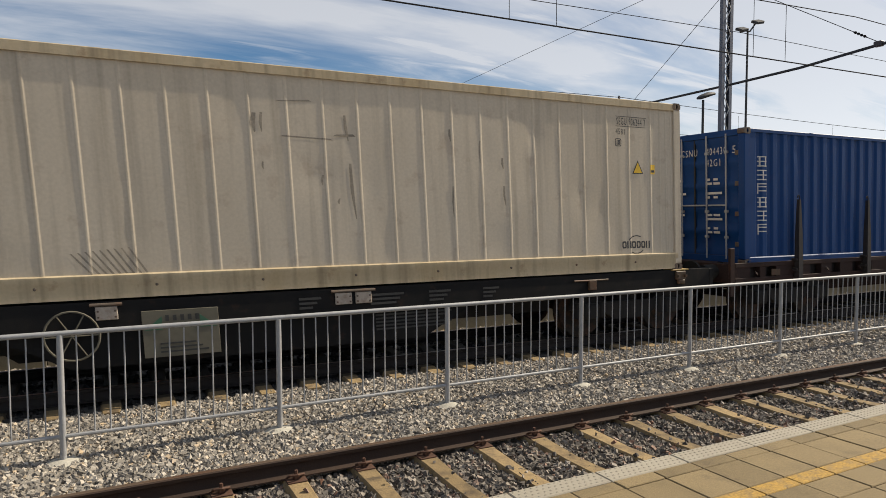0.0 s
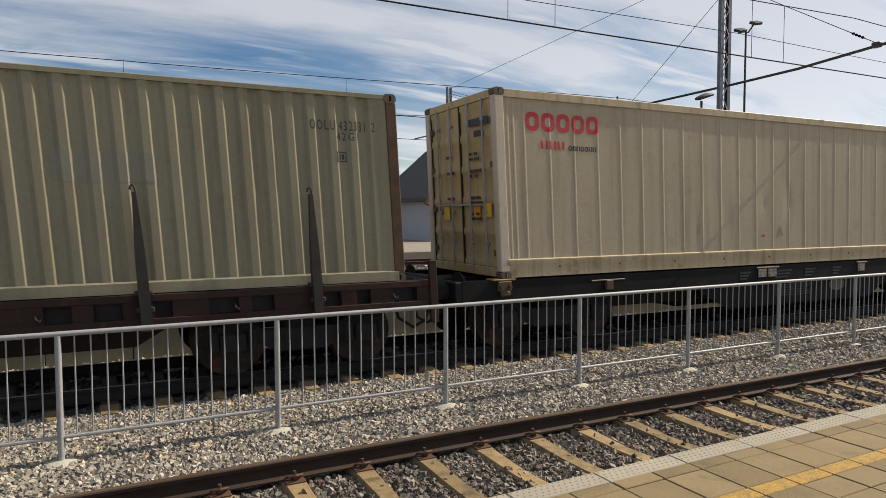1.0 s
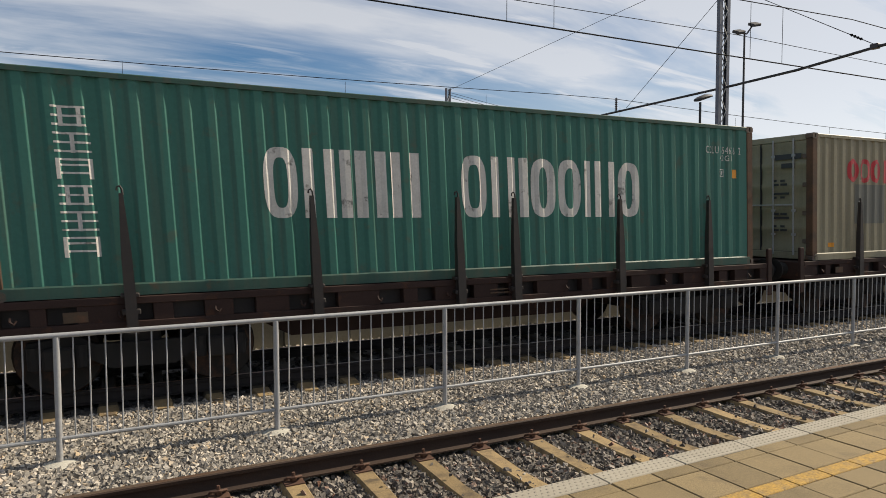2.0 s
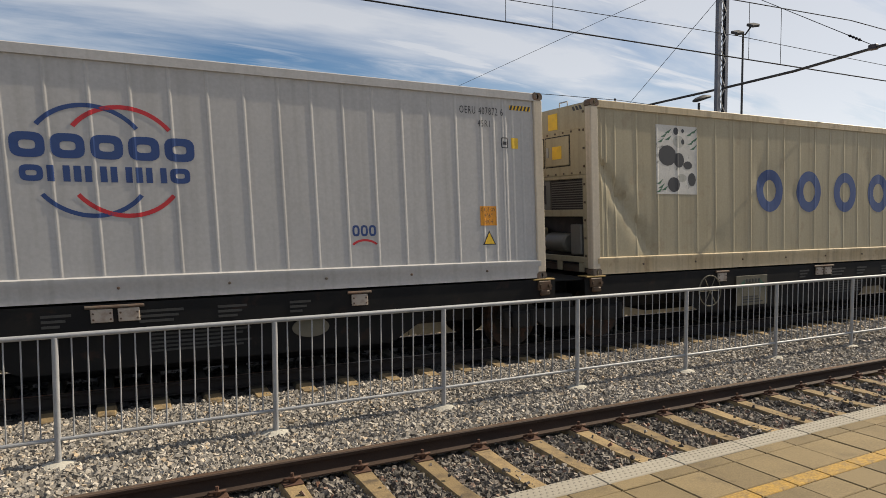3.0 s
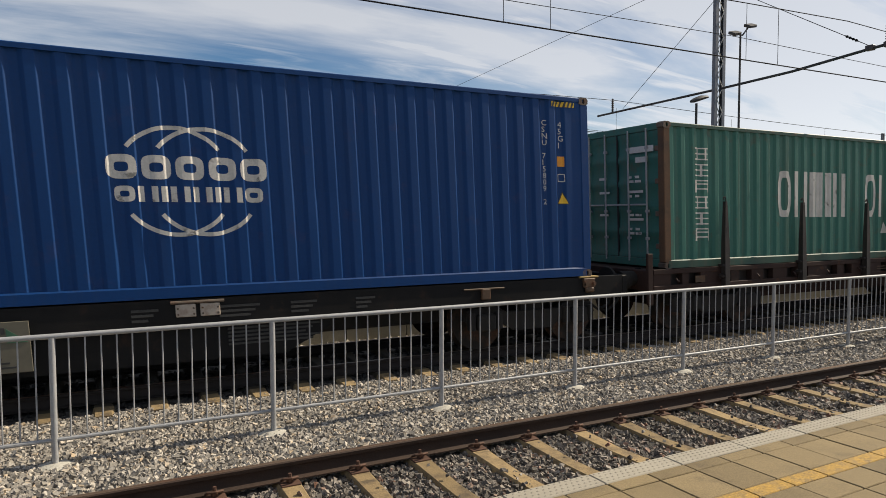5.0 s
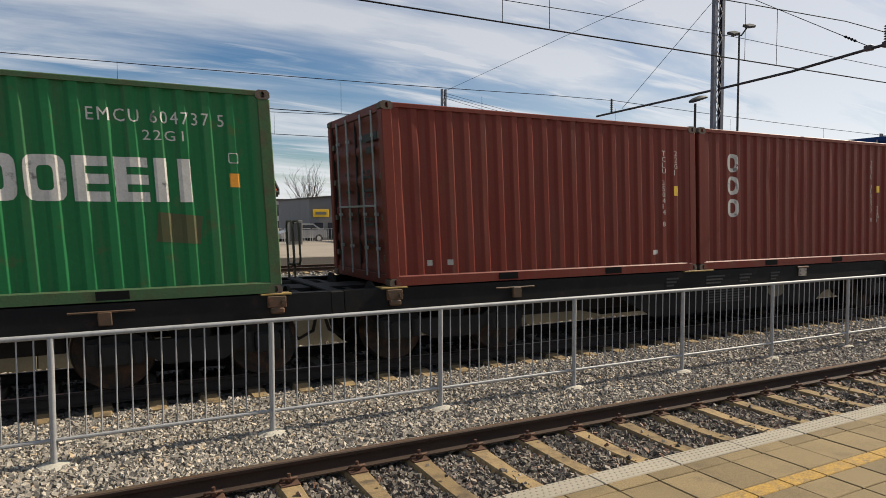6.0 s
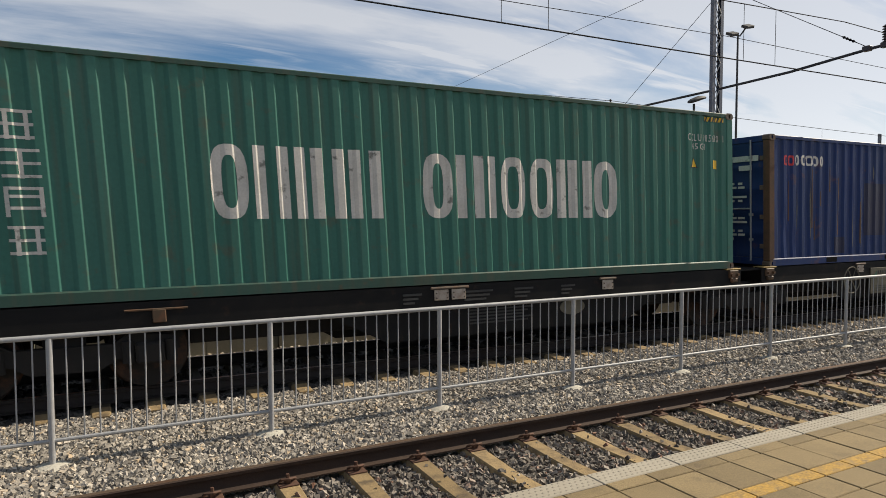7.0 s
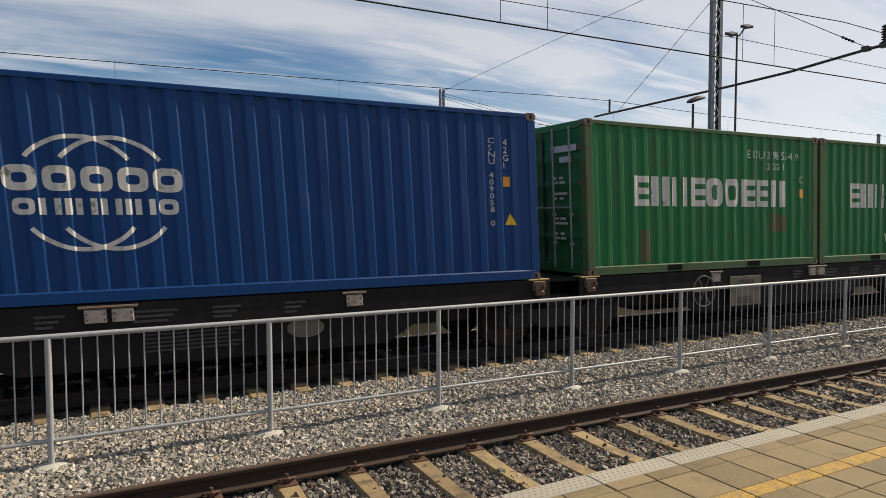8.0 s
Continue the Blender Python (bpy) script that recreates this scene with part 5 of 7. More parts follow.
for a, b in ((0.3, 0.1), (0.2, 0.16), (0.12, 0.24), (0.3, 0.2), (0.93, 0.08), (0.83, 0.12), (0.95, 0.2), (0.86, 0.25), (0.92, 0.32), (0.08, 0.84), (0.12, 0.9), (0.2, 0.93), (0.07, 0.96)):
    x, z, w = PX0 + a * (PX1 - PX0), PZ1 - b * (PZ1 - PZ0), PX1 - PX0
    flat_poly(bm, [(x - 0.09 * w, z - 0.02), (x + 0.01 * w, z - 0.015), (x + 0.08 * w, z + 0.07), (x - 0.01 * w, z + 0.02)])
s.lay("picture_shapes", bm, DULL_GREEN, c, "", 0.007)
bm = bmesh.new()
for k in range(5):
    x = O40 + 4.41 + k * 1.188
    flat_ring(bm, x, 1.47, 0.38, 0.41, 0.2)
s.lay("name_shapes", bm, MARK_BLUE, c, "large blue rings")
reefer_marks(s, c, "CRXU 694508 1")
s.lay("orange_label", rect_bm(O40 + 11.2, O40 + 11.42, 1.15, 1.4), MARK_ORANGE, c)
load(c, -15.613, L40)

c, s = container("clean white refrigerated container with blue and red arcs", L40, 2.896, WHITE_REEFER, MARK_GREY, reefer=True, seed=41, dents=0.002, knocks=1, ribs=(0.4277, 0.4, (11.311, 11.474, 11.649, 11.816, 11.98)))
sign_column(s, c, O40 + 0.90, O40 + 1.20, 0.97, 2.56, 6, MARK_BLUE)
ring_logo(s, c, O40 + 5.13, O40 + 7.08, 0.98, 2.28, MARK_BLUE, MARK_RED, MARK_BLUE)
s.lay("small_mark", figures(O40 + 9.0, O40 + 9.36, 0.72, 0.87, "ooo", 3), MARK_BLUE, c)
bm = bmesh.new()
flat_ring(bm, O40 + 9.18, 0.5, 0.24, 0.18, 0.03, 40, 140)
s.lay("small_arc", bm, MARK_RED, c)
s.lay("number_marking", writing("OERU 407872 6", O40 + 10.74, O40 + 11.48, 2.5, 2.61), MARK_DARK, c)
s.lay("size_code", writing("45R1", O40 + 11.04, O40 + 11.25, 2.32, 2.42), MARK_DARK, c)
stripes(s, c, O40 + 11.6, O40 + 11.98, 2.60, 2.67)
stripes(s, c, O40 + 0.2, O40 + 0.58, 2.62, 2.69)
bm = bmesh.new()
flat_ring(bm, O40 + 11.5, 2.1, 0.06, 0.08, 0.013, square=9)
flat_rect(bm, O40 + 11.47, O40 + 11.53, 2.07, 2.12)
s.lay("box_mark", bm, MARK_DARK, c)
s.lay("yellow_label", rect_bm(O40 + 11.62, O40 + 11.74, 2.02, 2.18), MARK_YELLOW, c)
s.lay("caution_label", rect_bm(O40 + 11.03, O40 + 11.31, 0.85, 1.14), MARK_ORANGE, c, "orange caution label")
for word, z in (("CAUTION", 1.06), ("9'6\"", 0.97), ("HIGH", 0.88)):
    s.lay("caution_words", writing(word, O40 + (11.05 if z > 1 else 11.1), O40 + (11.29 if z > 1 else 11.24), z, z + 0.06), MARK_DARK, c, "", 0.006)
warning(s, c, O40 + 11.06, 0.56, 0.23)
load(c, -28.748, L40)

c, s = container("deep green corrugated container with a repainted patch", L40, 2.591, DEEP_GREEN, posts=RUSTY_GREEN, seed=47, key="dg", rails=STAINED_TEAL, ribs=(0.2846, 0.2), door_mat=TEAL, number="CCLU 486127 2")
sign_column(s, c, O40 + 0.78, O40 + 1.16, 0.45, 2.23, 6, MARK_WHITE)
big_name(s, c, MARK_WHITE, shifted((3.03, 5.35)), shifted((5.88, 9.41)), 0.9, 1.82)
s.lay("paint_patch", rect_bm(O40 + 6.2, O40 + 7.8, 0.86, 1.5), PATCH_GREEN, c, "green patch over the pale shapes", 0.007)
end_marks(s, c, L40, "CCLU 486127 2", "42G1", MARK_WHITE, 10.96, h=0.16)
load(c, -42.556, L40, 1.165)

c, s = container("teal green corrugated container with pale block shapes", L40, 2.591, TEAL, posts=RUSTY_POST, seed=53, key="te", rails=STAINED_TEAL, ribs=(0.2846, 0.2))
sign_column(s, c, O40 + 0.76, O40 + 1.16, 0.46, 2.21, 6, MARK_WHITE)
big_name(s, c, MARK_WHITE, shifted(CS_NAME[0]), shifted(CS_NAME[1]), 0.91, 1.82)
end_marks(s, c, L40, "CCLU 473589 6", "42G1", MARK_WHITE, 10.94)
s.lay("chipped_spot", tri_bm(O40 + 6.55, O40 + 6.75, 0.55, 0.8), MARK_WHITE, c, "chipped pale spot")
load(c, -56.415, L40, 1.165)

c, s = container("tall royal blue corrugated container with white shapes", L40, 2.896, ROYAL_BLUE, seed=59, key="rbh", ribs=(0.3031, 0.28))
s.lay("number_marking", writing("CSNU 715809 2", O40 + 11.3, O40 + 11.46, 1.16, 2.5, True), MARK_WHITE, c)
s.lay("size_code", writing("45G1", O40 + 11.61, O40 + 11.7, 2.05, 2.49, True), MARK_WHITE, c)
s.lay("orange_label", rect_bm(O40 + 11.58, O40 + 11.71, 1.78, 1.94), MARK_ORANGE, c)
bm = bmesh.new()
flat_ring(bm, O40 + 11.65, 1.6, 0.065, 0.065, 0.012, square=9)
s.lay("box_mark", bm, MARK_WHITE, c)
warning(s, c, O40 + 11.56, 1.18, 0.22)
stripes(s, c, O40 + 11.48, O40 + 11.92, 2.72, 2.8)
sign_column(s, c, O40 + 0.44, O40 + 0.70, 0.70, 2.23, 6, MARK_WHITE)
ring_logo(s, c, O40 + 5.13, O40 + 7.01, 0.75, 2.08, MARK_WHITE, MARK_WHITE, MARK_WHITE)
load(c, -70.259, L40)

O20 = -3.029
c, s = container("oxide red short container with white upright shapes", L20, 2.591, OXIDE_RED, MARK_DIM, seed=61, key="ox20", pockets=True)
bm = bmesh.new()
for k in range(3):
    flat_ring(bm, O20 + 0.91, 1.98 - 0.42 * k, 0.15, 0.17, 0.07, square=3)
s.lay("name_shapes", bm, MARK_WHITE, c)
s.lay("number_marking", writing("TEXU 310572 0", O20 + 5.26, O20 + 5.36, 0.84, 2.18, True), MARK_GREY, c)
s.lay("size_code", writing("22G1", O20 + 5.5, O20 + 5.58, 0.84, 1.2, True), MARK_GREY, c)
s.lay("yellow_label", rect_bm(O20 + 5.5, O20 + 5.6, 1.5, 1.64), MARK_YELLOW, c)
load(c, -83.431, L20)
c, s = container("oxide red short corrugated container", L20, 2.591, OXIDE_RED, MARK_DIM, seed=67, key="ox20", pockets=True)
s.lay("number_marking", writing("TCLU 350414 8", O20 + 5.24, O20 + 5.36, 0.79, 2.13, True), MARK_WHITE, c)
s.lay("size_code", writing("22G1", O20 + 5.53, O20 + 5.61, 1.69, 2.14, True), MARK_WHITE, c)
s.lay("yellow_label", rect_bm(O20 + 5.52, O20 + 5.64, 1.35, 1.52), MARK_YELLOW, c)
for x in (0.62, 0.95):
    s.lay("pale_sticker", rect_bm(O20 + x, O20 + x + 0.08, 0.28, 0.36), MARK_GREY, c)
s.lay("pale_sticker", rect_bm(O20 + 5.0, O20 + 5.14, 0.32, 0.4), MARK_WHITE, c)
load(c, -83.431 - 6.134, L20)


def green_short(label, number, seed, smear=False):
    c, s = container(label, L20, 2.591, BRIGHT_GREEN, posts=RUSTY_GREEN, seed=seed, key="gr20", rails=RUSTY_GREEN, pockets=True, dents=0.008, knocks=14)
    s.lay("name_shapes", figures(O20 + 1.02, O20 + 5.08, 1.17, 1.69, "eiieooeei", 5.0, 0.3), MARK_WHITE, c, "broad white block shapes")
    s.lay("number_marking", writing(number, O20 + 3.98, O20 + 5.48, 2.1, 2.25), MARK_WHITE, c)
    s.lay("size_code", writing("22G1", O20 + 4.55, O20 + 5.0, 1.9, 2.02), MARK_WHITE, c)
    s.lay("orange_label", rect_bm(O20 + 5.5, O20 + 5.62, 1.36, 1.53), MARK_ORANGE, c)
    bm = bmesh.new()
    flat_ring(bm, O20 + 5.56, 1.72, 0.06, 0.065, 0.012, square=9)
    s.lay("box_mark", bm, MARK_WHITE, c)
    if smear:
        bm = bmesh.new()
        flat_poly(bm, [(O20 + 2.4, 0.42), (O20 + 2.9, 0.38), (O20 + 3.6, 0.4), (O20 + 3.78, 0.44), (O20 + 3.7, 0.56), (O20 + 2.9, 0.55), (O20 + 2.38, 0.6)])
        s.lay("paint_smear", bm, MARK_WHITE, c, "white smear of paint")
        s.lay("pale_sticker", rect_bm(O20 + 5.58, O20 + 5.66, 0.88, 0.95), MARK_WHITE, c)
    else:
        bm = bmesh.new()
        flat_poly(bm, [(O20 + 4.6, 0.7), (O20 + 5.1, 0.66), (O20 + 5.15, 1.0), (O20 + 4.65, 1.05)])
        s.lay("rust_patch", rect_bm(O20 + 1.2, O20 + 1.45, 0.2, 0.75), PATCH_RUST, c, "rusty bare patch")
        s.lay("rust_patch", bm, PATCH_RUST, c, "rusty bare patch")
    return c


load(green_short("bright green short container with rust patches", "EMCU 604737 5", 71), -97.129, L20)
c, s = container("scraped dark blue short container with overpainted patches", L20, 2.591, DARK_BLUE, posts=RUSTY_POST, seed=73, key="db20", pockets=True, dents=0.012, knocks=34)
s.lay("name_shapes", figures(O20 + 0.45, O20 + 0.78, 2.0, 2.2, "oo", 4), MARK_RED, c)
s.lay("name_shapes", figures(O20 + 0.79, O20 + 1.77, 2.01, 2.22, "ooooo", 3), MARK_WHITE, c)
s.lay("paint_patch", rect_bm(O20 + 3.18, O20 + 3.94, 0.57, 1.7), PATCH_BLUE, c, "dark overpainted patch")
s.lay("paint_patch", rect_bm(O20 + 2.12, O20 + 2.44, 0.21, 0.55), PATCH_BLUE, c)
s.lay("number_marking", writing("GESU 353319 1", O20 + 5.17, O20 + 5.8, 2.12, 2.23), MARK_GREY, c)
s.lay("size_code", writing("22G1", O20 + 5.17, O20 + 5.4, 1.98, 2.08), MARK_GREY, c)
bm = bmesh.new()
for x, z0, z1 in ((1.32, 0.75, 1.95), (2.2, 0.6, 1.8), (2.98, 0.4, 1.3), (1.6, 1.2, 1.5), (0.62, 0.9, 1.7), (1.9, 1.5, 2.0), (4.4, 0.6, 1.1), (1.45, 0.5, 0.9)):
    flat_poly(bm, [(O20 + x, z0), (O20 + x + 0.04, z0), (O20 + x + 0.03, z1), (O20 + x + 0.01, z1)])
s.lay("rust_streaks", bm, RUSTY_POST, c, "rusty scrapes")
bm = bmesh.new()
for x, z0, z1 in ((1.29, 0.5, 2.1), (0.9, 0.7, 1.6), (1.98, 0.35, 1.5), (2.72, 0.3, 1.2), (3.02, 0.3, 1.6), (4.08, 0.25, 1.4), (4.36, 0.2, 1.9), (4.64, 0.4, 1.7), (2.24, 1.0, 2.0), (3.5, 1.75, 2.1)):
    flat_poly(bm, [(O20 + x, z0), (O20 + x + 0.016, z0 + 0.1), (O20 + x + 0.022, (z0 + z1) / 2), (O20 + x + 0.008, z1), (O20 + x - 0.003, (z0 + z1) / 2)])
s.lay("pale_streaks", bm, PATCH_GREY, c, "pale rubbed streaks")
load(c, -97.129 - 6.134, L20)

c, s = container("tall teal corrugated container with pale block shapes", L40, 2.896, TEAL, seed=79, key="teh", rails=STAINED_TEAL, ribs=(0.2858, 0.23))
sign_column(s, c, O40 + 0.68, O40 + 1.09, 0.54, 2.23, 4, MARK_WHITE)
big_name(s, c, MARK_WHITE, shifted((2.81, 5.14)), shifted((5.72, 9.39)), 0.97, 1.9)
s.lay("number_marking", writing("CCLU 985680 1", O40 + 11.04, O40 + 11.94, 2.35, 2.48), MARK_WHITE, c)
s.lay("size_code", writing("45G1", O40 + 11.15, O40 + 11.5, 2.2, 2.31), MARK_WHITE, c)
warning(s, c, O40 + 11.1, 1.87, 0.2)
s.lay("yellow_label", rect_bm(O40 + 11.68, O40 + 11.8, 1.86, 2.02), MARK_YELLOW, c)
stripes(s, c, O40 + 11.5, O40 + 11.95, 2.72, 2.8)
stripes(s, c, O40 + 0.2, O40 + 0.6, 2.72, 2.8)
load(c, -110.353, L40)

load(green_short("bright green short container with a white paint smear", "EGSU 310835 6", 83, True), -124.107, L20)
load(green_short("bright green short container with white block shapes", "EISU 398554 9", 89), -124.107 - 6.134, L20)

c, s = container("royal blue corrugated container with white ring shapes", L40, 2.591, ROYAL_BLUE, seed=97, key="rb", ribs=(0.3031, 0.28))
ring_logo(s, c, O40 + 5.13, O40 + 7.01, 0.60, 1.93, MARK_WHITE, MARK_WHITE, MARK_WHITE)
s.lay("number_marking", writing("CSNU 409058 0", O40 + 11.34, O40 + 11.46, 0.83, 2.18, True), MARK_WHITE, c)
s.lay("size_code", writing("42G1", O40 + 11.6, O40 + 11.69, 1.70, 2.17, True), MARK_WHITE, c)
s.lay("orange_label", rect_bm(O40 + 11.58, O40 + 11.7, 1.45, 1.6), MARK_ORANGE, c)
warning(s, c, O40 + 11.57, 0.85, 0.23)
load(c, -137.264, L40)


# ---- wagons ----
WHEELSETS = []


def wheelset_mesh():
    b = Build().turned([(-1.0, 0.06), (-0.85, 0.08), (0.85, 0.08), (1.0, 0.06)], (0, 0, 0), "y", 12)
    for s in (-1, 1):
        b.turned([(s * 0.815, 0.09), (s * 0.815, 0.38), (s * 0.82, 0.455), (s * 0.75, 0.462), (s * 0.715, 0.488), (s * 0.685, 0.488), (s * 0.685, 0.4), (s * 0.72, 0.36), (s * 0.72, 0.09)], (0, 0, 0), "y", 28)
        for k in range(3):
            t = k * 2.0944
            b.turned([(s * 0.80, 0.03), (s * 0.822, 0.03)], (0.25 * math.cos(t), 0, 0.25 * math.sin(t)), "y", 8)
    return b.mesh("wheelset", WHEEL_STEEL)


def bogie_mesh():
    b = Build()
    for s in (-1, 1):
        o = [(-1.25, 0.5), (-1.2, 0.66), (-0.7, 0.72), (-0.5, 0.6), (0.5, 0.6), (0.7, 0.72), (1.2, 0.66), (1.25, 0.5), (1.0, 0.4), (0.8, 0.4), (0.55, 0.42), (0.35, 0.3), (-0.35, 0.3), (-0.55, 0.42), (-0.8, 0.4), (-1.0, 0.4)]
        b.prism([(x, z) for x, z in o], "y", *sorted((s * 0.93, s * 1.05)))
        for x in (-0.9, 0.9):
            b.box(x - 0.16, x + 0.16, *sorted((s * 1.0, s * 1.14)), 0.34, 0.6, 0.03)
            for d in (-0.24, 0.24):
                b.turned([(0.36, 0.07), (0.62, 0.07)], (x + d, s * 1.05, 0), "z", 10)
    b.box(-0.22, 0.22, -1.0, 1.0, 0.5, 0.82, 0.03)
    return b.mesh("bogie_frame", BOGIE_STEEL)


WHEEL_ME, BOGIE_ME = wheelset_mesh(), bogie_mesh()


def bogie(w, x):
    g = part("bogie", BOGIE_ME, BOGIE_STEEL, w)
    g.location = (x, 0, 0)
    for d in (-0.9, 0.9):
        o = part("wheelset", WHEEL_ME, WHEEL_STEEL, g)
        o.location = (d, 0, 0.46)
        WHEELSETS.append((o, d))
    return g


def buffers(w, x, e, mat):
    for s in (-1, 1):
        b = Build().turned([(0, 0.13), (e * 0.3, 0.13), (e * 0.3, 0.09), (e * 0.56, 0.09), (e * 0.56, 0.23), (e * 0.6, 0.22)] if e > 0 else [(-0.6, 0.22), (-0.56, 0.23), (-0.56, 0.09), (-0.3, 0.09), (-0.3, 0.13), (0, 0.13)], (x, s * 0.875, 1.0), "x", 18)
        part("buffer", b, BOGIE_STEEL, w, "dark round buffer")
    b = Build().box(min(x, x + e * 0.35), max(x, x + e * 0.35), -0.06, 0.06, 0.86, 0.98, 0.01)
    b.tube([(x + e * 0.3, 0, 0.9), (x + e * 0.5, 0.03, 0.72), (x + e * 0.62, 0, 0.8)], 0.03, 6)
    part("coupling", b, BOGIE_STEEL, w)
    for y in (-0.35,):
        h = Build().tube([(x, y, 0.85), (x + e * 0.1, y, 0.5 + 0.03 * y), (x + e * 0.3, y + 0.05, 0.38), (x + e * 0.55, y + 0.04, 0.55), (x + e * 0.6, y, 0.7)], 0.025, 7)
        part("brake_hose", h, RUBBER, w, "black brake hose")


def flap_mesh():
    """A folded-down container spigot: two pale plates with bolts, hung on the sill."""
    return Build().box(-0.116, 0.116, -0.025, 0.0, -0.165, -0.01, 0.006).mesh("spigot_flap", SPIGOT_WHITE)


def flap_hinge_mesh():
    b = Build().tube([(-0.17, -0.02, 0.015), (0.17, -0.02, 0.015)], 0.02, 8)
    for x in (-0.09, 0.09):
        for z in (-0.13, -0.06):
            b.turned([(-0.036, 0.013), (-0.025, 0.013)], (x, 0, z), "y", 6)
    return b.mesh("flap_hinge", CASTING)


FLAP_HINGE_ME = flap_hinge_mesh()
FLAP_ME = flap_mesh()


def ring_mesh(r, tube_r):
    b = Build().tube([(r * math.cos(k * 0.2618), 0, r * math.sin(k * 0.2618)) for k in range(24)], tube_r, 6, close=True)
    for k in range(3):
        t = k * 1.0472
        b.tube([(-r * math.cos(t), 0, -r * math.sin(t)), (r * math.cos(t), 0, r * math.sin(t))], tube_r * 0.7, 5)
    return b.mesh("hand_wheel", PLATE_GREY)


HAND_ME = ring_mesh(0.28, 0.012)


def black_wagon(length_label, raised):
    """An articulated pair of low black frames on three bogies; its middle joint is the origin."""
    w = thing("container_wagon", pose(0, 0, 0), length_label, "freight wagon", "wagons of the train")
    for e in (-1, 1):
        lo, hi = sorted((e * 0.3, e * 13.35))
        mid = e * 6.57
        for s in (-1, 1):
            part("side_sill", Build().prism([(s * 1.2, 0.80), (s * 1.2, 1.15), (s * 1.05, 1.15), (s * 1.05, 1.13), (s * 1.185, 1.13), (s * 1.185, 0.82), (s * 1.05, 0.82), (s * 1.05, 0.80)], "x", lo, hi), BLACK_STEEL, w)
            part("belly_plate", Build().prism([(e * 2.3, 0.82), (e * 3.1, 0.36), (e * 7.6, 0.36), (e * 8.5, 0.82)], "y", *sorted((s * 1.08, s * 1.1))), BLACK_STEEL, w)
        part("centre_beam", Build().prism([(lo, 1.12), (lo, 0.75), *sorted([(e * 2.0, 0.75), (e * 2.5, 0.34), (e * 8.1, 0.34), (e * 8.8, 0.75)]), (hi, 0.75), (hi, 1.12)], "y", -0.3, 0.3), BLACK_STEEL, w)
        for k in range(12):
            me = cached("cross", lambda: Build().box(-0.05, 0.05, -1.18, 1.18, 0.86, 1.1).mesh("cross_member", BLACK_STEEL))
            part("cross_member", me, BLACK_STEEL, w).location = (lo + 0.3 + k * (hi - lo - 0.6) / 11, 0, 0)
        rg = Build().box(*sorted((e * 1.45, e * 10.2)), -0.62, 0.62, 0.5, 0.8, 0.03)
        part("brake_rigging", rg, BOGIE_STEEL, w)
        part("headstock", Build().box(*sorted((e * 13.35, e * 13.47)), -1.2, 1.2, 0.78, 1.15, 0.015), BLACK_STEEL, w)
        buffers(w, e * 13.47, e, BLACK_STEEL)
        for x in (e * 6.4, e * 6.74) if e == raised else ():
            part("raised_spigot", Build().box(x - 0.2, x + 0.2, -1.23, -1.0, 1.14, 1.165, 0.006), SPIGOT_YELLOW, w, "yellow raised spigot plate")
        for x in (e * 3.56 - 0.05,) if e == raised else (e * 3.56 - 0.05, e * 6.425 - 0.05, e * 6.71 - 0.05):
            o = part("spigot_flap", FLAP_ME, SPIGOT_WHITE, w, "pale folded spigot plates")
            o.location = (x, -1.205, 1.1)
            part("flap_hinge", FLAP_HINGE_ME, CASTING, o, "rusty hinge and bolts")
        for x in (mid - 6.05, mid + 6.05):
            sb = Build().box(x - 0.12, x + 0.12, -1.24, -1.19, 0.98, 1.13, 0.01).box(x - 0.09, x + 0.09, -1.255, -1.2, 0.9, 0.985, 0.02).turned([(-1.275, 0.03), (-1.235, 0.03)], (x - 0.08, 0, 1.05), "y", 8).turned([(-1.275, 0.03), (-1.235, 0.03)], (x + 0.08, 0, 1.05), "y", 8)
            sp = part("corner_spigot", sb, SPIGOT_OCHRE, w, "ochre rusty corner spigot")
            part("top_plate", Build().box(x - 0.2, x + 0.2, -1.23, -1.0, 1.14, 1.165, 0.006), SPIGOT_YELLOW, sp, "worn yellow top plate")
        hb = Build().tube([(e * 10.6 + d, -1.24, 1.06) for d in (-0.35, 0.35)], 0.014, 6).box(e * 10.6 - 0.05, e * 10.6 + 0.1, -1.26, -1.2, 0.9, 1.06, 0.01)
        part("release_handle", hb, SPIGOT_OCHRE, w, "ochre brake release handle")
        for x, wd in ((mid + 0.2, 0.5), (mid + 1.1, 0.35), (mid - 0.8, 0.3), (mid + 2.0, 0.28)):
            tb = Build()
            for k in range(3):
                tb.box(x, x + wd - 0.06 * k, -1.206, -1.2, 1.02 - k * 0.06, 1.05 - k * 0.06)
            tagged(part("inscription", tb, MARK_DIM, w, "small unreadable bars of lettering"), kind="stuff")
        tb = Build()
        for k in range(5):
            tb.box(mid + 0.3, mid + 1.5 - 0.1 * (k % 3), -1.106, -1.099, 0.72 - k * 0.05, 0.745 - k * 0.05)
        tagged(part("inscription", tb, MARK_DIM, w), kind="stuff")
    o = part("hand_wheel", HAND_ME, PLATE_GREY, w, "pale spoked hand brake wheel")
    o.location = (3.14, -1.26, 0.78)
    part("hand_wheel_arm", Build().tube([(3.14, -1.26, 0.78), (3.14, -1.1, 0.78)], 0.03, 8), BLACK_STEEL, o.parent)
    p = part("name_plate", Build().box(3.87, 4.74, -1.24, -1.222, 0.447, 1.012, 0.004), PLATE_GREY, w, "pale grey owner's plate with green arrows")
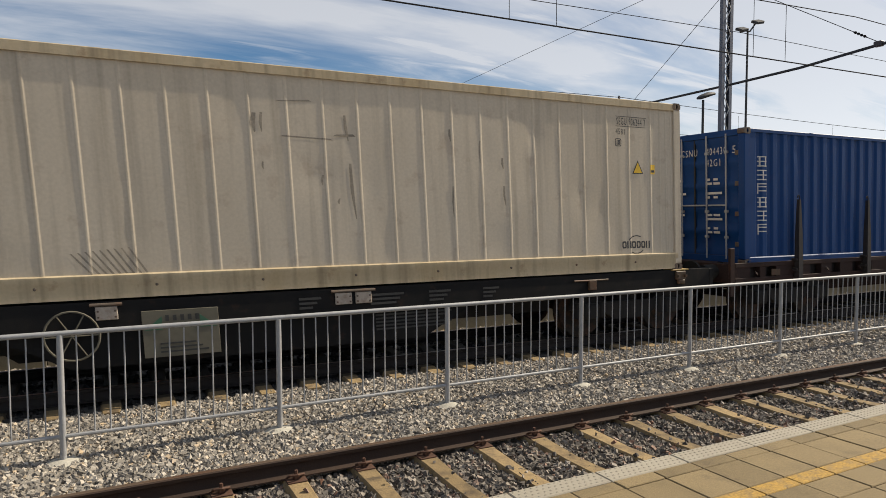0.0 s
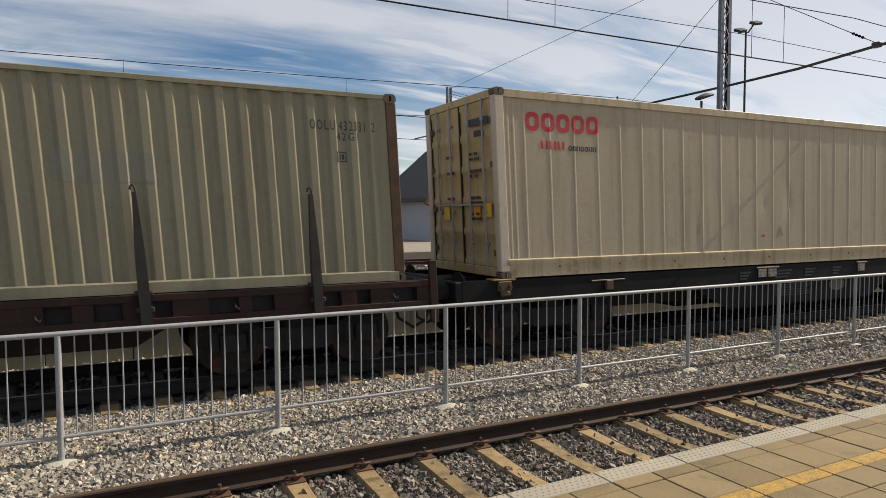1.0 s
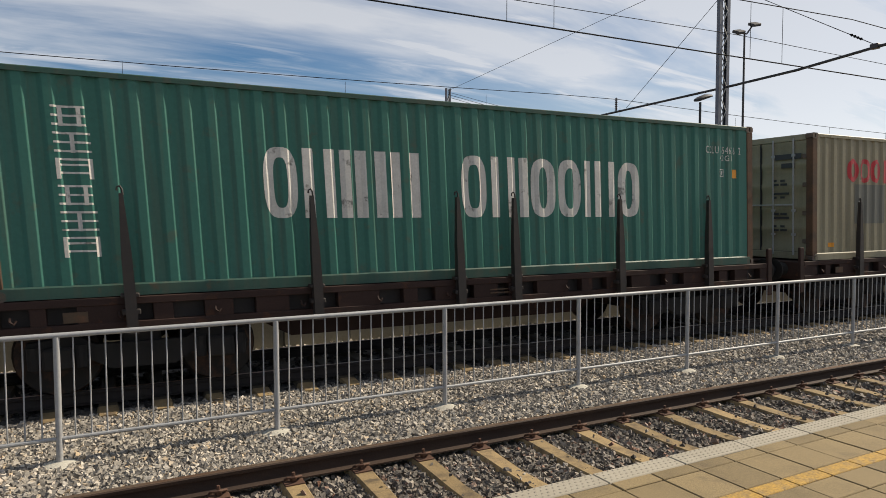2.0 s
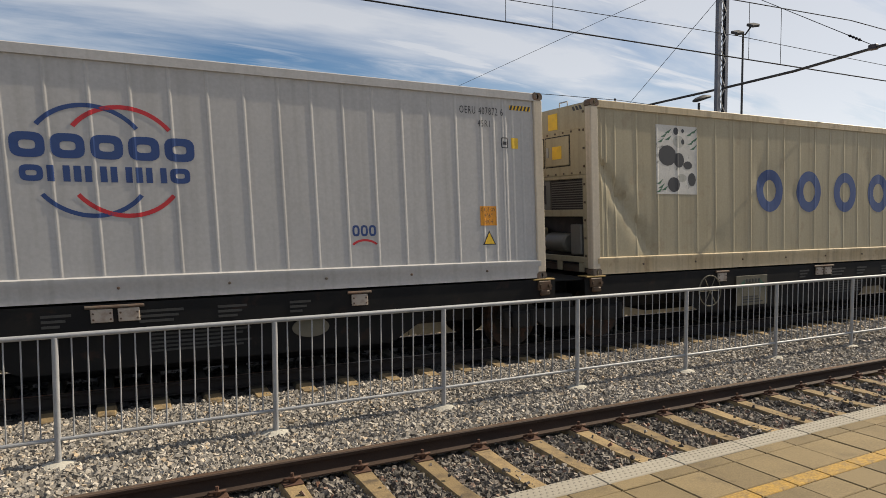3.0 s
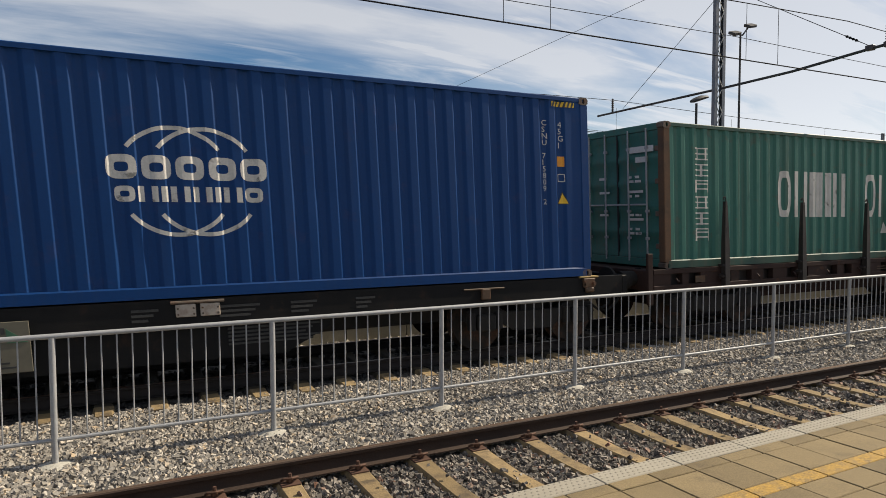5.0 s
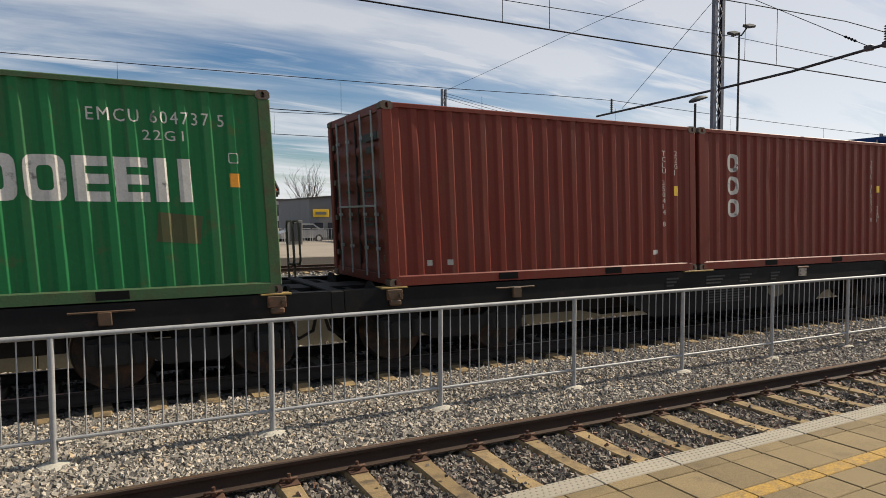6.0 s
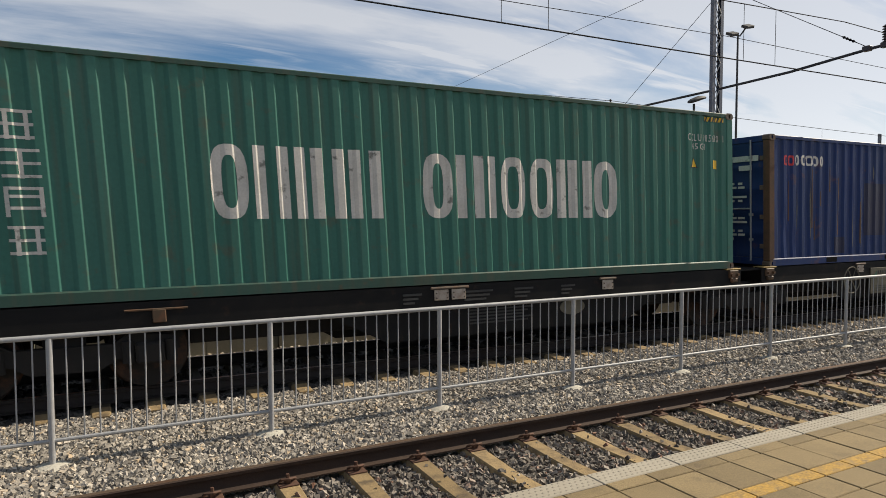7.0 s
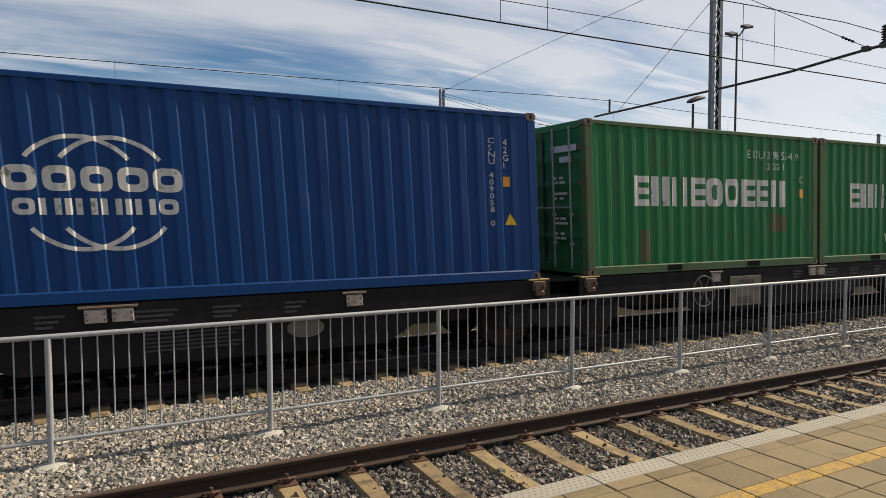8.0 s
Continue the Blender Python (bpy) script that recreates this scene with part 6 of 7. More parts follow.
    for a, d in ((3.89, 1), (4.72, -1)):
        part("green_arrow", Build().prism([(a, 0.78), (a + d * 0.2, 0.78), (a + d * 0.2, 0.94)], "y", -1.246, -1.24), DULL_GREEN, p)
    tb = Build()
    for k in range(5):
        tb.box(4.13 + k * 0.085, 4.17 + k * 0.085, -1.246, -1.24, 0.88, 0.95)
    for k in range(3):
        tb.box(4.05, 4.6 - 0.07 * k, -1.246, -1.24, 0.5 + 0.05 * k, 0.52 + 0.05 * k)
    tagged(part("plate_lettering", tb, MARK_DIM, p), kind="stuff")
    part("round_plate", Build().prism([(-4.28 + 0.255 * math.cos(k * 0.2618), 0.67 + 0.13 * math.sin(k * 0.2618)) for k in range(24)], "y", -1.112, -1.1), PLATE_GREY, w, "dull oval plate")
    part("joint_housing", Build().box(-0.34, 0.34, -0.7, 0.7, 0.72, 1.08, 0.04), BLACK_STEEL, w)
    part("joint_plate", Build().box(-0.46, 0.46, -1.15, 1.15, 1.1, 1.13, 0.004), BLACK_STEEL, w)
    for x in (-11.6, 0.0, 11.6):
        bogie(w, x)
    rail = Build().tube([(-13.5, 1.1, 0.9), (-13.5, 1.1, 2.0), (-13.5, 1.05, 2.08), (-13.5, 0.8, 2.08), (-13.5, 0.73, 2.0), (-13.5, 0.73, 1.45), (-13.5, 0.8, 1.38), (-13.5, 1.1, 1.38)], 0.018, 8)
    part("grab_rail", rail, PLATE_GREY, w, "pale tubular grab rail")
    fore = Build().tube([(13.5, 1.1, 0.9), (13.5, 1.1, 2.0), (13.5, 1.05, 2.08), (13.5, 0.8, 2.08), (13.5, 0.73, 2.0), (13.5, 0.73, 1.45), (13.5, 0.8, 1.38), (13.5, 1.1, 1.38)], 0.018, 8)
    part("grab_rail", fore, PLATE_GREY, w, "pale tubular grab rail")
    # the frame sits five centimetres lower on its springs
    for o in w.children:
        if not o.name.startswith("bogie"):
            o.location.z -= 0.05
    return w


def stake_mesh():
    b = Build()
    p = []
    for z, hx, hy in ((-0.42, 0.062, 0.05), (0.0, 0.062, 0.05), (0.5, 0.055, 0.045), (1.2, 0.022, 0.03)):
        p += [(-hx, -hy, z), (hx, -hy, z), (hx, hy, z), (-hx, hy, z)]
    b.add(p, [(4 * i + k, 4 * i + (k + 1) % 4, 4 * i + (k + 1) % 4 + 4, 4 * i + k + 4) for i in range(3) for k in range(4)] + [(0, 1, 2, 3), (12, 13, 14, 15)])
    b.tube([(0.02, 0, 1.18), (0.015, 0, 1.25), (-0.005, 0, 1.285), (-0.035, 0, 1.27), (-0.04, 0, 1.23)], 0.012, 6)
    b.box(-0.1, 0.1, -0.03, 0.09, -0.2, -0.14, 0.01).box(-0.1, 0.1, -0.03, 0.09, 0.0, 0.05, 0.01)
    return b.mesh("stake", STAKE_STEEL)


STAKE_ME = stake_mesh()


def brown_wagon():
    """A flat wagon with a pierced sill and swing-up stakes along both sides."""
    w = thing("stake_wagon", pose(0, 0, 0), "dark brown flat wagon with upright side stakes", "freight wagon", "wagons of the train")
    hl = 6.42
    posts = (-4.7, -2.48, -0.34, 0.63, 2.7, 4.77)
    for s in (-1, 1):
        part("side_sill", Build().box(-hl, hl, *sorted((s * 1.27, s * 1.16)), 1.08, 1.165, 0.006).box(-hl, hl, *sorted((s * 1.27, s * 1.16)), 0.80, 0.88, 0.006), BROWN_STEEL, w)
        part("sill_web", Build().box(-hl, hl, *sorted((s * 1.1, s * 1.12)), 0.86, 1.1), STAKE_STEEL, w)
        x, k = -hl, 0
        while x < hl - 0.1:
            wd = (0.42, 0.16, 0.6, 0.22, 0.34)[k % 5]
            y0, y1 = sorted((s * 1.255, s * 1.13))
            part("sill_stiffener", cached(("stiff", k, s), lambda: Build().box(x, min(x + wd, hl), y0, y1, 0.875, 1.085, 0.005).mesh("sill_stiffener", BROWN_STEEL)), BROWN_STEEL, w)
            x += wd + (0.28, 0.3, 0.2, 0.36)[k % 4]
            k += 1
        for x in posts:
            o = part("stake", STAKE_ME, STAKE_STEEL, w, "dark tapered steel stake with a hook")
            o.matrix_basis = pose(x, s * 1.335, 1.165, 0, 0, 0 if s < 0 else 180)
        for k in range(12):
            x = -5.9 + k * 1.07
            hk = Build().tube([(x, s * 1.28, 1.0), (x, s * 1.31, 0.96), (x + 0.03, s * 1.31, 0.93), (x + 0.06, s * 1.29, 0.97)], 0.014, 5)
            part("lashing_hook", hk, BROWN_STEEL, w)
    part("floor", Build().box(-hl, hl, -1.16, 1.16, 1.09, 1.15), BROWN_STEEL, w)
    part("centre_beam", Build().prism([(-hl, 1.05), (-hl, 0.8), (-3.2, 0.72), (-2.6, 0.38), (2.6, 0.38), (3.2, 0.72), (hl, 0.8), (hl, 1.05)], "y", -0.3, 0.3), BROWN_STEEL, w)
    tagged(part("lettering_bars", Build().box(0.2, 0.75, -1.262, -1.256, 0.98, 1.0).box(0.2, 0.75, -1.262, -1.256, 0.93, 0.95).box(-5.4, -5.15, -1.262, -1.256, 0.9, 1.02), SPIGOT_OCHRE, w, "pale ochre lettering bars"), kind="stuff")
    for e in (-1, 1):
        part("headstock", Build().box(*sorted((e * hl, e * (hl + 0.12))), -1.25, 1.25, 0.8, 1.16, 0.015), BROWN_STEEL, w)
        buffers(w, e * (hl + 0.12), e, BROWN_STEEL)
        b = Build().box(*sorted((e * (hl + 0.02), e * (hl + 0.14))), -1.28, -1.22, 0.55, 1.45, 0.01)
        part("end_step", b, BROWN_STEEL, w)
        bogie(w, e * 4.6)
    return w


for front, rear in ((39.117, 25.978), (-15.613, -28.748), (-70.259, -83.431), (-97.129, -110.353), (-124.107, -137.264)):
    joint = (front - 12.192 + rear) / 2
    TRAIN.append((black_wagon("low black articulated wagon carrying containers", -1 if abs(joint + 82.9) < 1 else 1 if abs(joint + 109.8) < 1 else 0), joint, 0.0))
for front in (52.93, 12.194, -1.768, -42.556, -56.415):
    TRAIN.append((brown_wagon(), front - 6.096, 0.0))


# ---- overhead line ----
def lattice_mast(x, y, top, label, wide=1.0):
    m = thing("catenary_mast", pose(x, y, 0), label, "mast")
    for s in (-1, 1):
        o = [(s * 0.2, -0.055), (s * 0.2, 0.055), (s * 0.09, 0.055), (s * 0.09, 0.045), (s * 0.19, 0.045), (s * 0.19, -0.045), (s * 0.09, -0.045), (s * 0.09, -0.055)]
        o = [(p * wide, q) for p, q in o]
        part("channel", Build().prism(o, "z", -0.3, top), MAST_STEEL, m)
    lb, k, z = Build(), 0, 0.2
    while z < top - 0.4:
        a, c = (-0.1 * wide, 0.1 * wide) if k % 2 else (0.1 * wide, -0.1 * wide)
        for yy in (-0.05, 0.05):
            lb.tube([(a, yy, z), (c, yy, z + 0.34)], 0.013, 5)
        z, k = z + 0.34, k + 1
    part("lacing", lb, GALV, m, "pale zigzag lacing bars")
    part("mast_foot", Build().box(-0.4, 0.4, -0.4, 0.4, -0.5, -0.05, 0.03), FOOTING, m)
    return m


def wire(name, pts, r, label, mat=None):
    return lone(name, Build().tube(pts, r, 5), mat or WIRE, label, "overhead wire", "overhead wires")


def insulator(b, p, q, r=0.05, n=7):
    """A stack of sheds between two points."""
    p, q = Vector(p), Vector(q)
    radii = [r * 0.45] + [v for k in range(n) for v in (r * 0.45, r, r * 0.9, r * 0.45)] + [r * 0.45]
    b.tube([p.lerp(q, i / (len(radii) - 1)) for i in range(len(radii))], r, 10, radii=radii)


mast = lattice_mast(12.94, 3.2, 11.0, "tall grey lattice mast beside the train's track")
b = Build().tube([(0, -0.1, 5.6), (0, -2.2, 5.66), (0, -4.05, 5.80), (0, -5.2, 5.86)], 0.034, 8)
part("cantilever", b, DARK_TUBE, mast, "dark cantilever tube over the track")
b = Build().tube([(0, 0.1, 5.6), (0, 5.0, 5.52)], 0.034, 8)
part("rear_cantilever", b, DARK_TUBE, mast, "dark cantilever tube over the rear track")
b = Build()
insulator(b, (0, -4.46, 5.85), (0, -4.46, 6.25), 0.075)
part("insulator", b, INSULATOR, mast, "brown ribbed insulator")
for y in (-4.46, -4.07):
    part("clamp", Build().box(-0.06, 0.06, y - 0.09, y + 0.09, 5.76, 5.88, 0.015), INSULATOR, mast)
b = Build().tube([(0, -4.07, 5.86), (0, -0.05, 8.4)], 0.009, 5)
insulator(b, (0, -3.8, 6.03), (0, -3.5, 6.22), 0.032, 4)
part("tie_wire", b, WIRE, mast)
b = Build().tube([(0, 0.05, 8.15), (0, 3.77, 5.6)], 0.008, 5)
part("rear_tie_wire", b, WIRE, mast)
b = Build()
insulator(b, (0, 4.26, 5.56), (0, 4.26, 6.0), 0.05)
part("rear_insulator", b, INSULATOR, mast)


def sagging(x0, x1, y, z0, sag, span=55.0, at=13.0, n=60):
    pts = []
    for i in range(n + 1):
        x = x0 + (x1 - x0) * i / n
        t = ((x - at) / span) % 1.0
        pts.append((x, y, z0 - sag * 4 * t * (1 - t)))
    return pts


wire("contact_wire", [(-60, 0, 5.42), (150, 0, 5.42)], 0.014, "dark contact wire above the train")
wire("carrier_wire", sagging(-60, 150, 0, 6.72, 0.5), 0.011, "dark carrier wire above the train")
wire("feeder_wire", sagging(-60, 150, 3.15, 7.1, 0.25), 0.009, "thin feeder wire fixed to the mast")
wire("contact_wire", [(-60, 11.8, 5.55), (150, 11.8, 5.55)], 0.014, "dark contact wire above a station track")
wire("carrier_wire", sagging(-60, 150, 11.8, 6.95, 0.45, at=16.0), 0.012, "dark carrier wire above a station track")
wire("contact_wire", [(-60, 17.9, 5.5), (150, 17.9, 5.5)], 0.014, "dark contact wire above the far track")
wire("carrier_wire", sagging(-60, 150, 17.9, 6.8, 0.6, at=16.0), 0.012, "dark carrier wire above the far track")
b = Build()
for x in (3.87, 4.86, 9.99, 11.02, 17.5, 20.0):
    t = ((x - 13.0) / 55.0) % 1.0
    b.tube([(x, 0, 5.42), (x, 0, 6.72 - 2.0 * t * (1 - t))], 0.006, 5)
lone("droppers", b, WIRE, "thin dropper wires between carrier and contact wire", "overhead wire", "overhead wires")
b = Build()
for y, zc, zt, xs in ((11.8, 5.55, 6.6, (-8, -1.75, 5.0, 10.5, 17, 24, 31)), (17.9, 5.5, 6.42, (-9, -2.5, 4.2, 11, 18, 25))):
    for x in xs:
        b.tube([(x, y, zc), (x, y, zt)], 0.006, 5)
lone("droppers", b, WIRE, "thin dropper wires above the station tracks", "overhead wire", "overhead wires")
m2 = lattice_mast(10.35, 14.6, 7.3, "grey lattice mast between the station tracks", 0.55)
b = Build().tube([(0, -0.05, 5.6), (0, -2.8, 5.6)], 0.03, 8)
part("cantilever", b, DARK_TUBE, m2)
b = Build().tube([(0, 0.05, 5.53), (0, 3.35, 5.53)], 0.03, 8)
part("cantilever", b, DARK_TUBE, m2)
lattice_mast(41.1, 14.6, 7.2, "distant grey lattice mast between the station tracks", 0.55)
wire("guy_wire", [(10.35, 14.6, 7.2), (11.0, 3.2, 8.02), (11.6, -6, 8.7)], 0.007, "thin guy wire across the tracks")
b = Build()
for k in range(3):
    b.tube([(10.35, 14.6, 7.15 - 0.1 * k), (20, 14.6, 5.6 - 0.2 * k)], 0.008, 5)
lone("stay_wires", b, WIRE, "thin stay wires from the rear mast", "overhead wire", "overhead wires")

# ---- lamps ----
lamp = thing("street_lamp", pose(17.45, 8.0, 0.32), "dark street lamp with a flat oval head", "street lamp")
part("pole", Build().tube([(0, 0, -0.3), (0, 0, 5.95)], 0.055, 10, 0.045), DARK_TUBE, lamp)
hd = Build()
sec = [(-0.28, 0.0, 6.0, 0.06, 0.05), (-0.1, 0.0, 6.06, 0.15, 0.09), (0.2, 0.0, 6.16, 0.17, 0.1), (0.5, 0.0, 6.22, 0.12, 0.06), (0.6, 0, 6.22, 0.05, 0.03)]
hd.add([(x, w * math.cos(k * 0.5236), z + h * math.sin(k * 0.5236)) for x, y, z, w, h in sec for k in range(12)],
       [(i * 12 + k, i * 12 + (k + 1) % 12, (i + 1) * 12 + (k + 1) % 12, (i + 1) * 12 + k) for i in range(4) for k in range(12)] + [tuple(range(12)), tuple(range(48, 60))])
part("lamp_head", hd, DARK_TUBE, lamp)
flood = thing("floodlight_pole", pose(34.7, 20.0, 0), "tall slim pole with two floodlights", "street lamp")
part("pole", Build().tube([(0, 0, -0.3), (0, 0, 13.7)], 0.09, 10, 0.06), DARK_TUBE, flood)
part("cross_arm", Build().tube([(-0.7, 0, 13.6), (-0.2, 0, 13.75), (0.2, 0, 13.75), (0.75, 0, 14.35)], 0.05, 8), DARK_TUBE, flood)
for x, z in ((-0.65, 13.75), (0.8, 14.4)):
    fl = Build().box(-0.35, 0.35, -0.25, 0.25, -0.08, 0.1, 0.03)
    o = part("floodlight", fl, DARK_TUBE, flood, "flat grey floodlight")
    o.matrix_basis = pose(x, -0.1, z, 25, -12, 0)

# ---- station building ----
st = thing("station_building", pose(0, 0, 0), "low pale station building with an orange tiled roof", "building")
WX0, WX1, WY, EAVE, RIDGE = -26.0, 5.0, 23.0, 3.35, 5.95
wall = Build()
# the front wall round a door and a shuttered window
for x0, x1, z0, z1 in ((WX0, -4.15, 0.62, 3.1), (-4.15, -3.35, 2.45, 3.1), (-3.35, 1.15, 0.62, 3.1), (1.15, 2.0, 0.62, 0.95), (1.15, 2.0, 2.1, 3.1), (2.0, WX1, 0.62, 3.1)):
    wb = Build().box(x0, x1, WY, WY + 0.3, z0, z1)
    part("wall", wb, PLASTER_CREAM if x1 < -4 else PLASTER, st)
for x0, x1 in ((WX0, -4.15), (-3.35, WX1)):
    part("plinth", Build().box(x0, x1, WY - 0.02, WY + 0.3, 0.2, 0.62), PLINTH, st, "grey plinth")
gb = Build().prism([(WY + 0.3, 0.2), (WY + 8, 0.2), (WY + 8, EAVE - 0.1), (WY + 4.1, RIDGE - 0.2), (WY + 0.3, EAVE - 0.1)], "x", WX1 - 0.3, WX1)
part("gable_wall", gb, PLASTER, st)
part("rear_wall", Build().box(WX0, WX1 - 0.3, WY + 7.7, WY + 8, 0.2, 3.2), PLASTER, st)
dr = part("door", Build().box(-4.15, -3.35, WY + 0.15, WY + 0.2, 0.28, 2.45, 0.01), DOOR_DARK, st, "dark door with a glass pane")
part("door_glass", Build().box(-3.98, -3.55, WY + 0.13, WY + 0.15, 1.35, 2.15), GLASS_DARK, dr)
part("door_handle", Build().box(-3.46, -3.42, WY + 0.08, WY + 0.15, 1.0, 1.25, 0.01), GALV, dr, "bright handle")
sh = Build().box(1.15, 2.0, WY + 0.12, WY + 0.2, 0.95, 2.1)
for k in range(15):
    sh.box(1.18, 1.97, WY + 0.08, WY + 0.12, 0.98 + k * 0.072, 1.035 + k * 0.072, 0.008)
win = part("window", sh, SHUTTER, st, "window behind a closed grey roller shutter")
part("window_sill", Build().box(1.08, 2.07, WY - 0.06, WY + 0.12, 0.89, 0.95, 0.006), PLINTH, win)
part("shutter_box", Build().box(1.08, 2.07, WY - 0.03, WY + 0.12, 2.1, 2.22, 0.006), SHUTTER, win)
part("eave_board", Build().box(WX0, WX1 + 0.4, WY - 0.65, WY - 0.6, 3.05, 3.33).box(WX0, WX1 + 0.3, WY - 0.6, WY + 0.1, 3.05, 3.1), DARK_TRIM, st, "dark timber eaves board")
gt = Build().tube([(WX0, WY - 0.72, 3.3), (WX1 + 0.4, WY - 0.72, 3.27)], 0.07, 8)
part("gutter", gt, DARK_TRIM, st)
dp = Build().tube([(WX1 + 0.25, WY - 0.7, 3.25), (WX1 + 0.22, WY - 0.55, 2.95), (WX1 - 0.12, WY - 0.1, 2.75), (WX1 - 0.12, WY - 0.1, 0.3)], 0.05, 8)
part("downpipe", dp, GALV, st, "zinc downpipe")


COURSES = 21


def course_mesh(dy, dz):
    """One course of pantiles: a wavy strip with a thick lower edge, a course deep and a little more."""
    b, n = Build(), int((WX1 + 0.42 - WX0) / 0.11)
    for i in range(n + 1):
        x, w = WX0 + i * 0.11, 0.022 * (i % 2)
        b.v += [(x, 0, 0.05 + w), (x, dy * 1.12, dz * 1.12 + w), (x, 0, -0.03)]
    b.f = [(3 * i, 3 * i + 3, 3 * i + 4, 3 * i + 1) for i in range(n)] + [(3 * i, 3 * i + 2, 3 * i + 5, 3 * i + 3) for i in range(n)]
    return b.mesh("tile_course", ROOF_TILE)


rf = part("roof", Build().prism([(WY - 0.6, EAVE - 0.07), (WY + 4.0, RIDGE - 0.06), (WY + 8.6, EAVE - 0.07), (WY + 8.6, EAVE - 0.12), (WY + 4.0, RIDGE - 0.12), (WY - 0.6, EAVE - 0.12)], "x", WX0, WX1 + 0.4), DARK_TRIM, st, "orange pantile roof")
for y0, way in ((WY - 0.65, 1), (WY + 8.65, -1)):
    dy, dz = way * 4.65 / COURSES, (RIDGE - EAVE + 0.02) / COURSES
    me = course_mesh(dy, dz)
    for k in range(COURSES):
        part("tile_course", me, ROOF_TILE, rf).location = (0, y0 + k * dy, EAVE - 0.02 + k * dz)
rb = Build()
for k in range(90):
    x = WX0 + k * 0.35
    if x < WX1 + 0.4:
        rb.tube([(x, WY + 4.0, RIDGE + 0.02), (x + 0.37, WY + 4.0, RIDGE + 0.045)], 0.1, 8)
part("ridge_tiles", rb, ROOF_TILE, rf)
part("verge_board", Build().prism([(WY - 0.66, EAVE - 0.2), (WY - 0.66, EAVE + 0.08), (WY + 4.0, RIDGE + 0.1), (WY + 4.0, RIDGE - 0.2)], "x", WX1 + 0.4, WX1 + 0.46), DARK_TRIM, rf, "dark verge board")

# ---- beyond the station ----
hall = thing("warehouse", pose(0, 0, 0), "dark grey flat warehouse with a yellow sign", "building")
part("wall", Build().prism([(12.6, -0.1), (17.0, -0.1), (17.0, 3.85), (12.6, 3.5)], "y", 42, 52), HALL_GREY, hall)
part("roof_edge", Build().prism([(12.5, 3.5), (17.05, 3.86), (17.05, 3.98), (12.5, 3.62)], "y", 41.85, 52.1), DARK_TRIM, hall)
part("sign", Build().box(12.85, 14.15, 41.85, 41.95, 2.05, 2.65, 0.02), MARK_YELLOW, hall, "plain yellow sign")
part("sign_bars", Build().box(13.05, 13.95, 41.83, 41.85, 2.25, 2.45), PATCH_GREY, hall)
for x in (13.0, 14.1, 15.2, 16.2):
    part("window", Build().box(x, x + 0.7, 41.95, 42.02, 0.3, 1.6, 0.01), GLASS_DARK, hall)
annex = thing("low_white_building", pose(0, 0, 0), "low white building with a flat roof", "building")
part("wall", Build().box(17.2, 22.5, 43, 50, -0.1, 3.6), PLASTER, annex)
part("roof_edge", Build().box(17.1, 22.6, 42.8, 50.1, 3.6, 3.75, 0.01), DARK_TRIM, annex)
part("plinth", Build().box(17.2, 22.5, 42.97, 43.0, -0.1, 0.5), PLINTH, annex)
house = thing("gabled_house", pose(0, 0, 0), "pale house with a dark gabled roof", "building")
part("wall", Build().prism([(17.1, 0.1), (24.2, 0.1), (24.2, 3.3), (20.7, 6.4), (17.1, 3.3)], "y", 30, 38), PLASTER, house)
part("roof", Build().prism([(16.2, 2.95), (16.2, 3.2), (20.7, 7.1), (25.2, 3.2), (25.2, 2.95), (20.7, 6.8)], "y", 29.2, 38.5), DARK_TRIM, house)
part("gutter", Build().tube([(16.2, 29.2, 3.0), (16.2, 38, 3.0)], 0.08, 8), DARK_TRIM, house)
part("downpipe", Build().tube([(16.25, 29.4, 3.0), (16.5, 29.6, 2.75), (17.05, 29.9, 2.6), (17.05, 29.9, 0.1)], 0.06, 8), DARK_TRIM, house)
office = thing("office_building", pose(0, 0, 0), "long pale two-storey office building with a window band", "building")
part("wall", Build().box(14, 40, 110, 122, -0.3, 4.9), PLASTER, office)
part("roof", Build().box(13.4, 40.6, 109.4, 122.6, 4.9, 5.25, 0.02), DARK_TRIM, office)
for k in range(17):
    x = 15 + 1.5 * k
    w = part("window", Build().box(x, x + 1.15, 109.9, 110.05, 2.2, 4.2), GLASS_DARK, office)
    part("window_frame", Build().box(x - 0.08, x, 109.85, 110.05, 2.1, 4.3).box(x + 0.54, x + 0.61, 109.85, 109.95, 2.2, 4.2), PLASTER, w)
    part("lower_window", Build().box(x, x + 1.15, 109.9, 110.05, -0.2, 1.3), GLASS_DARK, office)


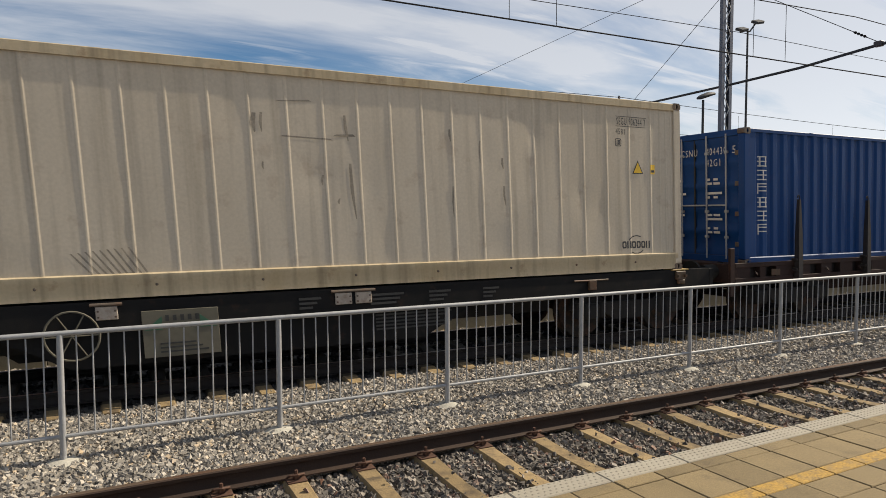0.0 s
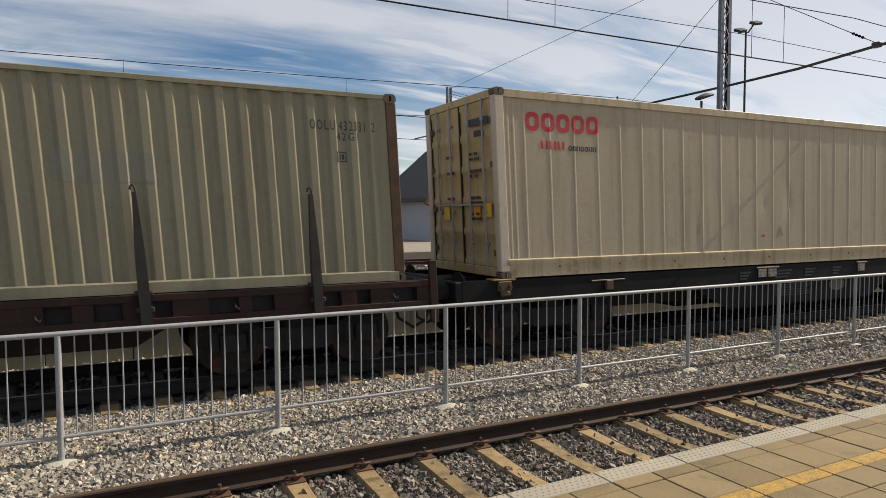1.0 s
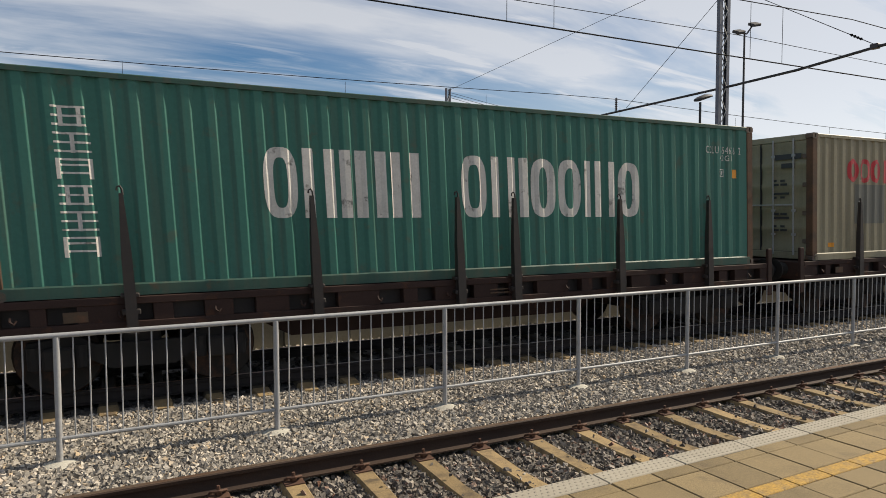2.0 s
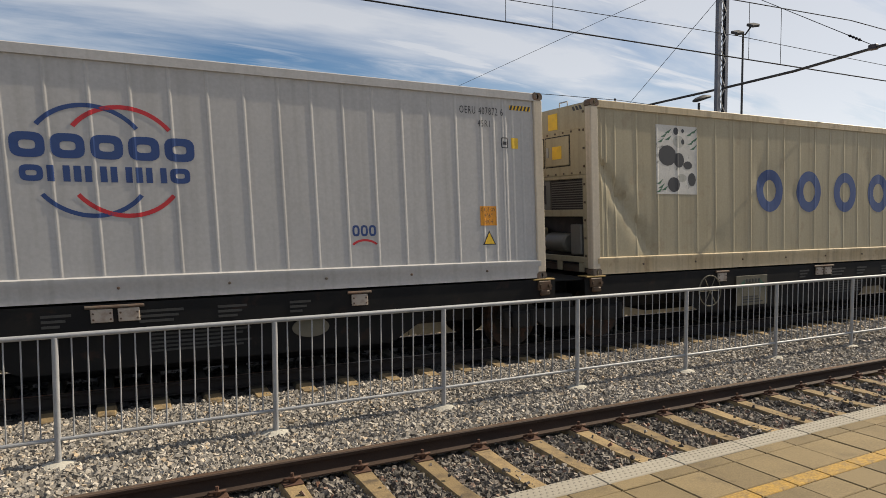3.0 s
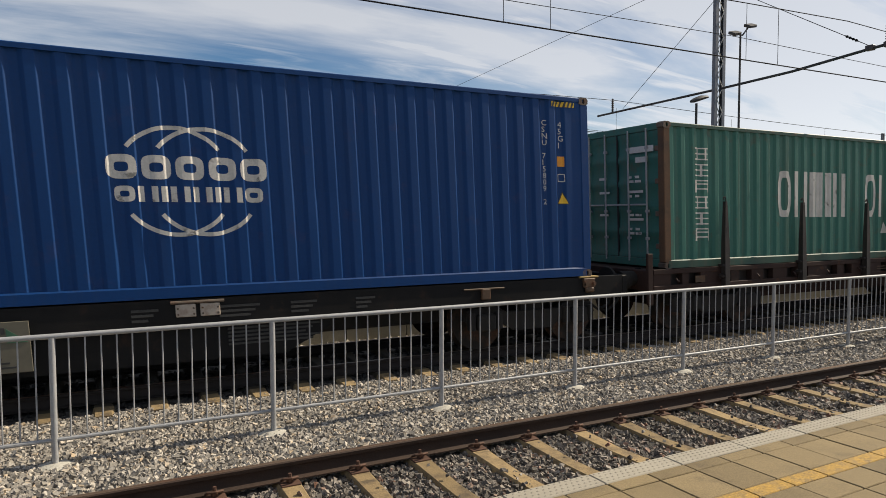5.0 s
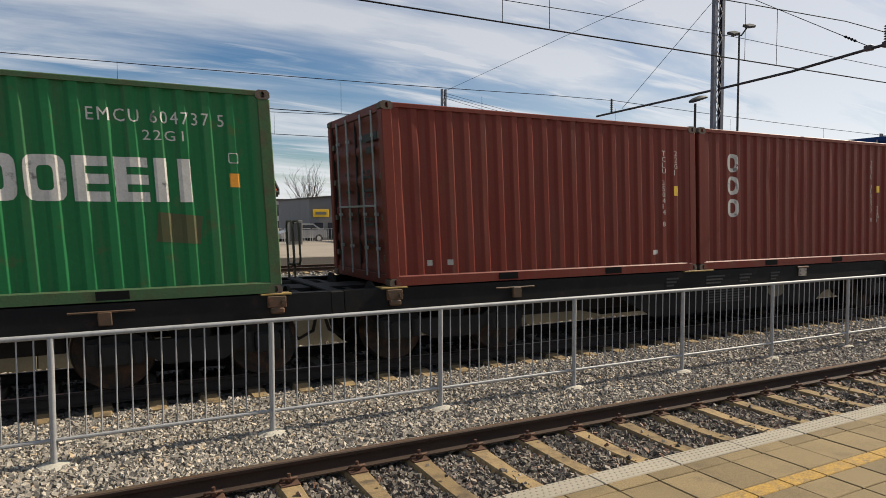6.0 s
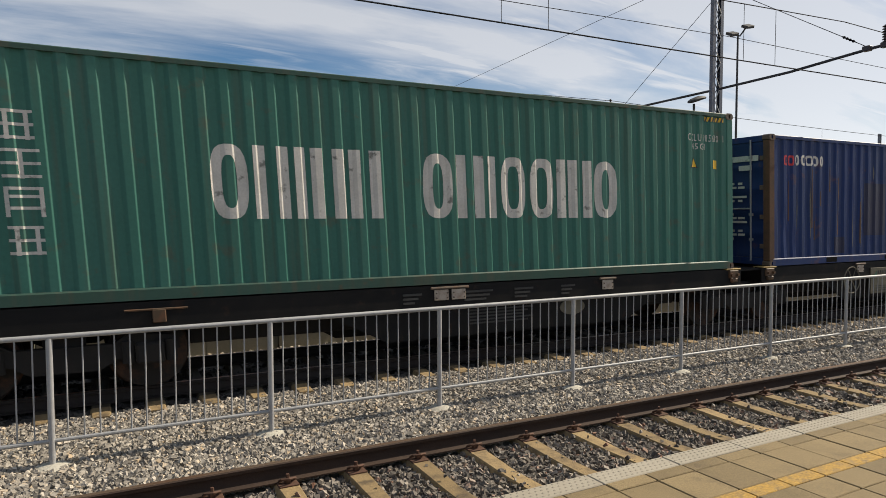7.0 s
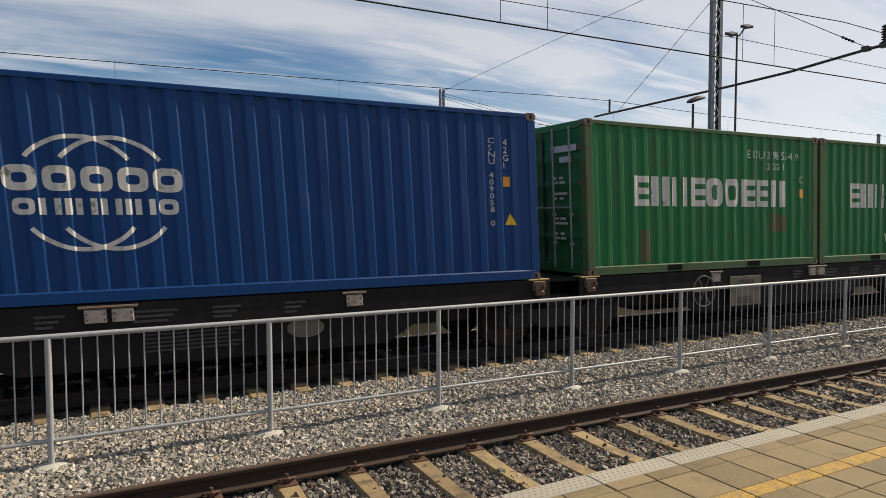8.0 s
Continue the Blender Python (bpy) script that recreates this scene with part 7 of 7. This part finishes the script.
def bare_tree(x, y, height, spread, seed, label):
    rng = random.Random(seed)
    t = thing("bare_tree", pose(x, y, 0), label, "tree")
    part("trunk", Build().tube([(0, 0, -0.1), (0.04, 0, height * 0.2), (0, 0.02, height * 0.45)], 0.13, 8, 0.09), BARK, t)
    b = Build()

    def limb(p, d, length, r, depth):
        pts = [p]
        for _ in range(3):
            d = (d + Vector((rng.uniform(-.25, .25), rng.uniform(-.25, .25), rng.uniform(-.02, .22)))).normalized()
            pts.append(pts[-1] + d * length / 3)
        b.tube(pts, r, 5 if depth < 2 else 3, r * 0.5)
        if depth < 4:
            for k in range(5 if depth < 2 else 4):
                q = pts[1 + k % 3]
                nd = (d + Vector((rng.uniform(-1, 1), rng.uniform(-1, 1), rng.uniform(-.1, .7))) * spread).normalized()
                limb(q, nd, length * rng.uniform(0.5, 0.72), r * 0.5, depth + 1)
    for k in range(6):
        a = k * 1.05 + rng.uniform(-.3, .3)
        limb(Vector((0, 0, height * (0.3 + 0.03 * k))), Vector((math.cos(a) * 0.7, math.sin(a) * 0.7, 0.9)).normalized(), height * 0.34, 0.05, 1)
    part("crown", b, BARK, t, "bare fan of fine twigs")
    return t


bare_tree(14.3, 48.5, 6.4, 0.75, 4, "bare leafless tree in front of the warehouse")
bare_tree(28.5, 62, 6.5, 0.75, 9, "bare leafless tree behind the white building")
bare_tree(9.3, 75, 6.0, 0.75, 12, "bare leafless tree beside the forecourt")

car = thing("parked_car", pose(11.4, 40.5, 0.13, 0, 0, 12), "small silver parked car on the forecourt", "car")
prof = [(-1.9, 0.3), (-1.95, 0.7), (-1.5, 0.85), (-1.0, 0.92), (-0.45, 1.38), (0.75, 1.42), (1.4, 1.0), (1.9, 0.9), (1.95, 0.35)]
part("body", Build().prism(prof, "y", -0.8, 0.8), CAR_PAINT, car)
part("window", Build().prism([(-0.85, 0.95), (-0.4, 1.3), (0.7, 1.34), (1.15, 1.0)], "y", -0.815, 0.815), GLASS_DARK, car)
for x in (-1.2, 1.2):
    for s in (-1, 1):
        wh = part("wheel", Build().turned([(s * 0.68, 0.3), (s * 0.82, 0.3), (s * 0.83, 0.2), (s * 0.81, 0.18)], (x, 0, 0.3), "y", 18), RUBBER, car)
        part("rim", Build().turned([(s * 0.81, 0.18), (s * 0.825, 0.05)], (x, 0, 0.3), "y", 14), GALV, wh)
cab = thing("ticket_cabinet", pose(9.0, 33.0, 0.25), "grey upright cabinet on the forecourt", "cabinet")
part("body", Build().box(-0.45, 0.45, -0.3, 0.3, 0.0, 1.6, 0.02), UNIT_GREY, cab)
part("panel", Build().box(-0.36, 0.36, -0.32, -0.3, 0.25, 1.45, 0.01), DOOR_DARK, cab)
for k in range(9):
    x = 8.2 + k * 1.0
    rl = thing("forecourt_railing", pose(x, 36.5, 0.24), "thin steel railing on the forecourt", "railing", "forecourt railings")
    part("hoop", Build().tube([(0, 0, -0.1), (0, 0, 1.0), (0.85, 0, 1.0), (0.85, 0, -0.1)], 0.025, 6), GALV, rl)
    for j in range(3):
        part("bar", Build().tube([(0.2 + 0.22 * j, 0, 0.0), (0.2 + 0.22 * j, 0, 1.0)], 0.012, 5), GALV, rl)


# ---- what moves ----
# metres that the train has gone by each second of the clip
RUN = [(0.0, -32.395), (0.3, -26.036), (0.4, -23.80), (0.5, -20.87), (0.6, -19.40), (1.0, -10.809), (1.5, 0.0), (2.8, 28.218), (3.0, 32.605), (3.2, 36.02), (3.5, 42.651),
       (4.0, 53.448), (4.5, 64.373), (4.7, 68.63), (5.8, 92.509), (6.0, 96.844), (6.5, 107.708), (7.0, 118.64), (7.5, 129.512), (8.0, 141.101)]


def motions():
    for ob, along, z in TRAIN:
        walk(ob, [(t, pose(along + d, 0, z)) for t, d in RUN])
    # wheels turn as they roll, a little under a quarter turn for every thirtieth of a second
    step = math.degrees(21.65 / 30 / 0.488)
    for ob, x in WHEELSETS:
        walk(ob, [(k / 30, pose(x, 0, 0.46) @ Matrix.Rotation(radians(step * k), 4, "Y")) for k in range(241)])


motions()
